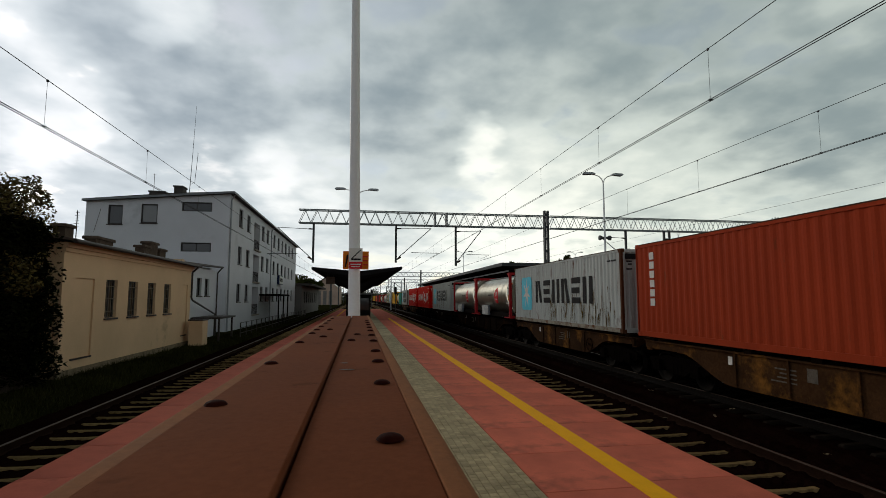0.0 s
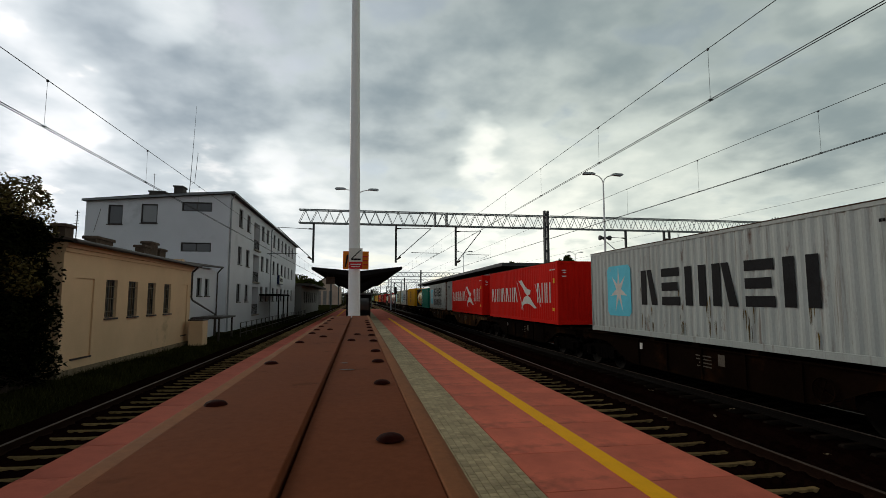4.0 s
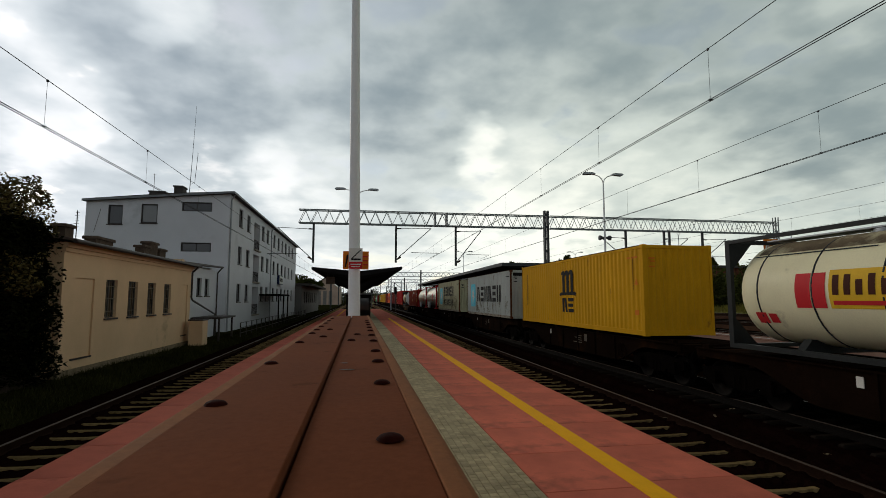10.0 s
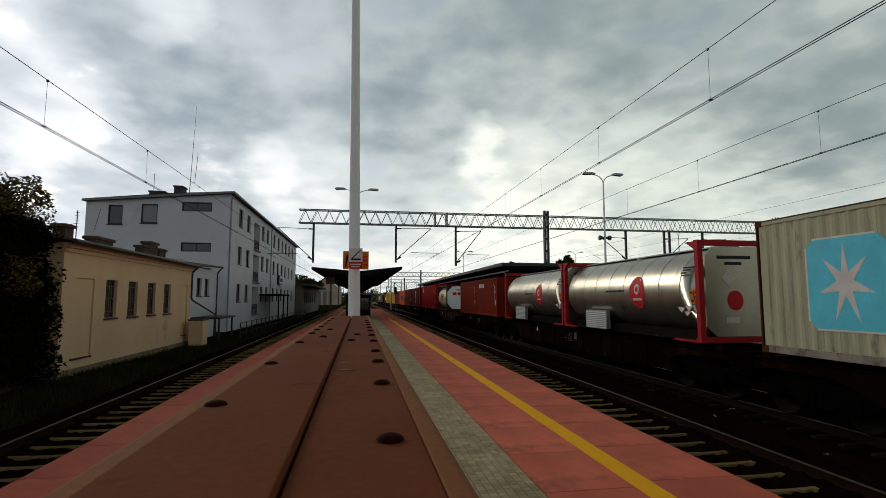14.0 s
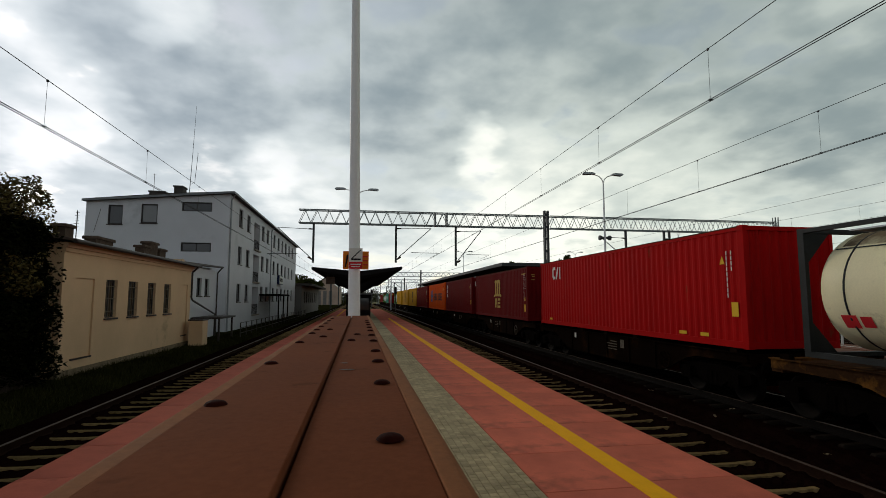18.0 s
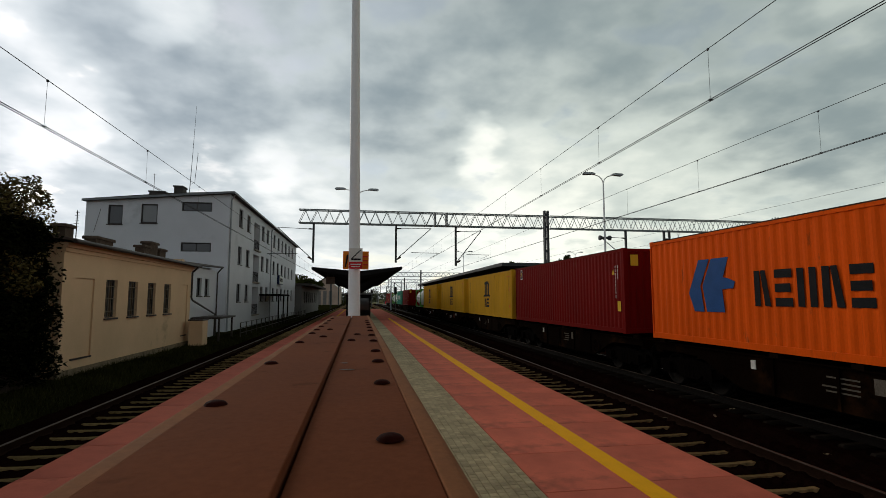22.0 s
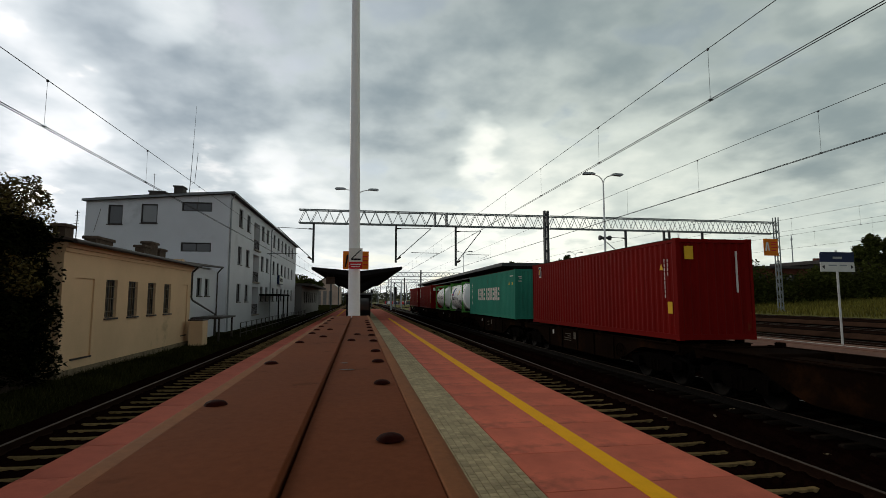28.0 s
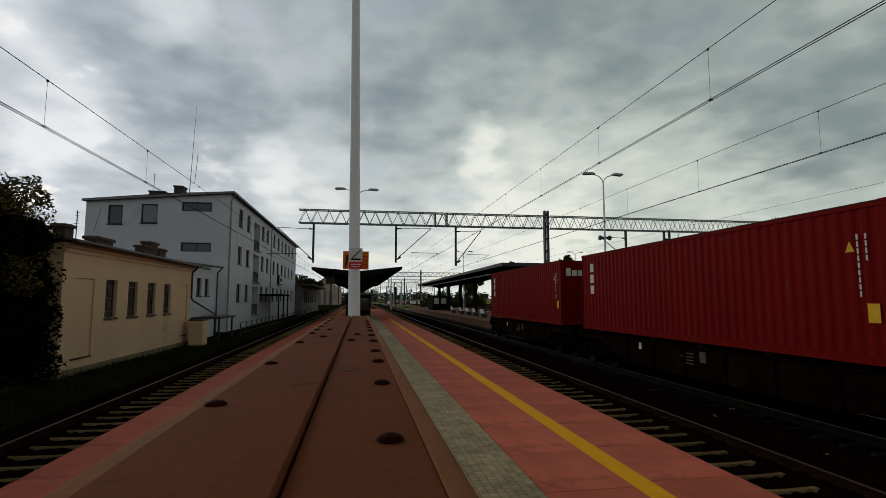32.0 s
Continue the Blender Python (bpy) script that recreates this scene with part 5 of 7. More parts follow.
def build_plants():
    rnd = random.Random(11)
    # overgrown hedge and tree beside the cream building
    blobs = [((-9.9 + rnd.uniform(-0.5, 0.5), 11.2 + 0.62 * i, 0.9 + 1.15 * k), (0.95, 0.95, 1.05)) for i in range(11) for k in range(4)]
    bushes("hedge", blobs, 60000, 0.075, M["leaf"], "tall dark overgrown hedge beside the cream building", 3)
    core = Build()
    for i in range(11):
        core.tube((-10.0, 11.2 + 0.62 * i, -0.2), (-10.0 + 0.2 * math.sin(i), 11.2 + 0.62 * i, 3.9), 0.45, 0.25, n=7)
    tagged(part("hedge_stems", core, M["bark"]), "dense dark stems inside the hedge", "bushes", kind="stuff")
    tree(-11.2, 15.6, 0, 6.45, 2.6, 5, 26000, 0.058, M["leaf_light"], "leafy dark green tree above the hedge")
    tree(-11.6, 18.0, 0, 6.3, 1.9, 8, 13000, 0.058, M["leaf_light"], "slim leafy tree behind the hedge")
    # scrub and woods on the bank across the sidings
    blobs = []
    for i in range(120):
        x = 44 + 1.0 * i
        y = 61 - 0.12 * i + rnd.uniform(-2.2, 2.2)
        k = 0.8 if 54 < x < 58 else 1.16 if x < 54 else 1.05
        blobs.append(((x, y, terrain(x, y) + 1.7 * k), (2.4, 2.2, (3.5 + rnd.uniform(-0.9, 0.9)) * k)))
    bushes("scrub", blobs, 150000, 0.20, M["leaf_far"], "dark green scrub along the grassy bank", 21)
    for i, (x, y, h, s) in enumerate(((46.0, 75, 6.4, 2.6), (49.7, 77, 7.2, 3.0), (70.5, 60, 9.2, 2.9), (74.5, 61, 8.9, 3.1), (42, 110, 9, 3.5), (46, 112, 10, 4), (39, 118, 8, 3.5), (90, 118, 11.0, 1.9), (96.8, 118, 11.7, 2.2), (34, 150, 9, 4), (33.7, 110, 10.9, 2.6), (44.5, 105, 11.0, 2.2), (-17, 136, 9.5, 4), (-13, 142, 8.5, 3.5), (27, 128, 9, 4))):
        tree(x, y, terrain(x, y), h, s, 40 + i, 1500 if i == 0 else 5200, 0.22, M["leaf_far"], "distant airy birch above the shed roof" if i == 0 else "distant dark pointed conifer above the roofs" if i in (1, 7, 8) else "distant dark green tree", taper=0.5 if i in (1, 7, 8) else 0.0)
    blobs = [((-40 + 5 * i, 520 + rnd.uniform(-20, 20), 5.0), (6, 4, rnd.uniform(4.5, 9.5))) for i in range(90)]
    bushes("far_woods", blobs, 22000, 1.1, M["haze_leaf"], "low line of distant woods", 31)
    blobs = [((18 + 2.2 * i, 130 + rnd.uniform(-6, 10), 1.6), (2.5, 2.5, rnd.uniform(1.3, 2.4))) for i in range(14)]
    bushes("scrub", blobs, 6000, 0.35, M["leaf_far"], "green scrub beyond the platform end", 33)
    # grass verge by the side track and on the bank
    def tufts(x0, x1, y0, y1, n, h):
        b = Build()
        for _ in range(n):
            x, y = rnd.uniform(x0, x1), rnd.uniform(y0, y1)
            z = terrain(x, y)
            a = rnd.uniform(0, 6.3)
            hh = h * rnd.uniform(0.5, 1.5)
            dx, dy = math.cos(a) * 0.1 * h, math.sin(a) * 0.1 * h
            k = len(b.v)
            b.v += [(x - dx, y - dy, z - 0.02), (x + dx, y + dy, z - 0.02), (x + rnd.uniform(-0.1, 0.1), y + rnd.uniform(-0.1, 0.1), z + hh)]
            b.f.append((k, k + 1, k + 2))
        return b
    ob = new("tall_grass", plain_mesh(tufts(40.5, 125, 18, 60, 60000, 0.42), "tall_grass", M["blade"]))
    tagged(ob, "long yellow-green grass on the bank across the sidings", "grass", kind="stuff")
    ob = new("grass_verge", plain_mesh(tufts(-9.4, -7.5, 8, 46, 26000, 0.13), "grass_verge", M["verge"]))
    tagged(ob, "uneven green grass verge beside the side track", "grass", kind="stuff")


def build_right_side():
    w = thing("goods_shed", "low old brick goods shed with a dark roof", "building", at=(62, 76, terrain(62, 76) - 0.3))
    part("wall", wall_y(0, 0.4, -5, 42, 0, 5.75, [(-3 + 6 * i, 6 * i, 3.0, 4.7) for i in range(7)]), M["brick"], w)
    part("wall", wall_x(-5, -4.6, 0.402, 14, 0, 5.75, []), M["brick"], w)
    for i in range(7):
        window_y(w, 0, -3 + 6 * i, 6 * i, 3.0, 4.7, M["window_dark"], M["pane"], 3)
    part("roof", Build().prism([(-0.8, 5.75), (-0.8, 6.15), (14.5, 6.6), (14.5, 5.76)], 0, -5.8, 42.5), M["roof"], w)
    part("chimney", Build().box(20, 4, 5.5, 20.8, 4.8, 8.0), M["brick"], w)
    g = thing("goods_shed", "long dark boarded shed with a flat dark roof", "building", at=(93, 70, terrain(93, 70) - 0.3))
    part("wall", wall_y(0, 0.4, -14, 40, 0, 6.2, []), M["roof"], g)
    part("wall", wall_x(-14, -13.6, 0.402, 16, 0, 6.2, []), M["roof"], g)
    part("roof", Build().box(-14.8, -0.8, 6.202, 40.5, 16.5, 6.8), M["roof"], g)
    for i, (x, y) in enumerate([(9.01, 11.4), (8.07, 10.77), (8.49, 14.05), (8.01, 7.87), (9.17, 20.69), (6.88, 10.8)]):
        p = thing("paper_scrap", "small pale scrap of paper on the dark ballast", "litter", "scraps between the tracks", at=(x, y, -0.02))
        p.rotation_euler = (0, 0, 1.1 * i)
        part("sheet", Build().prism([(-0.07, 0.05), (-0.02, 0.065), (0.03, 0.05), (0.08, 0.07), (0.08, 0.076), (0.03, 0.056), (-0.02, 0.071), (-0.07, 0.056)], 1, -0.025, 0.02), M["grime"], p)
    m = thing("radio_mast", "distant slim lattice radio mast", "mast", at=(106, 110, 3))
    part("shaft", lattice(Build(), 0, 1, 0, 0, 0.4, 0.4, 1.0, 0.02).tube((0, 0, 0), (0, 0, 15.5), 0.18, 0.12, n=6), M["galv"], m)
    part("antennas", Build().box(-0.22, -0.1, 14.2, 0.22, 0.1, 14.7).box(-0.2, -0.1, 12.6, 0.2, 0.1, 12.9), M["galv"], m)
    for x, y in ((41, 60), (40, 90)):
        double_lamp(x, y, terrain(x, y) - 0.1, 11.5, 1.5)
    # far end of the station: masts, signals, parked cars
    for i, (x, y, h) in enumerate(((12.3, 150, 8.5), (20.5, 170, 9), (3.3, 190, 9), (14, 230, 9), (26, 215, 10), (7.9, 128, 9.5), (11.8, 176, 8), (22, 240, 11), (30, 300, 9), (16.5, 205, 7.5), (4.2, 240, 9), (24, 140, 9), (12.5, 330, 10), (-3.2, 180, 9), (-8.6, 240, 9), (9, 260, 8), (34, 260, 10), (6.4, 300, 9), (18, 310, 9), (40, 180, 11))):
        m = thing("line_mast", "slim steel line mast beside the tracks", "mast", "line masts", at=(x, y, -0.25))
        part("shaft", Build().tube((0, 0, 0), (0, 0, h), 0.16, 0.10, n=8), M["galv"], m)
        part("bracket", Build().tube((0, 0, h - 1), (-2.4, 0, h - 0.6), 0.05, n=6).tube((0, 0, h - 2.4), (-2.4, 0, h - 0.6), 0.05, n=6), M["dark_steel"], m)
    for x, y in ((8.3, 118), (3.6, 150), (13, 205)):
        s = thing("signal", "dark railway signal with a black head on a post", "signal", at=(x, y, -0.25))
        part("post", Build().tube((0, 0, 0), (0, 0, 4.2), 0.09, n=8), M["dark_steel"], s)
        part("head", Build().box(-0.28, -0.12, 4.0, 0.28, 0.12, 5.7), M["black"], s)
        part("hood", Build().tube((0, -0.12, 5.3), (0, -0.3, 5.3), 0.12, n=10).tube((0, -0.12, 4.6), (0, -0.3, 4.6), 0.12, n=10), M["black"], s)
    rnd = random.Random(9)
    paints = [M["pole"], M["navy"], M["sign_red"], M["dark_steel"], M["white"]]
    for i in range(44):
        x, y = 14 + 2.9 * (i % 11), 240 + 11 * (i // 11)
        c = thing("parked_car", "parked car in a distant car park", "car", "parked cars", at=(x, y, 0.1))
        body = cached(("body",), lambda: Build().prism([(-2.1, 0.3), (2.1, 0.3), (2.15, 0.75), (1.3, 0.9), (0.7, 1.42), (-1.0, 1.45), (-1.7, 0.95), (-2.15, 0.85)], 0, -0.85, 0.85), M["pole"])
        part("body", body, paints[i % 5], c)
        part("windscreen", cached(("windscreen",), lambda: Build().prism([(-0.95, 0.95), (1.15, 0.95), (0.66, 1.38), (-0.9, 1.4)], 0, -0.87, 0.87), M["pane"]), M["pane"], c)
        for sx in (-0.75, 0.75):
            for sy in (-1.3, 1.3):
                part("wheel", cached(("wheel_car",), lambda: Build().tube((-0.1, 0, 0), (0.1, 0, 0), 0.31, n=10), M["black"]), M["black"], c, at=(sx, sy, 0.31))
    car_park = Build().box(11, 234, -0.1, 48, 282, 0.1)
    tagged(part("car_park", car_park, M["concrete"]), "paved car park beyond the tracks", "pavement", kind="structure")


# ---- the container train ----
FLOOR = 1.54
SIDE = -1.219


def travel(t):
    """How far the train still stands from its place at 16 s, at t seconds."""
    u = t - 16.0
    return -(12.2434 * u + 0.05692 * u * u + 0.000350 * u ** 3)


MOVERS = []


def moves(ob, s, x=TRACK_TRAIN, z=FLOOR):
    s -= 0.16
    MOVERS.append((ob, s, x, z))
    ob.location = (x, s + travel(0.0), z)
    return ob


def folds(length, pitch, depth, start):
    """Trapezoid folds of sheet steel: pairs (along, inset)."""
    n = max(1, round((length - 2 * start) / pitch))
    p = (length - 2 * start) / n
    pts = [(start * 0.4, 0.0)]
    for i in range(n):
        a = start + i * p
        pts += [(a, 0.0), (a + p * 0.25, depth), (a + p * 0.5, depth), (a + p * 0.75, 0.0)]
    pts.append((length - start * 0.4, 0.0))
    return pts


def side_wall(L, H, sign):
    pts = folds(L, 0.278, 0.021, 0.2)
    out = [(sign * (1.206 - d), y) for y, d in pts] + [(sign * 1.15, pts[-1][0]), (sign * 1.15, pts[0][0])]
    return Build().prism(out, 2, 0.14, H - 0.09)


def end_wall(L, H):
    pts = folds(2.43, 0.25, 0.045, 0.16)
    out = [(x - 1.215, 0.02 + d) for x, d in pts] + [(pts[-1][0] - 1.215, 0.09), (pts[0][0] - 1.215, 0.09)]
    return Build().prism(out, 2, 0.14, H - 0.09)


def roof_sheet(L, H):
    pts = folds(L, 0.21, 0.02, 0.3)
    return Build().prism([(y, H - 0.012 - d) for y, d in pts] + [(pts[-1][0], H - 0.06), (pts[0][0], H - 0.06)], 0, -1.16, 1.16)


def long_rail(L, h):
    return Build().chamfer(-0.0345, 0.08, 0.0, 0.0345, L - 0.08, h, 0.004)


def cross_rail(h):
    return Build().chamfer(-1.15, 0.0, 0.0, 1.15, 0.07, h, 0.004)


def corner_post(H):
    return Build().prism([(-0.046, -0.002), (0.046, -0.002), (0.046, 0.03), (-0.01, 0.03), (-0.01, 0.10), (-0.046, 0.10)], 2, 0.11, H - 0.11)


def casting():
    b = Build().box(-0.078, -0.006, -0.012, 0.078, 0.172, 0.118)
    return b


def door_leaf(H):
    b = Build().box(0, 0, 0.16, 1.11, 0.04, H - 0.12)
    for z in (0.2, 0.8, 1.4, 2.0):
        b.box(0.08, 0.04, z, 1.03, 0.052, min(z + 0.45, H - 0.2))
    return b


def lock_bar(H):
    return Build().tube((0, 0, 0.1), (0, 0, H - 0.1), 0.02, n=6)


def blocks(words, u0, u1, z0, z1, L, x=SIDE, gap=0.22, stroke=0.0):
    """Plain shapes in place of lettering, from u0 to u1 counted from the far end: solid bars, or with a stroke pairs of bars and blocks."""
    out = []
    n = sum(words) + 0.7 * (len(words) - 1)
    w = (u1 - u0) / n
    u = u0
    xa, xb = x + 0.004, x + 0.008
    for k, word in enumerate(words):
        for i in range(word):
            cell = w * (1 - gap)
            a, c = L - u - cell, L - u
            if stroke:
                # by turns a pair of bars, a leaning bar beside an upright one, and a stack of three
                q = cell * stroke
                h = (z1 - z0) * 0.23
                if i % 3 == 0 or (stroke < 0.25 and i % 3 == 1 and i % 2 == 0):
                    out.append(Build().box(xb, c - q, z0, xa, c, z1))
                    out.append(Build().prism([(a, z0), (a + q, z0), (c - q * 1.15, z1), (c - q * 2.0, z1)], 0, xa, xb))
                elif i % 3 == 1 and stroke >= 0.25:
                    out.append(Build().box(xb, a, z0, xa, c, z0 + h))
                    out.append(Build().box(xb, a + cell * 0.10, (z0 + z1 - h) / 2, xa, c, (z0 + z1 + h) / 2))
                    out.append(Build().box(xb, a, z1 - h, xa, c, z1))
                else:
                    out.append(Build().box(xb, a, z0, xa, a + q, z1))
                    out.append(Build().box(xb, c - q, z0, xa, c, z1))
            else:
                out.append(Build().box(xb, a, z0, xa, c, z1))
            u += w
        u += 0.7 * w
    if stroke:
        return out
    b = Build()
    for q in out:
        b.add(q.v, q.f)
    return b


def letters(t, name, b, mat, label):
    """Each shape as a part of its own; a Build of boxes is taken apart."""
    if isinstance(b, list):
        for q in b:
            part(name, q, mat, t, label)
        return
    for i in range(0, len(b.v), 8):
        q = Build()
        q.v, q.f, q.smooth = b.v[i:i + 8], [(0, 2, 3, 1), (4, 5, 7, 6), (0, 1, 5, 4), (2, 6, 7, 3), (0, 4, 6, 2), (1, 3, 7, 5)], [False] * 6
        part(name, q, mat, t, label)


def flat(u0, u1, z0, z1, L, x=SIDE, lift=0.0):
    return Build().box(x + 0.0085, L - u1, z0, x + 0.004 - lift, L - u0, z1)


def shape(pts, L, x=SIDE, lift=0.004):
    return Build().prism([(L - u, z) for u, z in pts], 0, x + 0.0085 - lift, x + 0.004 - lift)


def star(u, z, r, L):
    pts = []
    for i in range(14):
        a = math.pi / 2 + i * math.pi / 7
        k = r if i % 2 == 0 else r * 0.29
        pts.append((u - math.cos(a) * k * 0.72, z + math.sin(a) * k))
    return shape(pts, L, lift=0.005)


PAINTS = dict(
    triton=paint("red_brown_container_paint", (0.30, 0.040, 0.014), 0.30),
    grey=paint("pale_grey_container_paint", (0.40, 0.425, 0.395), 0.38, runs=0.42),
    sage=paint("sage_grey_container_paint", (0.40, 0.385, 0.255), 0.40, runs=0.42),
    rusty_grey=paint("rusty_grey_container_paint", (0.42, 0.445, 0.42), 0.45, runs=0.42),
    red=paint("bright_red_container_paint", (0.60, 0.013, 0.007), 0.30),
    green=paint("sea_green_container_paint", (0.022, 0.20, 0.135), 0.36, runs=0.29),
    teal=paint("teal_green_container_paint", (0.035, 0.22, 0.15), 0.30),
    yellow=paint("yellow_container_paint", (0.58, 0.295, 0.012), 0.30),
    lemon=paint("lemon_yellow_container_paint", (0.60, 0.315, 0.020), 0.30),
    maroon=paint("maroon_container_paint", (0.12, 0.0066, 0.0070), 0.30),
    wine=paint("wine_red_container_paint", (0.155, 0.0055, 0.0042), 0.30),
    russet=paint("faded_russet_container_paint", (0.19, 0.019, 0.008), 0.38),
    crimson=paint("crimson_container_paint", (0.35, 0.0050, 0.0050), 0.30),
    orange=paint("orange_container_paint", (0.74, 0.092, 0.005), 0.30),
)


def container(label, s, L, H, colour, posts=None):
    t = thing("shipping_container", label, "container", "containers on the train")
    moves(t, s)
    c = PAINTS[colour]
    k = (L, H)
    part("side_wall", cached(("side_wall", *k), lambda: side_wall(L, H, -1), c), c, t)
    part("side_wall", cached(("side_wall", "b", *k), lambda: side_wall(L, H, 1), c), c, t)
    part("end_wall", cached(("end_wall", *k), lambda: end_wall(L, H), c), c, t)
    part("roof", cached(("roof", *k), lambda: roof_sheet(L, H), c), c, t)
    for sx in (-1, 1):
        part("bottom_rail", cached(("bottom_rail", L), lambda: long_rail(L, 0.155), c), M["rail_rust"] if posts else c, t, at=(sx * 1.1845, 0, 0))
        part("top_rail", cached(("top_rail", L), lambda: long_rail(L, 0.095), c), c, t, at=(sx * 1.1845, 0, H - 0.1))
        part("roof_edge", cached(("roof_edge", L), lambda: Build().box(-0.037, 0.17, 0.0, 0.037, L - 0.17, 0.028), M["roof_edge"]), M["roof_edge"], t, "grimy roof edge", at=(sx * 1.1845, 0, H - 0.022))
        for y in (0.0, L):
            pc = M[posts] if posts else c
            o = part("corner_post", cached(("corner_post", H), lambda: corner_post(H), c), pc, t, at=(sx * 1.176, y, 0))
            if y:
                o.rotation_euler = (0, 0, math.pi)
            for z in (0.0, H - 0.106):
                o = part("corner_casting", cached(("corner_casting",), casting, c), M["rust"] if posts else c, t, at=(sx * 1.149, y, z))
                if y:
                    o.rotation_euler = (0, 0, math.pi)
    for y in (0.0, L - 0.07):
        part("end_rail", cached(("end_rail", 0), lambda: cross_rail(0.155), c), c, t, at=(0, y, 0))
        part("end_rail", cached(("end_rail", 1), lambda: cross_rail(0.105), c), c, t, at=(0, y, H - 0.11))
    part("floor", cached(("floor", L), lambda: Build().box(-1.149, 0.071, 0.10, 1.149, L - 0.071, 0.14), c), c, t)
    for x in (-1.12, 0.01):
        leaf = part("door", cached(("door", H), lambda: door_leaf(H), c), c, t, at=(x, L - 0.06, 0))
        for bx in (0.27, 0.82):
            part("lock_bar", cached(("lock_bar", H), lambda: lock_bar(H), M["galv"]), M["galv"], leaf, at=(bx, 0.072, 0))
    return t


def marks(name, b, mat, t, label):
    """Tiny code lines, joined."""
    return tagged(part(name, b, mat, t, label), kind="stuff")


def small_marks(t, L, H, mat, seed):
    """Small unreadable code lines and a sticker near the front post."""
    b = blocks([4, 6], L - 1.0, L - 0.32, H - 0.40, H - 0.34, L)
    marks("code_line", b, mat, t, "small unreadable code line")
    e = Build()
    for i, z in enumerate((H - 0.45, H - 0.55, H - 0.72)):
        e.box(-1.0 + 0.06 * (i % 2), -0.004, z, -0.80, 0.024, z + 0.045)
    marks("code_line", e, mat, t, "small unreadable code line on the end")


L40, HC, H20, L20 = 12.192, 2.896, 2.591, 6.058


def rust_runs(t, seed, n, ua, ub, L):
    """Narrow ragged runs of rust down the lower half of a side."""
    r = random.Random(seed)
    b = Build()
    for i in range(n):
        u = ua + (ub - ua) * r.random() ** 0.8
        for j in range(r.randint(2, 7)):
            uu = u + r.gauss(0, 0.10)
            w, h = r.uniform(0.005, 0.021), r.uniform(0.12, 0.85)
            z = r.uniform(0.30, 0.95) if r.random() < 0.75 else r.uniform(0.9, 1.5)
            z0 = max(0.16, z - h * 0.5)
            pts = [(uu - w, z + 0.10), (uu - 0.2 * w, z + 0.15), (uu + w, z + 0.07), (uu + 0.8 * w, z - 0.1 * h), (uu + 0.35 * w, z0 + 0.3 * (z - z0)), (uu, z0), (uu - 0.35 * w, z0 + 0.2 * (z - z0)), (uu - 0.5 * w, z - 0.05 * h)]
            q = shape(pts, L, lift=-0.003)
            b.add(q.v, q.f)
    marks("rust_run", b, M["rust_run"], t, "brown runs of rust")


def emblem_box(name, s, colour, label, lines, posts="rust"):
    t = container(label, s, L40, HC, colour, posts)
    u0, u1, z0, z1, c = 1.28, 2.88, 0.58, 2.32, 0.14
    emb = part("emblem", shape([(u0 + c, z0), (u1 - c, z0), (u1, z0 + c), (u1, z1 - c), (u1 - c, z1), (u0 + c, z1), (u0, z1 - c), (u0, z0 + c)], L40, lift=0.0), M["ice"], t, "pale blue square emblem with cut corners")
    part("star", star(2.08, 1.45, 0.80, L40), M["letter_white"], emb, "white star")
    if lines == 2:
        k = 0.035
        for ra, rc, lo, hi in ((u0 + c, u1 - c, z0 - k, z0), (u0 + c, u1 - c, z1, z1 + k), (u0 - k, u0, z0 + c, z1 - c), (u1, u1 + k, z0 + c, z1 - c)):
            part("emblem_rim", flat(ra, rc, lo, hi, L40), M["letter_white"], emb, "thin pale rim")
    if lines == 1:
        letters(t, "lettering", blocks([6], 3.52, 10.2, 0.98, 2.06, L40, stroke=0.34), M["letter_black"], "faded black lettering shown as a plain shape")
    else:
        letters(t, "lettering", blocks([6], 3.9, 9.45, 1.45, 2.4, L40, stroke=0.36), M["letter_black"], "black lettering shown as a plain shape")
        letters(t, "lettering", blocks([7], 3.9, 9.55, 0.50, 1.13, L40, gap=0.3, stroke=0.33), M["letter_black"], "black lettering shown as a plain shape")
    small_marks(t, L40, HC, M["letter_black"], 1)
    if colour == "rusty_grey":
        rust_runs(t, 31 + lines, 32 if lines == 1 else 10, 4.5, 11.6, L40)
    else:
        rust_runs(t, 40 + lines, 7 if posts is None else 22, 2.5, 11.6, L40)
    if lines == 1:
        part("end_lettering", Build().box(-1.05, -0.006, HC - 0.35, 0.9, 0.02, HC - 0.16), M["letter_black"], t)
    return t


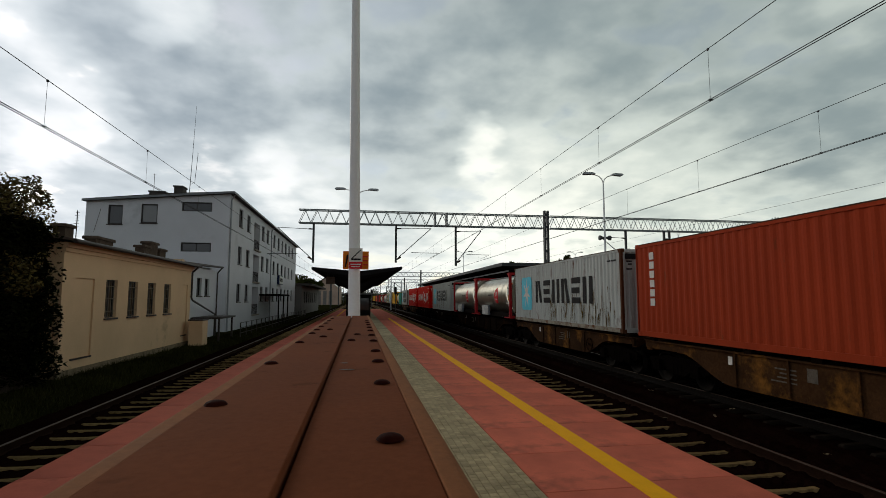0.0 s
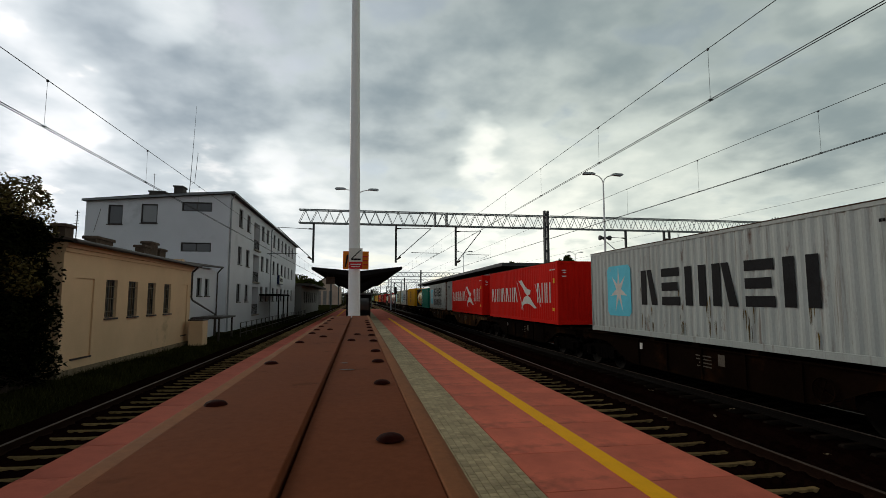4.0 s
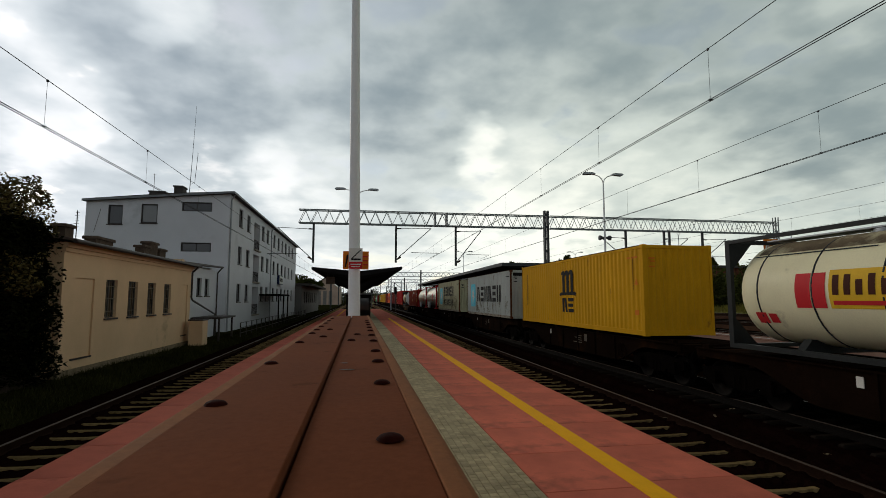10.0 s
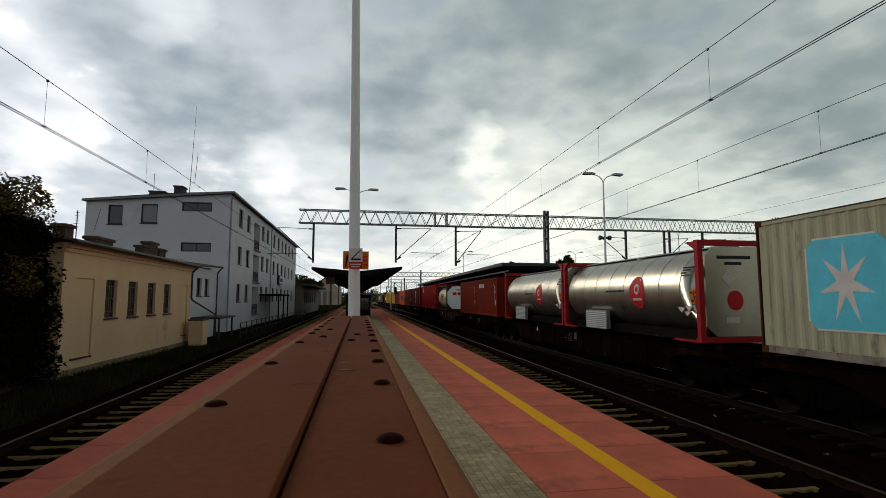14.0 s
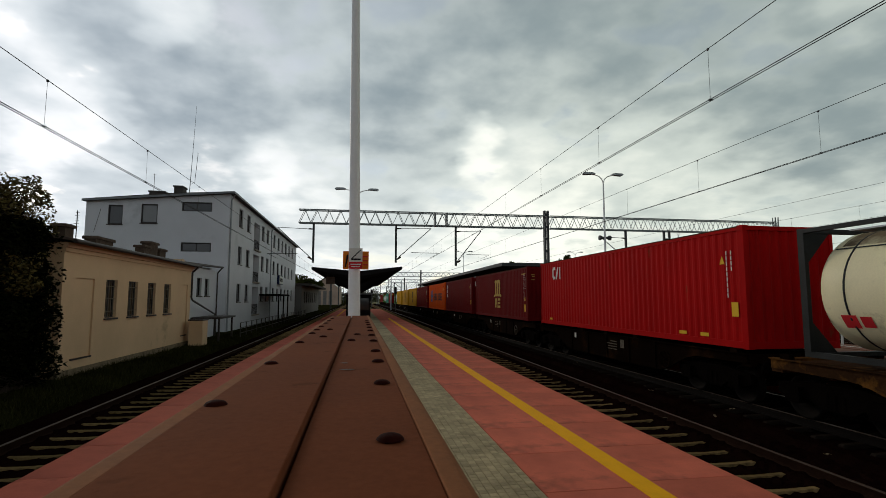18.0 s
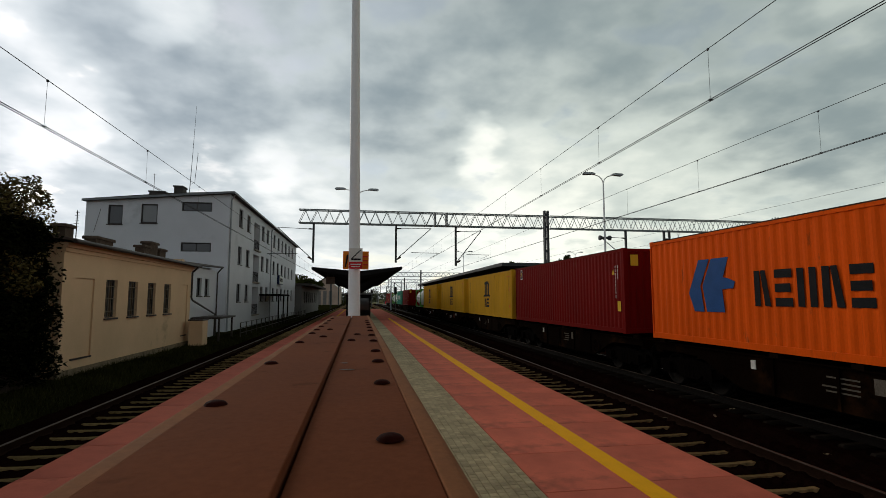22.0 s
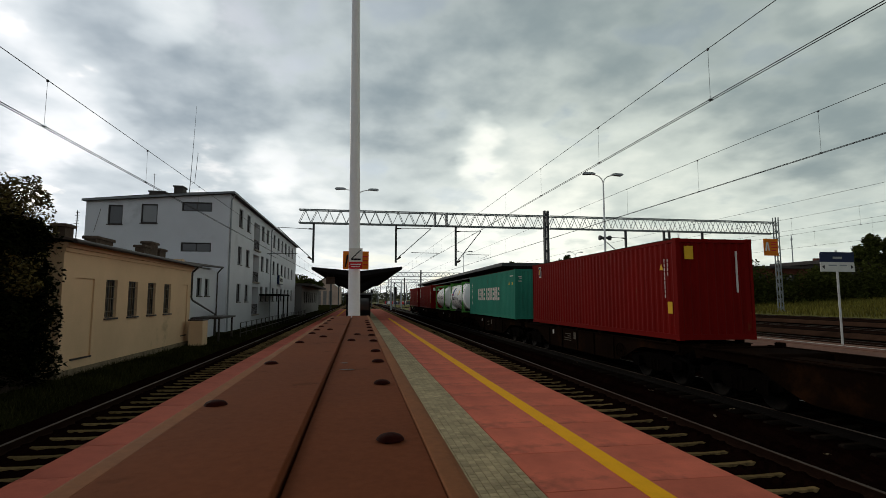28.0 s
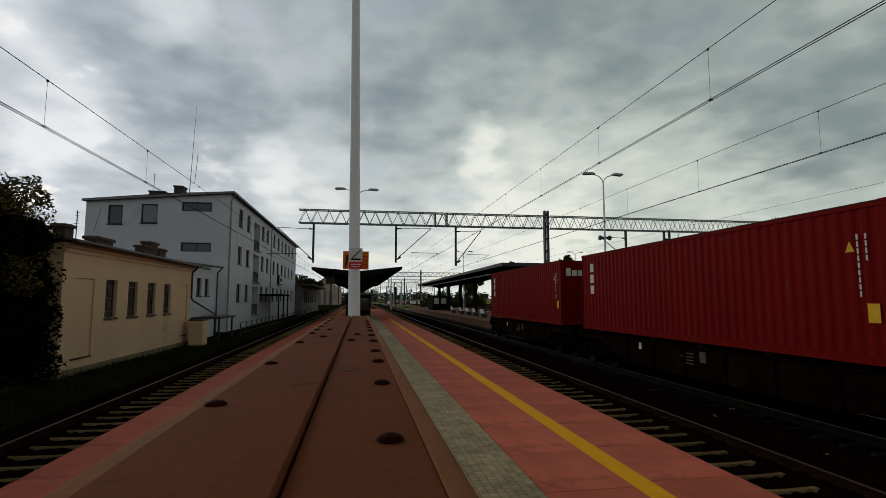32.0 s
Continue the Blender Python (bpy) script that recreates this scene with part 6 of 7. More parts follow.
def flag_box(s):
    t = container("bright red steel shipping container with white lettering and a flag shape", s, L40, HC, "red")
    letters(t, "lettering", blocks([7], 0.55, 6.35, 0.98, 1.82, L40, gap=0.2, stroke=0.24), M["letter_white"], "white lettering shown as a plain shape")
    letters(t, "lettering", blocks([3], 9.45, 11.4, 0.98, 1.95, L40, gap=0.2, stroke=0.24), M["letter_white"], "white lettering shown as a plain shape")
    part("flag", shape([(6.40, 2.17), (6.97, 2.19), (7.58, 1.83), (8.03, 1.68), (8.46, 1.63), (8.36, 1.42), (7.91, 1.34), (7.51, 1.50), (7.19, 1.75), (6.75, 1.97)], L40), M["letter_white"], t, "white swallow shape")
    part("flag", shape([(6.87, 0.59), (6.99, 0.92), (7.40, 1.26), (7.96, 1.36), (8.39, 1.21), (8.83, 0.95), (9.33, 0.70), (9.06, 0.67), (8.49, 0.84), (7.98, 0.92), (7.42, 0.89), (7.07, 0.75)], L40), M["letter_white"], t, "white swallow shape")
    part("flag_edge", shape([(6.07, 2.16), (6.12, 2.16), (7.20, 0.55), (7.13, 0.55)], L40), M["letter_white"], t, "thin white flag edge")
    part("flag_edge", shape([(9.13, 1.92), (9.18, 1.92), (9.93, 0.80), (9.87, 0.80)], L40), M["letter_white"], t, "thin white flag edge")
    small_marks(t, L40, HC, M["letter_white"], 2)
    part("sticker", flat(11.5, 11.75, 0.6, 0.75, L40), M["sticker_yellow"], t)
    part("sticker", flat(11.62, 11.8, 1.9, 2.12, L40), M["sticker_yellow"], t)
    return t


def msc_box(s, colour, letter, label):
    t = container(label, s, L40, HC, colour)
    for i in range(3):
        u = 5.62 + 0.44 * i
        part("emblem", shape([(u, 1.45), (u, 2.24), (u + 0.08, 2.30), (u + 0.22, 2.30), (u + 0.27, 2.22), (u + 0.27, 1.45)], L40), M[letter], t, "bar of a three-arch emblem")
    part("emblem", shape([(5.5, 2.22), (5.54, 2.33), (5.72, 2.40), (5.88, 2.37), (5.86, 2.22)], L40, lift=0.006), M[letter], t, "top of a three-arch emblem")
    for i in range(2):
        u = 5.84 + 0.44 * i
        part("emblem", shape([(u, 2.14), (u + 0.02, 2.26), (u + 0.12, 2.37), (u + 0.24, 2.41), (u + 0.38, 2.39), (u + 0.47, 2.30), (u + 0.49, 2.14), (u + 0.30, 2.22), (u + 0.18, 2.22)], L40, lift=0.006 + 0.002 * i), M[letter], t, "arch of a three-arch emblem")
    part("emblem", shape([(5.28, 1.36), (5.36, 1.29), (5.5, 1.335), (6.8, 1.335), (6.95, 1.29), (7.06, 1.39), (6.95, 1.47), (5.45, 1.45)], L40, lift=0.006), M[letter], t, "foot of a three-arch emblem")
    letters(t, "lettering", blocks([2], 5.58, 6.85, 0.60, 1.20, L40, gap=0.12, stroke=0.36), M[letter], "lettering shown as a plain shape")
    gold = letter == "letter_gold"
    col, faint = Build(), Build()
    for i in range(13):
        if gold:
            col.add(*(lambda q: (q.v, q.f))(flat(L40 - 0.62, L40 - 0.575, 2.42 - 0.115 * i, 2.49 - 0.115 * i, L40)))
            if i < 7:
                col.add(*(lambda q: (q.v, q.f))(flat(L40 - 0.42, L40 - 0.375, 2.40 - 0.115 * i, 2.47 - 0.115 * i, L40)))
        else:
            col.add(*(lambda q: (q.v, q.f))(flat(0.80, 0.88, 2.36 - 0.125 * i, 2.43 - 0.125 * i, L40)))
            faint.add(*(lambda q: (q.v, q.f))(flat(L40 - 0.66, L40 - 0.62, 2.50 - 0.085 * i, 2.55 - 0.085 * i, L40)))
            if i < 8:
                col.add(*(lambda q: (q.v, q.f))(flat(1.02, 1.09, 1.80 - 0.125 * i, 1.86 - 0.125 * i, L40)))
    marks("side_column", col, M["letter_white" if gold else letter], t, "small vertical lettering shown as a plain shape")
    if not gold:
        marks("code_column", faint, M["sign_brown"], t, "small vertical code shown as a plain shape")
    z = 1.08 if gold else 1.62
    part("sticker", shape([(L40 - 0.55, z), (L40 - 0.33, z), (L40 - 0.44, z + 0.22)], L40), M["sticker_yellow"] if gold else M["orange"], t, "warning triangle")
    part("sticker", flat(L40 - 0.58, L40 - 0.34, 0.48 if gold else 0.64, 0.86 if gold else 0.80, L40), M["sticker_yellow"] if gold else M["orange"], t, "square warning sticker")
    small_marks(t, L40, HC, M["letter_gold"] if gold else M["orange"], 3)
    return t


def plain_box(label, s, colour, L=L40, style=None, H=HC):
    """A container with small vertical lettering (tex, cai, ...) as bars."""
    t = container(label, s, L, H, colour)
    v = Build()
    for i in range(9):
        v.add(*(lambda q: (q.v, q.f))(flat(L - 0.62, L - 0.585, H - 0.66 - 0.13 * i, H - 0.56 - 0.13 * i, L)))
    for i in range(4):
        v.add(*(lambda q: (q.v, q.f))(flat(L - 0.46, L - 0.425, H - 0.66 - 0.13 * i, H - 0.56 - 0.13 * i, L)))
    marks("code_column", v, M["letter_white"], t, "small vertical code shown as a plain shape")
    if style == "column3":
        b = Build()
        for i in range(3):
            b.add(*(lambda q: (q.v, q.f))(flat(0.72, 1.0, 2.2 - 0.42 * i, 2.52 - 0.42 * i, L)))
        letters(t, "lettering", b, M["letter_white"], "white vertical lettering shown as a plain shape")
        letters(t, "end_lettering", Build().box(-0.95, -0.006, 2.2, -0.72, 0.02, 2.55).box(-0.66, -0.006, 2.2, -0.43, 0.02, 2.45).box(-0.37, -0.006, 2.2, -0.14, 0.02, 2.45), M["letter_white"], "white end lettering shown as a plain shape")
    if style == "column6":
        b = Build()
        for i in range(6):
            b.add(*(lambda q: (q.v, q.f))(flat(0.75, 0.99, 2.38 - 0.285 * i, 2.60 - 0.285 * i, L)))
        letters(t, "lettering", b, M["letter_white"], "white vertical lettering shown as a plain shape")
    if style == "corner":
        part("emblem", shape([(1.55, 2.16), (1.55, 2.52), (1.64, 2.62), (1.86, 2.62), (1.90, 2.50), (1.68, 2.48), (1.68, 2.20), (1.88, 2.18), (1.86, 2.06), (1.64, 2.06)], L), M["letter_white"], t, "white block with cut corners")
        part("emblem", shape([(1.92, 2.06), (2.14, 2.6), (2.26, 2.6), (2.07, 2.06)], L), M["letter_white"], t, "white leaning bar")
        part("emblem", flat(2.36, 2.47, 2.06, 2.6, L), M["letter_white"], t, "white upright bar")
        for u in (1.1, L - 2.6, L - 1.7):
            part("sticker", flat(u, u + 0.32, 0.20, 0.29, L), M["sticker_yellow"], t, "low yellow sticker")
    if style == "badge":
        e = part("badge", flat(0.9, 1.2, 2.22, 2.75, L), M["letter_white"], t, "white-edged square badge")
        part("badge_face", flat(0.94, 1.16, 2.27, 2.70, L, lift=0.004), M["navy"], e)
        part("badge_mark", shape([(0.98, 2.36), (1.03, 2.36), (1.13, 2.62), (1.0, 2.62)], L, lift=0.009), M["sticker_yellow"], e)
        part("sticker", Build().box(-0.95, -0.004, 2.3, -0.68, 0.024, 2.68), M["sticker_yellow"], t, "yellow label on the end")
        part("vertical_mark", Build().box(0.68, -0.004, 1.35, 0.73, 0.024, 2.55), M["letter_white"], t, "thin white vertical mark")
    if style == "front":
        letters(t, "lettering", blocks([4], 1.0, 2.6, H - 0.62, H - 0.35, L), M["letter_white"], "white lettering shown as a plain shape")
    part("sticker", shape([(L - 0.84, 2.02), (L - 0.66, 2.02), (L - 0.75, 2.22)], L), M["sticker_yellow"], t, "yellow warning triangle")
    part("sticker", flat(L - 0.5, L - 0.28, 0.74, 1.08, L), M["sticker_yellow"], t, "yellow warning sticker")
    return t


def orange_box(s):
    t = container("orange steel shipping container with dark lettering and a blue emblem", s, L40, HC, "orange")
    part("emblem", shape([(2.25, 2.19), (2.66, 2.19), (2.28, 1.50), (2.40, 0.83), (2.02, 0.83), (1.80, 1.32)], L40), M["letter_blue"], t, "dark blue emblem")
    part("emblem", shape([(2.74, 2.19), (3.36, 2.19), (3.14, 1.70), (3.34, 1.66), (3.55, 1.58), (3.48, 1.42), (3.10, 1.40), (3.16, 0.83), (2.50, 0.83), (2.37, 1.50)], L40), M["letter_blue"], t, "dark blue emblem")
    letters(t, "lettering", blocks([5, 5], 4.15, 10.35, 1.0, 1.80, L40, stroke=0.36), M["letter_black"], "dark lettering shown as a plain shape")
    small_marks(t, L40, HC, M["letter_black"], 5)
    part("sticker", shape([(10.95, 2.12), (11.25, 2.12), (11.1, 2.38)], L40), M["sticker_yellow"], t, "yellow warning triangle")
    part("sticker", flat(11.6, 11.8, 2.1, 2.4, L40), M["sticker_yellow"], t)
    return t


def china_box(s):
    t = container("teal green steel shipping container with white lettering", s, L40, HC, "teal", None)
    letters(t, "lettering", blocks([5, 8], 2.9, 8.9, 1.08, 1.92, L40, gap=0.26, stroke=0.36), M["letter_white"], "white lettering shown as a plain shape")
    b = Build()
    for i in range(4):
        z = 2.06 - 0.46 * i
        for q in (flat(0.86, 0.91, z, z + 0.34, L40), flat(0.74, 0.858, z + 0.13, z + 0.20, L40), flat(0.912, 1.04, z + 0.13, z + 0.20, L40)):
            b.add(q.v, q.f)
    letters(t, "vertical_sign", b, M["letter_white"], "white vertical signs shown as a plain shape")
    small_marks(t, L40, HC, M["letter_white"], 6)
    part("sticker", shape([(10.9, 2.0), (11.15, 2.0), (11.02, 2.22)], L40), M["sticker_yellow"], t, "yellow warning triangle")
    part("sticker", flat(11.55, 11.75, 2.0, 2.15, L40), M["sticker_yellow"], t)
    return t


def dong_box(s):
    t = container("scuffed sea-green half-length container with a white lettered strip", s, L20, H20, "green")
    strip = part("strip", flat(0.62, 0.90, 0.42, 2.25, L20), M["letter_white"], t, "white vertical strip")
    b = Build()
    for i in range(8):
        b.add(*(lambda q: (q.v, q.f))(flat(0.68, 0.84, 0.5 + 0.21 * i, 0.64 + 0.21 * i, L20, lift=0.004)))
    letters(strip, "lettering", b, M["letter_black"], "dark letter shown as a plain shape")
    small_marks(t, L20, H20, M["letter_white"], 7)
    return t


# ---- tank containers ----
def tank_body(L, r, ends=0.45, y0=0.25):
    prof = [(y0, 0.02)]
    for i in range(1, 7):
        a = i * math.pi / 12
        prof.append((y0 + ends * (1 - math.cos(a)), r * math.sin(a)))
    rings = int((L - 2 * y0 - 2 * ends) / 0.4)
    for i in range(rings + 1):
        prof.append((y0 + ends + (L - 2 * y0 - 2 * ends) * i / rings, r))
    for i in range(5, -1, -1):
        a = i * math.pi / 12
        prof.append((L - y0 - ends * (1 - math.cos(a)), max(0.02, r * math.sin(a))))
    b = Build().lathe(prof, n=40)
    return b


def tank_band(r):
    return Build().lathe([(-0.02, r + 0.001), (-0.018, r + 0.008), (0.018, r + 0.008), (0.02, r + 0.001)], n=40)


def end_frame(y0, y1, H, w=0.13, octagon=0.62):
    b = Build()
    for s in (-1, 1):
        x0, x1 = sorted((s * 1.219, s * (1.219 - w)))
        b.box(x0, y0, 0, x1, y1, H)
    b.box(-1.219 + w, y0, H - w, 1.219 - w, y1, H).box(-1.219 + w, y0, 0, 1.219 - w, y1, w)
    if octagon:
        for sx in (-1, 1):
            for z0, z1 in ((w, w + octagon), (H - w, H - w - octagon)):
                p = [(sx * (1.219 - w), z1), (sx * (1.219 - w), z0), (sx * (1.219 - w - octagon * 0.88), z0)]
                b.prism(p, 1, y0 + 0.02, y1 - 0.02)
    return b


def tank(label, s, L, H, r, shell, frame_mat, logo, style="end", bands=4):
    t = thing("tank_container", label, "tank container", "tank containers on the train")
    moves(t, s)
    zc = H / 2 + 0.02
    body = part("tank_shell", cached(("tank_shell", L, r, style), lambda: tank_body(L, r, 0.34 if style != "beam" else 0.62, 0.13 if style != "beam" else 0.02), M[shell]), M[shell], t, at=(0, 0, zc))
    for i in range(bands):
        part("band", cached(("band", r), lambda: tank_band(r), M["galv"]), M["dark_frame"] if shell != "silver" else M["silver"], body, "narrow strap band", at=(0, 0.9 + (L - 1.8) * i / (bands - 1), 0))
    f = M[frame_mat]
    if style == "beam":
        ys = ((1.15, 1.30), (L - 1.30, L - 1.15))
    else:
        ys = ((0.0, 0.15), (L - 0.15, L))
    for i, (a, c) in enumerate(ys):
        part("end_frame", cached(("end_frame", a, c, H, style, frame_mat), lambda: end_frame(a, c, H, 0.15 if style == "red" else 0.09, {"red": 0.0, "beam": 0.26}.get(style, 0.62 if frame_mat == "dark_frame" else 0.36)), f), f, t)
    for sx in (-1, 1):
        x0, x1 = sorted((sx * 1.219, sx * 1.10))
        if style == "end":
            part("base_rail", Build().box(x0, ys[0][1], 0.0, x1, ys[1][0], 0.11), f, t)
        if style == "end":
            part("top_rail", Build().box(x0, ys[0][1], H - 0.09, x1, ys[1][0], H - 0.01), f, t)
        for y0, d in (((ys[0][0], -1), (ys[1][1], 1)) if style == "beam" else ((ys[0][1], 1), (ys[1][0], -1))):
            if style == "red":
                part("gusset", Build().prism([(y0, H - 0.25), (y0, H - 0.03), (y0 + d * 0.4, H - 0.03), (y0 + d * 0.2, H - 0.12)], 0, x0, x1), f, t)
                part("base_foot", Build().box(x0, min(y0, y0 + d * 1.05), 0.0, x1, max(y0, y0 + d * 1.05), 0.055), f, t, "red base rail stub")
                part("gusset", Build().prism([(y0, 0.056), (y0, 0.14), (y0 + d * 0.06, 0.09), (y0 + d * 0.12, 0.056)], 0, x0, x1), f, t)
            elif frame_mat != "dark_frame":
                part("brace", Build().tube((sx * 1.16, y0, 0.85), (sx * 1.16, y0 + d * 0.95, 0.08), 0.05, n=6), f, t)
    for y in (L * 0.28, L * 0.72):
        part("saddle", Build().prism([(-0.95, 0.02), (0.95, 0.02), (0.7, 0.3), (-0.7, 0.3)], 1, y - 0.1, y + 0.1), M["dark_frame"], t)
    if style == "red":
        # dark block added for the darkness beneath the shell
        part("underframe", Build().prism([(-0.95, 0.005), (0.95, 0.005), (0.85, 0.30), (-0.85, 0.30)], 1, 0.16, L - 0.16), M["under_tank"], t, "dark filler block added below the shell")
    wz = zc + r + 0.02 if style == "red" else H - 0.05
    part("walkway", Build().box(-0.28, ys[0][0] + 0.3, wz, 0.28, ys[1][1] - 0.3, wz + 0.03).tube((0, L / 2, wz - 0.23), (0, L / 2, wz - 0.01), 0.28, n=14), M["galv"], t, "roof walkway and hatch")
    if style == "beam":
        part("ladder", Build().box(0.62, -0.02, 0.2, 0.66, 0.02, H).box(0.98, -0.02, 0.2, 1.02, 0.02, H), M["galv"], t)

    def wrap(u0, u1, z0, z1, lift=0.006):
        """A patch on the round shell, u from the far end, z above the floor."""
        rr = r + lift
        a0, a1 = math.asin(max(-1, min(1, (z0 - zc) / r))), math.asin(max(-1, min(1, (z1 - zc) / r)))
        b = Build()
        n = 6
        for i in range(n + 1):
            a = a0 + (a1 - a0) * i / n
            for u in (u0, u1):
                b.v.append((-rr * math.cos(a), L - u, zc + rr * math.sin(a)))
        b.f = [(2 * i, 2 * i + 1, 2 * i + 3, 2 * i + 2) for i in range(n)]
        b.smooth = [True] * n
        return b

    if logo == "round":
        cu, cz = L * 0.64 + 0.12, H * 0.50

        def disc(ru, rz, du, dz, lift, rings=5, n=24):
            q = Build()
            for k in range(rings + 1):
                for i in range(n):
                    a = 2 * math.pi * i / n
                    w = math.asin((cz - zc) / r) + (dz + rz * k / rings * math.sin(a)) / r
                    q.v.append((-(r + lift) * math.cos(w), L - cu - du - ru * k / rings * math.cos(a), zc + (r + lift) * math.sin(w)))
            q.f = [(k * n + i, k * n + (i + 1) % n, (k + 1) * n + (i + 1) % n, (k + 1) * n + i) for k in range(rings) for i in range(n)]
            q.smooth = [True] * len(q.f)
            return plain_mesh(q, "emblem", M["sign_red"])

        e = part("emblem", disc(0.46, 0.53, 0, 0, 0.008), None, t, "round red emblem")
        part("emblem_mark", disc(0.15, 0.17, 0, 0.1, 0.012), M["letter_white"], e)
        part("emblem_mark", disc(0.08, 0.09, 0, 0.1, 0.016), M["sign_red"], e)
        part("emblem_mark", wrap(cu - 0.26, cu + 0.26, cz - 0.26, cz - 0.19, 0.013), M["letter_white"], e)
        part("thin_lettering", wrap(cu - 2.1, cu - 0.8, cz + 0.02, cz + 0.09), M["dark_frame"], t)
        for u, z in ((L - 0.98, 0.80), (L - 0.62, 0.84), (L - 0.80, 0.70)):
            part("hazard_label", Build().prism([(L - u - 0.15, z + 0.11), (L - u, z + 0.24), (L - u + 0.15, z + 0.11), (L - u, z - 0.02)], 0, -(r + 0.012) * math.cos(math.asin((z + 0.1 - zc) / r)), -(r - 0.04) * math.cos(math.asin((z + 0.1 - zc) / r))), M["letter_white"], t, "white diamond hazard label")
        for i in range(4):
            u, z = L - 0.46 + 0.20 * (i % 2), 1.02 + 0.22 * (i // 2)
            p = part("plate", wrap(u, u + 0.17, z, z + 0.18), M["orange"], t, "orange hazard number plate")
            part("plate_mark", wrap(u + 0.03, u + 0.14, z + 0.07, z + 0.12, 0.010), M["sign_brown"], p)
        part("orange_patch", wrap(L - 0.36, L - 0.12, 1.80, 2.12), M["orange"], t, "orange tape patch")
        for i, (a, c) in enumerate(((0.95, 0.42), (0.90, 0.55), (0.95, 0.70), (0.90, 0.48))):
            part("code_line", wrap(L - a, L - c, 2.02 - 0.075 * i, 2.065 - 0.075 * i), M["dark_frame"], t, "small dark unreadable code line")
        pl = part("end_panel", Build().prism([(-0.98, 0.42), (-0.72, 0.16), (0.72, 0.16), (0.98, 0.42), (0.98, H - 0.45), (0.72, H - 0.17), (-0.72, H - 0.17), (-0.98, H - 0.45)], 1, 0.05, 0.12), M["silver"], t, "flat steel end panel")
        part("end_code", Build().box(-0.62, 0.040, 2.24, 0.40, 0.048, 2.33), M["dark_frame"], pl, "dark unreadable code")
        part("end_code", Build().box(-0.40, 0.040, 2.08, 0.12, 0.048, 2.16), M["dark_frame"], pl, "dark unreadable code")
        part("hazard_label", Build().prism([(-0.52, 1.74), (-0.30, 1.50), (-0.08, 1.74), (-0.30, 1.98)], 1, 0.040, 0.048), M["letter_white"], pl, "white diamond hazard label")
        part("end_emblem", Build().prism([(-0.12 + 0.24 * math.cos(k * math.pi / 10), 1.12 + 0.27 * math.sin(k * math.pi / 10)) for k in range(20)], 1, 0.040, 0.048), M["sign_red"], pl, "round red emblem")
        part("hazard_plate", Build().box(-0.42, 0.040, 0.52, -0.02, 0.048, 0.68), M["letter_white"], pl)
        g = part("cabinet", Build().box(-1.2, L - 3.85, 0.06, -1.05, L - 2.15, 0.74), M["galv"], t, "pale ribbed cabinet")
        for i in range(9):
            part("rib", cached(("rib",), lambda: Build().chamfer(-1.215, 0, 0, -1.201, 1.6, 0.035, 0.006), M["white"]), M["white"], g, at=(0, L - 3.80, 0.09 + 0.070 * i))
    if logo == "panel":
        part("upper_cladding", wrap(0.6, L - 1.2, zc + 0.86, zc + 1.14, 0.004), M["grime"], t, "brown grime along the top of the shell")
        part("seam", wrap(0.5, L - 2.6, zc + 0.80, zc + 0.825, 0.009), M["dark_frame"], t)
        part("emblem", wrap(1.92, 2.28, 0.98, 1.68), M["sign_red"], t, "red emblem")
        part("emblem", wrap(2.33, 2.62, 0.98, 1.68), M["sign_red"], t, "red emblem")
        e = part("panel", wrap(2.70, 4.0, 0.98, 1.72), M["sticker_yellow"], t, "yellow panel")
        for i in range(5):
            part("lettering", wrap(2.78 + 0.235 * i, 2.91 + 0.235 * i, 1.24, 1.62 if i in (0, 1, 3) else 1.52, 0.011), M["sign_brown"], e, "dark letters shown as a plain shape")
        part("lettering", wrap(2.78, 3.92, 1.05, 1.13, 0.011), M["sign_red"], e)
        part("mark", wrap(0.72, 1.02, 0.62, 0.86), M["sign_red"], t, "red label")
        part("mark", wrap(1.08, 1.30, 0.64, 0.84), M["sign_red"], t, "red label")
        part("code_panel", wrap(L - 1.1, L - 0.6, 1.55, 1.75), M["white"], t, "white code panel")
        part("hazard_label", wrap(L - 1.0, L - 0.72, 0.98, 1.26), M["navy"], t)
        part("hazard_label", wrap(L - 1.3, L - 1.08, 1.0, 1.2), M["sticker_yellow"], t)
        for z in (2.0, 1.87):
            part("code_line", wrap(L - 1.1, L - 0.6, z, z + 0.05), M["letter_black"], t)
        part("end_plate", Build().prism([(-0.6, 0.14), (0.6, 0.14), (1.05, 0.7), (1.05, H - 0.7), (0.6, H - 0.14), (-0.6, H - 0.14), (-1.05, H - 0.7), (-1.05, 0.7)], 1, 0.05, 0.10), M["tank_white"], t, "pale octagonal end plate")
        part("end_label", Build().prism([(-0.55, 1.55), (-0.15, 1.55), (-0.15, 1.85), (-0.55, 1.85)], 1, 0.03, 0.048).prism([(-0.1, 1.7), (0.12, 1.92), (0.34, 1.7), (0.12, 1.48)], 1, 0.03, 0.048), M["sign_red"], t, "red hazard labels")
        for xa, za, xb, zb in ((-0.3, 2.1, 0.5, 2.16), (-0.1, 1.98, 0.3, 2.04), (0.3, 0.95, 0.6, 1.3)):
            part("end_code", Build().box(xa, 0.03, za, xb, 0.048, zb), M["galv"], t)
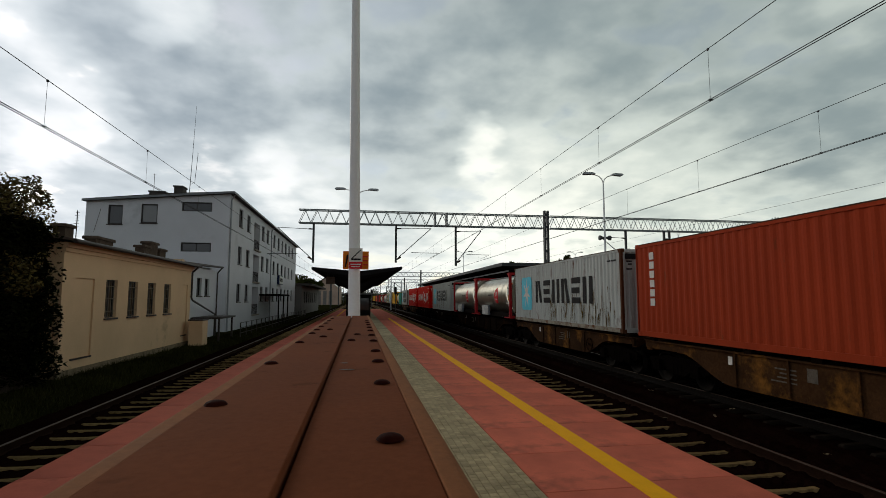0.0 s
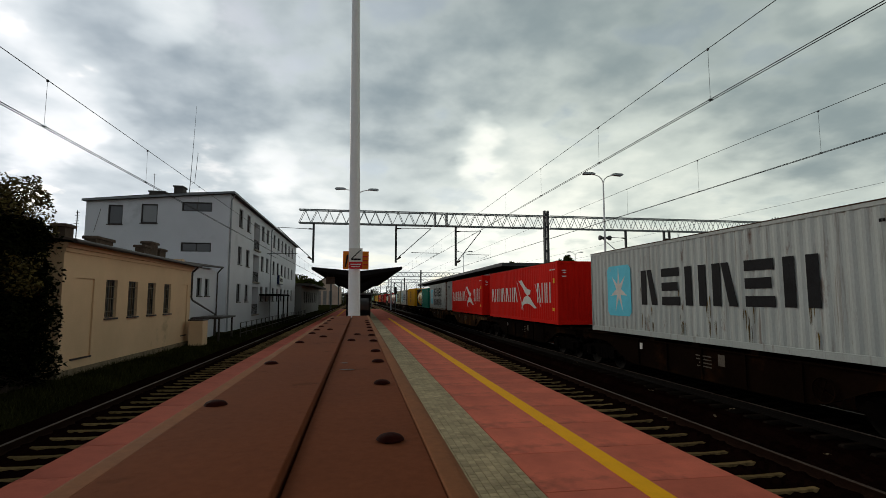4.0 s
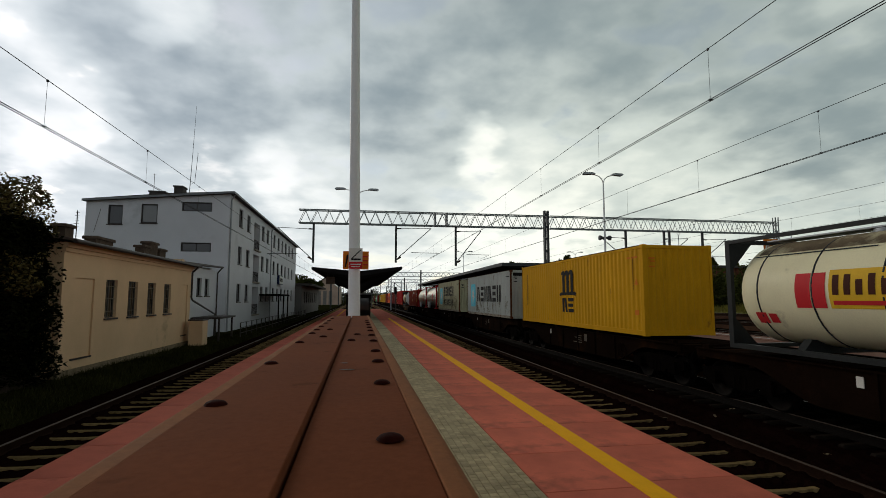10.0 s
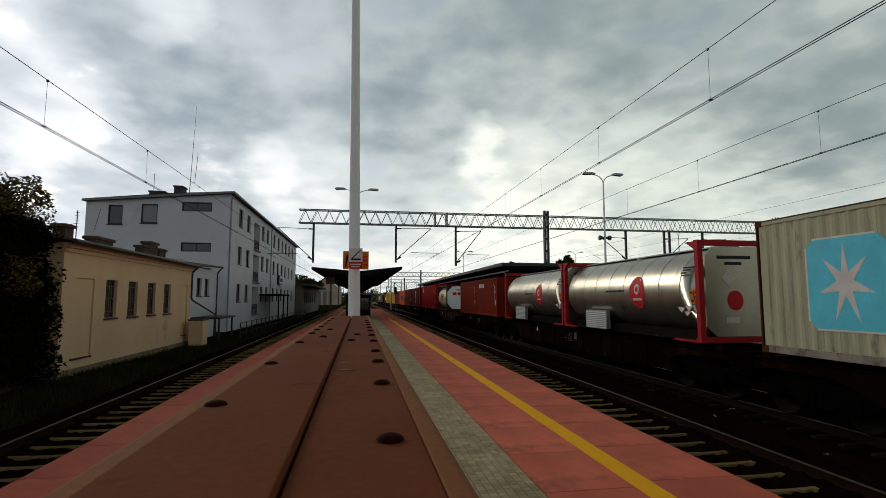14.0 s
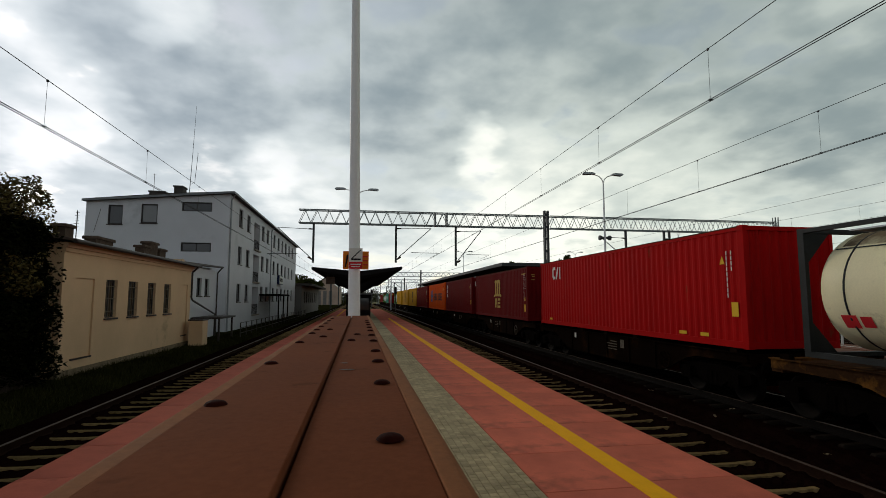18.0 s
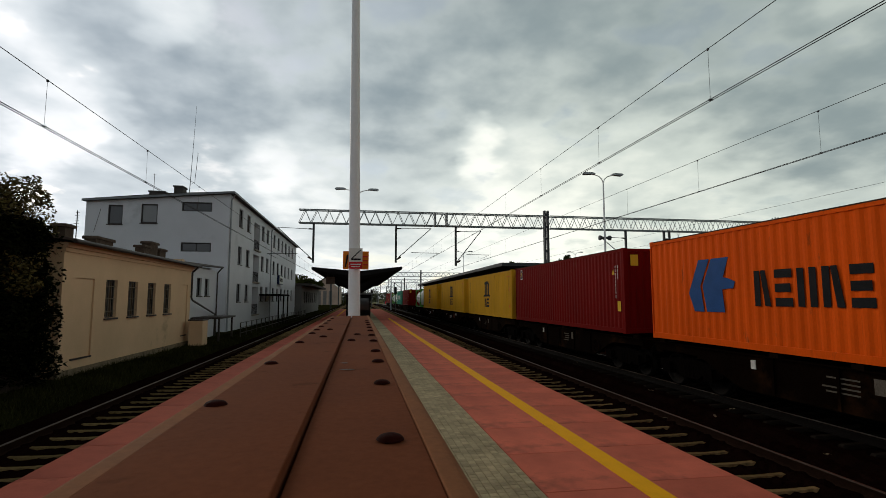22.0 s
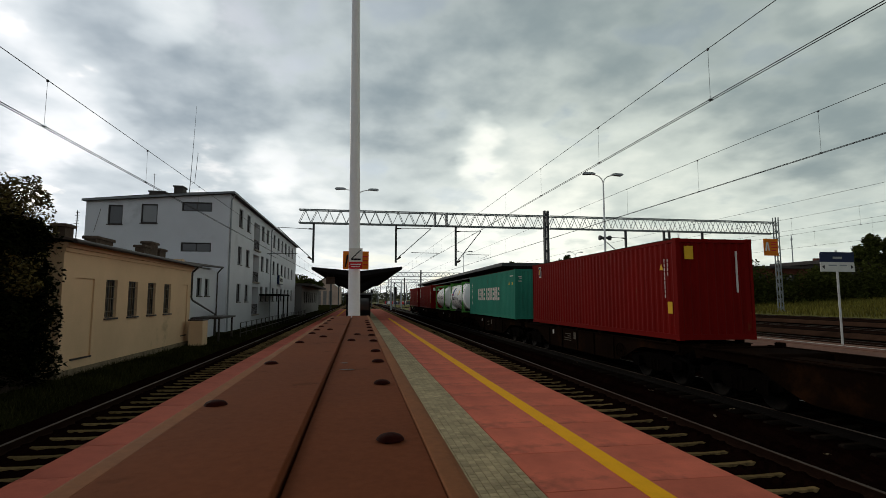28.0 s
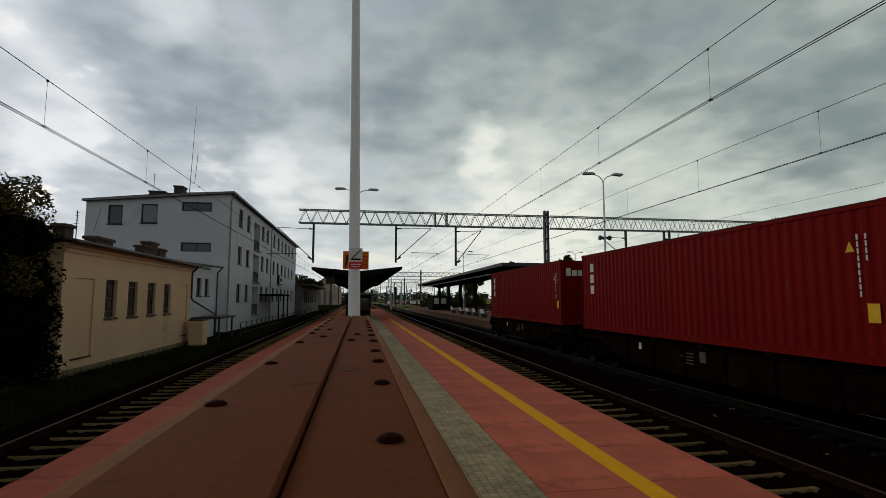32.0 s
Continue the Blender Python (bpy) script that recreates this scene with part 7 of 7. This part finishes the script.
    if logo == "green":
        if style == "beam":
            e = part("emblem", wrap(2.05, 2.75, 1.45, 2.2), M["letter_blue"], t, "blue square emblem")
            part("emblem_mark", wrap(1.9, 2.5, 1.5, 1.66, 0.011), M["sign_red"], e, "red swoosh")
            part("panel", wrap(5.0, 5.35, 1.55, 1.95), M["sticker_yellow"], t)
            part("panel", wrap(5.0, 6.0, 0.62, 1.05), M["galv"], t)
            part("lettering", wrap(1.95, 2.7, 1.05, 1.32), M["letter_black"], t)
            for i in range(9):
                part("lettering", wrap(2.95 + 0.19 * i, 3.02 + 0.19 * i, 1.05, 1.32), M["letter_black"], t, "thin letters shown as a plain shape")
        else:
            part("emblem", wrap(2.95, 3.85, 2.16, 2.22), M["navy"], t, "dark emblem bar")
            part("emblem", wrap(2.95, 3.05, 1.86, 2.15), M["navy"], t, "dark emblem bar")
            part("emblem", wrap(3.75, 3.85, 1.86, 2.15), M["navy"], t, "dark emblem bar")
            part("emblem", wrap(3.06, 3.74, 1.86, 1.91), M["navy"], t, "dark emblem bar")
            part("emblem", wrap(3.0, 3.9, 1.68, 1.76), M["navy"], t, "dark emblem bar")
            for i in range(12):
                part("lettering", wrap(0.95 + 0.33 * i, 1.10 + 0.33 * i, 1.14, 1.44), M["letter_black"], t, "dark letters shown as a plain shape")
            part("end_plate", Build().chamfer(-0.55, 0.03, 0.14, 0.60, 0.10, H - 0.14, 0.02), M["tank_white"], t, "pale flat end panel")
            for xa, za, xb, zb in ((-0.4, 2.2, 0.1, 2.26), (-0.3, 1.9, 0.2, 1.95), (-0.3, 1.7, 0.1, 1.75)):
                part("end_code", Build().box(xa, 0.018, za, xb, 0.028, zb), M["galv"], t)
        for z in (1.95, 1.75, 1.6):
            part("code_line", wrap(L - 1.3, L - 0.7, z, z + 0.07), M["galv"], t)
    return t


# ---- container wagons ----
def sill(L):
    """A fish-belly side sill."""
    a = 2.4 if L > 12 else 2.0
    low = [(0.35, 1.20), (a - 0.3, 1.18)]
    n = 8
    for i in range(1, n + 1):
        k = i / n
        low.append((a - 0.3 + 2.0 * k, 1.18 - 0.60 * (3 * k * k - 2 * k ** 3)))
    m = [(L - y, z) for y, z in low[::-1]]
    out = low + m + [(L - 0.35, 1.40), (0.35, 1.40)]
    b = Build().prism(out, 0, -0.03, 0.03)
    b.box(-0.09, 0.35, 1.40, 0.06, L - 0.35, 1.425)
    for i in range(int(L / 1.55)):
        y = 1.0 + i * 1.55
        if a + 1.5 < y < L - a - 1.5:
            b.box(-0.07, y - 0.03, 0.60, -0.031, y + 0.03, 1.399)
    return b


def wagon_deck(L):
    b = Build()
    b.box(-1.099, 0.3, 1.12, 1.099, 0.6, 1.41).box(-1.099, L - 0.6, 1.12, 1.099, L - 0.3, 1.41)
    b.box(-0.25, 0.6, 1.0, 0.25, L - 0.6, 1.34)
    n = int(L / 2.2)
    for i in range(1, n):
        y = L * i / n
        b.box(-1.099, y - 0.08, 1.1, 1.099, y + 0.08, 1.39)
    for y in (1.6, L - 1.6):
        b.box(-1.09, y - 0.7, 1.36, 1.09, y + 0.7, 1.405)
    return b


def bogie():
    """Frame, springs and axle boxes."""
    b = Build()
    for s in (-1, 1):
        x0, x1 = sorted((s * 1.05, s * 0.93))
        b.prism([(-1.35, 0.60), (-1.15, 0.52), (-0.55, 0.55), (-0.35, 0.42), (0.35, 0.42), (0.55, 0.55), (1.15, 0.52), (1.35, 0.60), (1.35, 0.82), (0.5, 0.92), (-0.5, 0.92), (-1.35, 0.82)], 0, x0, x1)
        for y in (-0.9, 0.9):
            c0, c1 = sorted((s * 1.16, s * 0.95))
            b.box(c0, y - 0.17, 0.46, c1, y + 0.17, 0.78)
        for y in (-0.18, 0.0, 0.18):
            b.tube((s * 1.0, y, 0.45), (s * 1.0, y, 0.75), 0.07, n=8)
    b.box(-0.93, -0.25, 0.6, 0.93, 0.25, 0.98)
    return b


def wheel():
    prof = [(-0.07, 0.1), (-0.07, 0.40), (-0.075, 0.42), (-0.075, 0.49), (-0.04, 0.49), (-0.035, 0.46), (0.07, 0.455), (0.07, 0.40), (0.02, 0.38), (0.02, 0.18), (0.06, 0.14), (0.06, 0.02)]
    b = Build().lathe(prof, n=24)
    b.v = [(y, x, z) for x, y, z in b.v]
    return b


def brake_wheel():
    """A ring with four spokes and a short spindle, its axis across the wagon."""
    ring = [(0.018 * math.sin(a), 0.25 + 0.018 * math.cos(a)) for a in [i * math.pi / 3 for i in range(7)]]
    b = Build().lathe(ring, n=24)
    b.v = [(y, x, z) for x, y, z in b.v]
    for i in range(4):
        a = 0.4 + i * math.pi / 2
        b.tube((0, 0, 0), (0, 0.25 * math.cos(a), 0.25 * math.sin(a)), 0.010, n=5)
    return b.tube((-0.03, 0, 0), (0.06, 0, 0), 0.03, n=8)


def buffer():
    return Build().lathe([(0.3, 0.02), (0.3, 0.22), (0.275, 0.22), (0.27, 0.10), (0.0, 0.11), (0.0, 0.02)], n=16)


def coupling():
    b = Build().tube((0, 0, 1.0), (0, -0.3, 0.95), 0.05, n=8)
    return b.path([(0.5, 0, 1.0), (0.55, -0.2, 0.75), (0.45, -0.3, 0.6)], 0.025, n=6)


def wagon(s0, s1, k):
    L = round(s1 - s0, 1)
    t = thing("container_wagon", "rust-brown flat container wagon on two bogies" if k in (0, 1, 5, 6, 13) else "grimy dark flat container wagon on two bogies", "railway wagon", "wagons of the train")
    moves(t, s0, z=0.0)
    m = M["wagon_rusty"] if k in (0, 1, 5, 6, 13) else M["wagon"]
    me = cached(("side_sill", L), lambda: sill(L), m)
    part("side_sill", me, m, t, "rusty fish-belly side sill", at=(-1.13, 0, 0))
    o = part("side_sill", me, m, t, "rusty fish-belly side sill", at=(1.13, L, 0))
    o.rotation_euler = (0, 0, math.pi)
    part("deck_frame", cached(("deck_frame", L), lambda: wagon_deck(L), m), m, t)
    for sx in (-1.12, 1.12):
        for y in (0.75, L * 0.36, L * 0.5, L * 0.64, L - 0.75):
            part("spigot", cached(("spigot",), lambda: Build().chamfer(-0.07, -0.12, 1.425, 0.07, 0.12, 1.53, 0.02), M["wagon"]), M["wagon"], t, at=(sx, y, 0))
    for y, turn in ((0.3, math.pi), (L - 0.3, 0.0)):
        for sx in (-0.875, 0.875):
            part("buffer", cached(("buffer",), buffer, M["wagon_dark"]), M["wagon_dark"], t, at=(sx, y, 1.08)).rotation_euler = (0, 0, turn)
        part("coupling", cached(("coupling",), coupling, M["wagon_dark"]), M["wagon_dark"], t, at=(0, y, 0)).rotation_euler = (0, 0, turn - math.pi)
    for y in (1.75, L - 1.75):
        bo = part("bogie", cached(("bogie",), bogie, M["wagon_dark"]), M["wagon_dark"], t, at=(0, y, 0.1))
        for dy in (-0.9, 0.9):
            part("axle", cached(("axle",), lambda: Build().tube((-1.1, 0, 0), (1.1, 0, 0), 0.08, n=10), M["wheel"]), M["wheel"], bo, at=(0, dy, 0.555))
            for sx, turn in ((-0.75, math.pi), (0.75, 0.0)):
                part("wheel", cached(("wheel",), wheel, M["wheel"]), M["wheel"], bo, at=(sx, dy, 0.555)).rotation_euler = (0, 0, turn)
    rnd = random.Random(k)
    p = Build()
    c = L * rnd.uniform(0.4, 0.52)
    p.box(-1.168, c, 1.02, -1.161, c + 0.24, 1.30)
    for i in range(4):
        p.box(-1.168, c + 0.5, 0.92 + 0.09 * i, -1.161, c + 0.5 + rnd.uniform(0.3, 0.8), 0.95 + 0.09 * i)
    if k not in (20, 21):
        marks("marking", p, M["stencil"], t, "faded white unreadable markings")
    else:
        pl = part("maker_plate", Build().box(-1.180, 8.10, 0.86, -1.164, 8.40, 1.12), M["letter_white"], t, "white plate with a dark ring")
        part("ring", Build().prism([(8.25 + 0.10 * math.cos(i * math.pi / 10), 0.99 + 0.085 * math.sin(i * math.pi / 10)) for i in range(20)], 0, -1.186, -1.181), M["wagon"], pl, "dark ring")
        part("data_panel", Build().box(-1.176, 7.4, 0.93, -1.164, 7.75, 1.14), M["galv"], t, "small grey data panel")
        red, pale = Build(), Build()
        for i in range(5):
            red.box(-1.168, 5.85 + 0.07 * (i % 2), 0.90 + 0.085 * i, -1.161, 6.35 + 0.16 * (i % 3), 0.945 + 0.085 * i)
        for i in range(2):
            pale.box(-1.168, 4.95, 1.20 + 0.09 * i, -1.161, 5.6 - 0.12 * i, 1.245 + 0.09 * i)
        marks("marking", red, M["rust_print"], t, "pinkish unreadable markings")
        marks("marking", pale, M["letter_white"], t, "white unreadable markings")
    part("label_plate", Build().box(-1.18, L * 0.68, 1.1, -1.164, L * 0.68 + 0.14, 1.30), M["letter_white"], t, "white label plate")
    part("brake_wheel", cached(("brake_wheel",), brake_wheel, M["galv"]), M["stencil"] if k in (13, 15, 22) else M["wagon"], t, "pale ring-shaped handbrake wheel" if k in (13, 15, 22) else "grimy ring-shaped handbrake wheel", at=(-1.2, 3.6, 0.93))
    part("brake_rigging", Build().box(-0.6, L * 0.42, 0.45, 0.2, L * 0.42 + 1.1, 0.85).tube((0.5, L * 0.5, 0.7), (0.5, L * 0.5 + 1.2, 0.7), 0.2, n=10), M["wagon_dark"], t)


def build_train():
    plain_box("red-brown steel shipping container with white vertical lettering", -179.44, "triton", style="column6")
    emblem_box("container", -166.26, "rusty_grey", "rust-streaked pale grey container with a blue star emblem", 1)
    tank("long polished steel tank container with red end frames", -152.97, 9.1, 2.75, 1.19, "silver", "red_frame", "round", "red", 8)
    tank("long polished steel tank container with red end frames", -143.73, 9.1, 2.75, 1.19, "silver", "red_frame", "round", "red", 8)
    emblem_box("container", -132.74, "grey", "pale grey container with a blue star emblem", 1, None)
    flag_box(-117.11)
    flag_box(-102.67)
    emblem_box("container", -86.72, "rusty_grey", "rusty pale grey container with emblem and two lettered lines", 2)
    dong_box(-72.54)
    tank("cream tank container in a dark frame with a yellow panel", -66.15, L20, H20, 1.17, "tank_cream", "dark_frame", "panel")
    msc_box(-56.38, "yellow", "letter_black", "deep yellow steel shipping container with a dark emblem")
    emblem_box("container", -41.92, "grey", "pale grey container with emblem and worn lettering", 1)
    emblem_box("container", -26.08, "sage", "sage grey container with rusty posts and two lettered lines", 2)
    tank("long polished steel tank container with red end frames", -11.83, 9.1, 2.75, 1.19, "silver", "red_frame", "round", "red", 8)
    tank("long polished steel tank container with red end frames", -2.59, 9.1, 2.75, 1.19, "silver", "red_frame", "round", "red", 8)
    plain_box("dark red half-length container with white lettering", 8.35, "russet", L20, "front", H20)
    plain_box("brownish red half-length container with faded codes", 14.46, "russet", L20, None, H20)
    tank("cream tank container in a dark frame with a yellow panel", 27.94, L20, H20, 1.17, "tank_cream", "dark_frame", "panel")
    plain_box("crimson steel shipping container with small white lettering", 35.49, "crimson", 13.6, style="corner")
    msc_box(51.18, "maroon", "letter_gold", "maroon steel shipping container with a gold emblem")
    plain_box("dark maroon shipping container with white vertical lettering", 64.90, "maroon", style="column3")
    orange_box(78.06)
    plain_box("dark red shipping container with a square badge", 91.89, "wine", style="badge")
    msc_box(104.90, "lemon", "letter_black", "clean yellow steel shipping container with a dark emblem")
    msc_box(118.92, "lemon", "letter_black", "clean yellow steel shipping container with a dark emblem")
    msc_box(134.50, "yellow", "letter_black", "deep yellow steel shipping container with a dark emblem")
    tank("white tank container in a bright green frame", 150.47, L20, H20, 1.16, "tank_white", "green_frame", "green")
    plain_box("dark red shipping container with a small square badge", 169.09, "wine", style="badge")
    china_box(184.39)
    tank("large white tank container with domed ends in a green frame", 198.69, 7.95, 2.67, 1.21, "tank_white", "green_frame", "green", "beam", 6)
    tank("white tank container in a bright green frame", 209.25, L20, H20, 1.16, "tank_white", "green_frame", "green")
    plain_box("dark red shipping container with white end lettering", 219.31, "wine", style="column3")
    plain_box("dark red shipping container with faded codes at the tail", 233.76, "wine", style="column3")
    cuts = [-180.2, -167.2, -153.8, -134.0, -119.2, -104.2, -89.0, -73.9, -58.4, -43.5, -28.2, -13.2, 7.4, 20.7, 35.3, 49.8, 63.4, 77.0, 90.6, 104.1, 117.6, 132.5, 148.5, 168.9, 183.2, 197.0, 216.4, 232.5, 246.9]
    for k, (a, c) in enumerate(zip(cuts, cuts[1:])):
        wagon(a, c, k)


# ---- build ----
build_ground()
build_platform_far()
build_beam()
build_mast()
build_cream_house()
build_grey_house()
build_canopy_near()
build_canopy_far()
build_gantry()
build_overhead()
build_second_platform_things()
build_plants()
build_right_side()
build_train()
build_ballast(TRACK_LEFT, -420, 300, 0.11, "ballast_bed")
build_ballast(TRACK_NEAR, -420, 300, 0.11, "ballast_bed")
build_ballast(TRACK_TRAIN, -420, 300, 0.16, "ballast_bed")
for far_x in TRACKS_FAR:
    build_ballast(far_x, -420, 300, 1.0, "ballast_bed", "yard")
build_track(TRACK_LEFT, (6, 42), "side track with rusty rails on concrete sleepers")
build_track(TRACK_NEAR, (4, 42), "near track with worn rails on concrete sleepers")
build_track(TRACK_TRAIN, (1, 0), "track under the train with worn rails", "sleeper_dark")
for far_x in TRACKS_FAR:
    build_track(far_x, (1, 0), "far siding with rusty rails", "sleeper_dark")
build_platform_near()


def motions():
    times = [2.0 * i for i in range(17)]
    for ob, s, x, z in MOVERS:
        walk(ob, [(t, pose(x, s + travel(t), z)) for t in times])


motions()
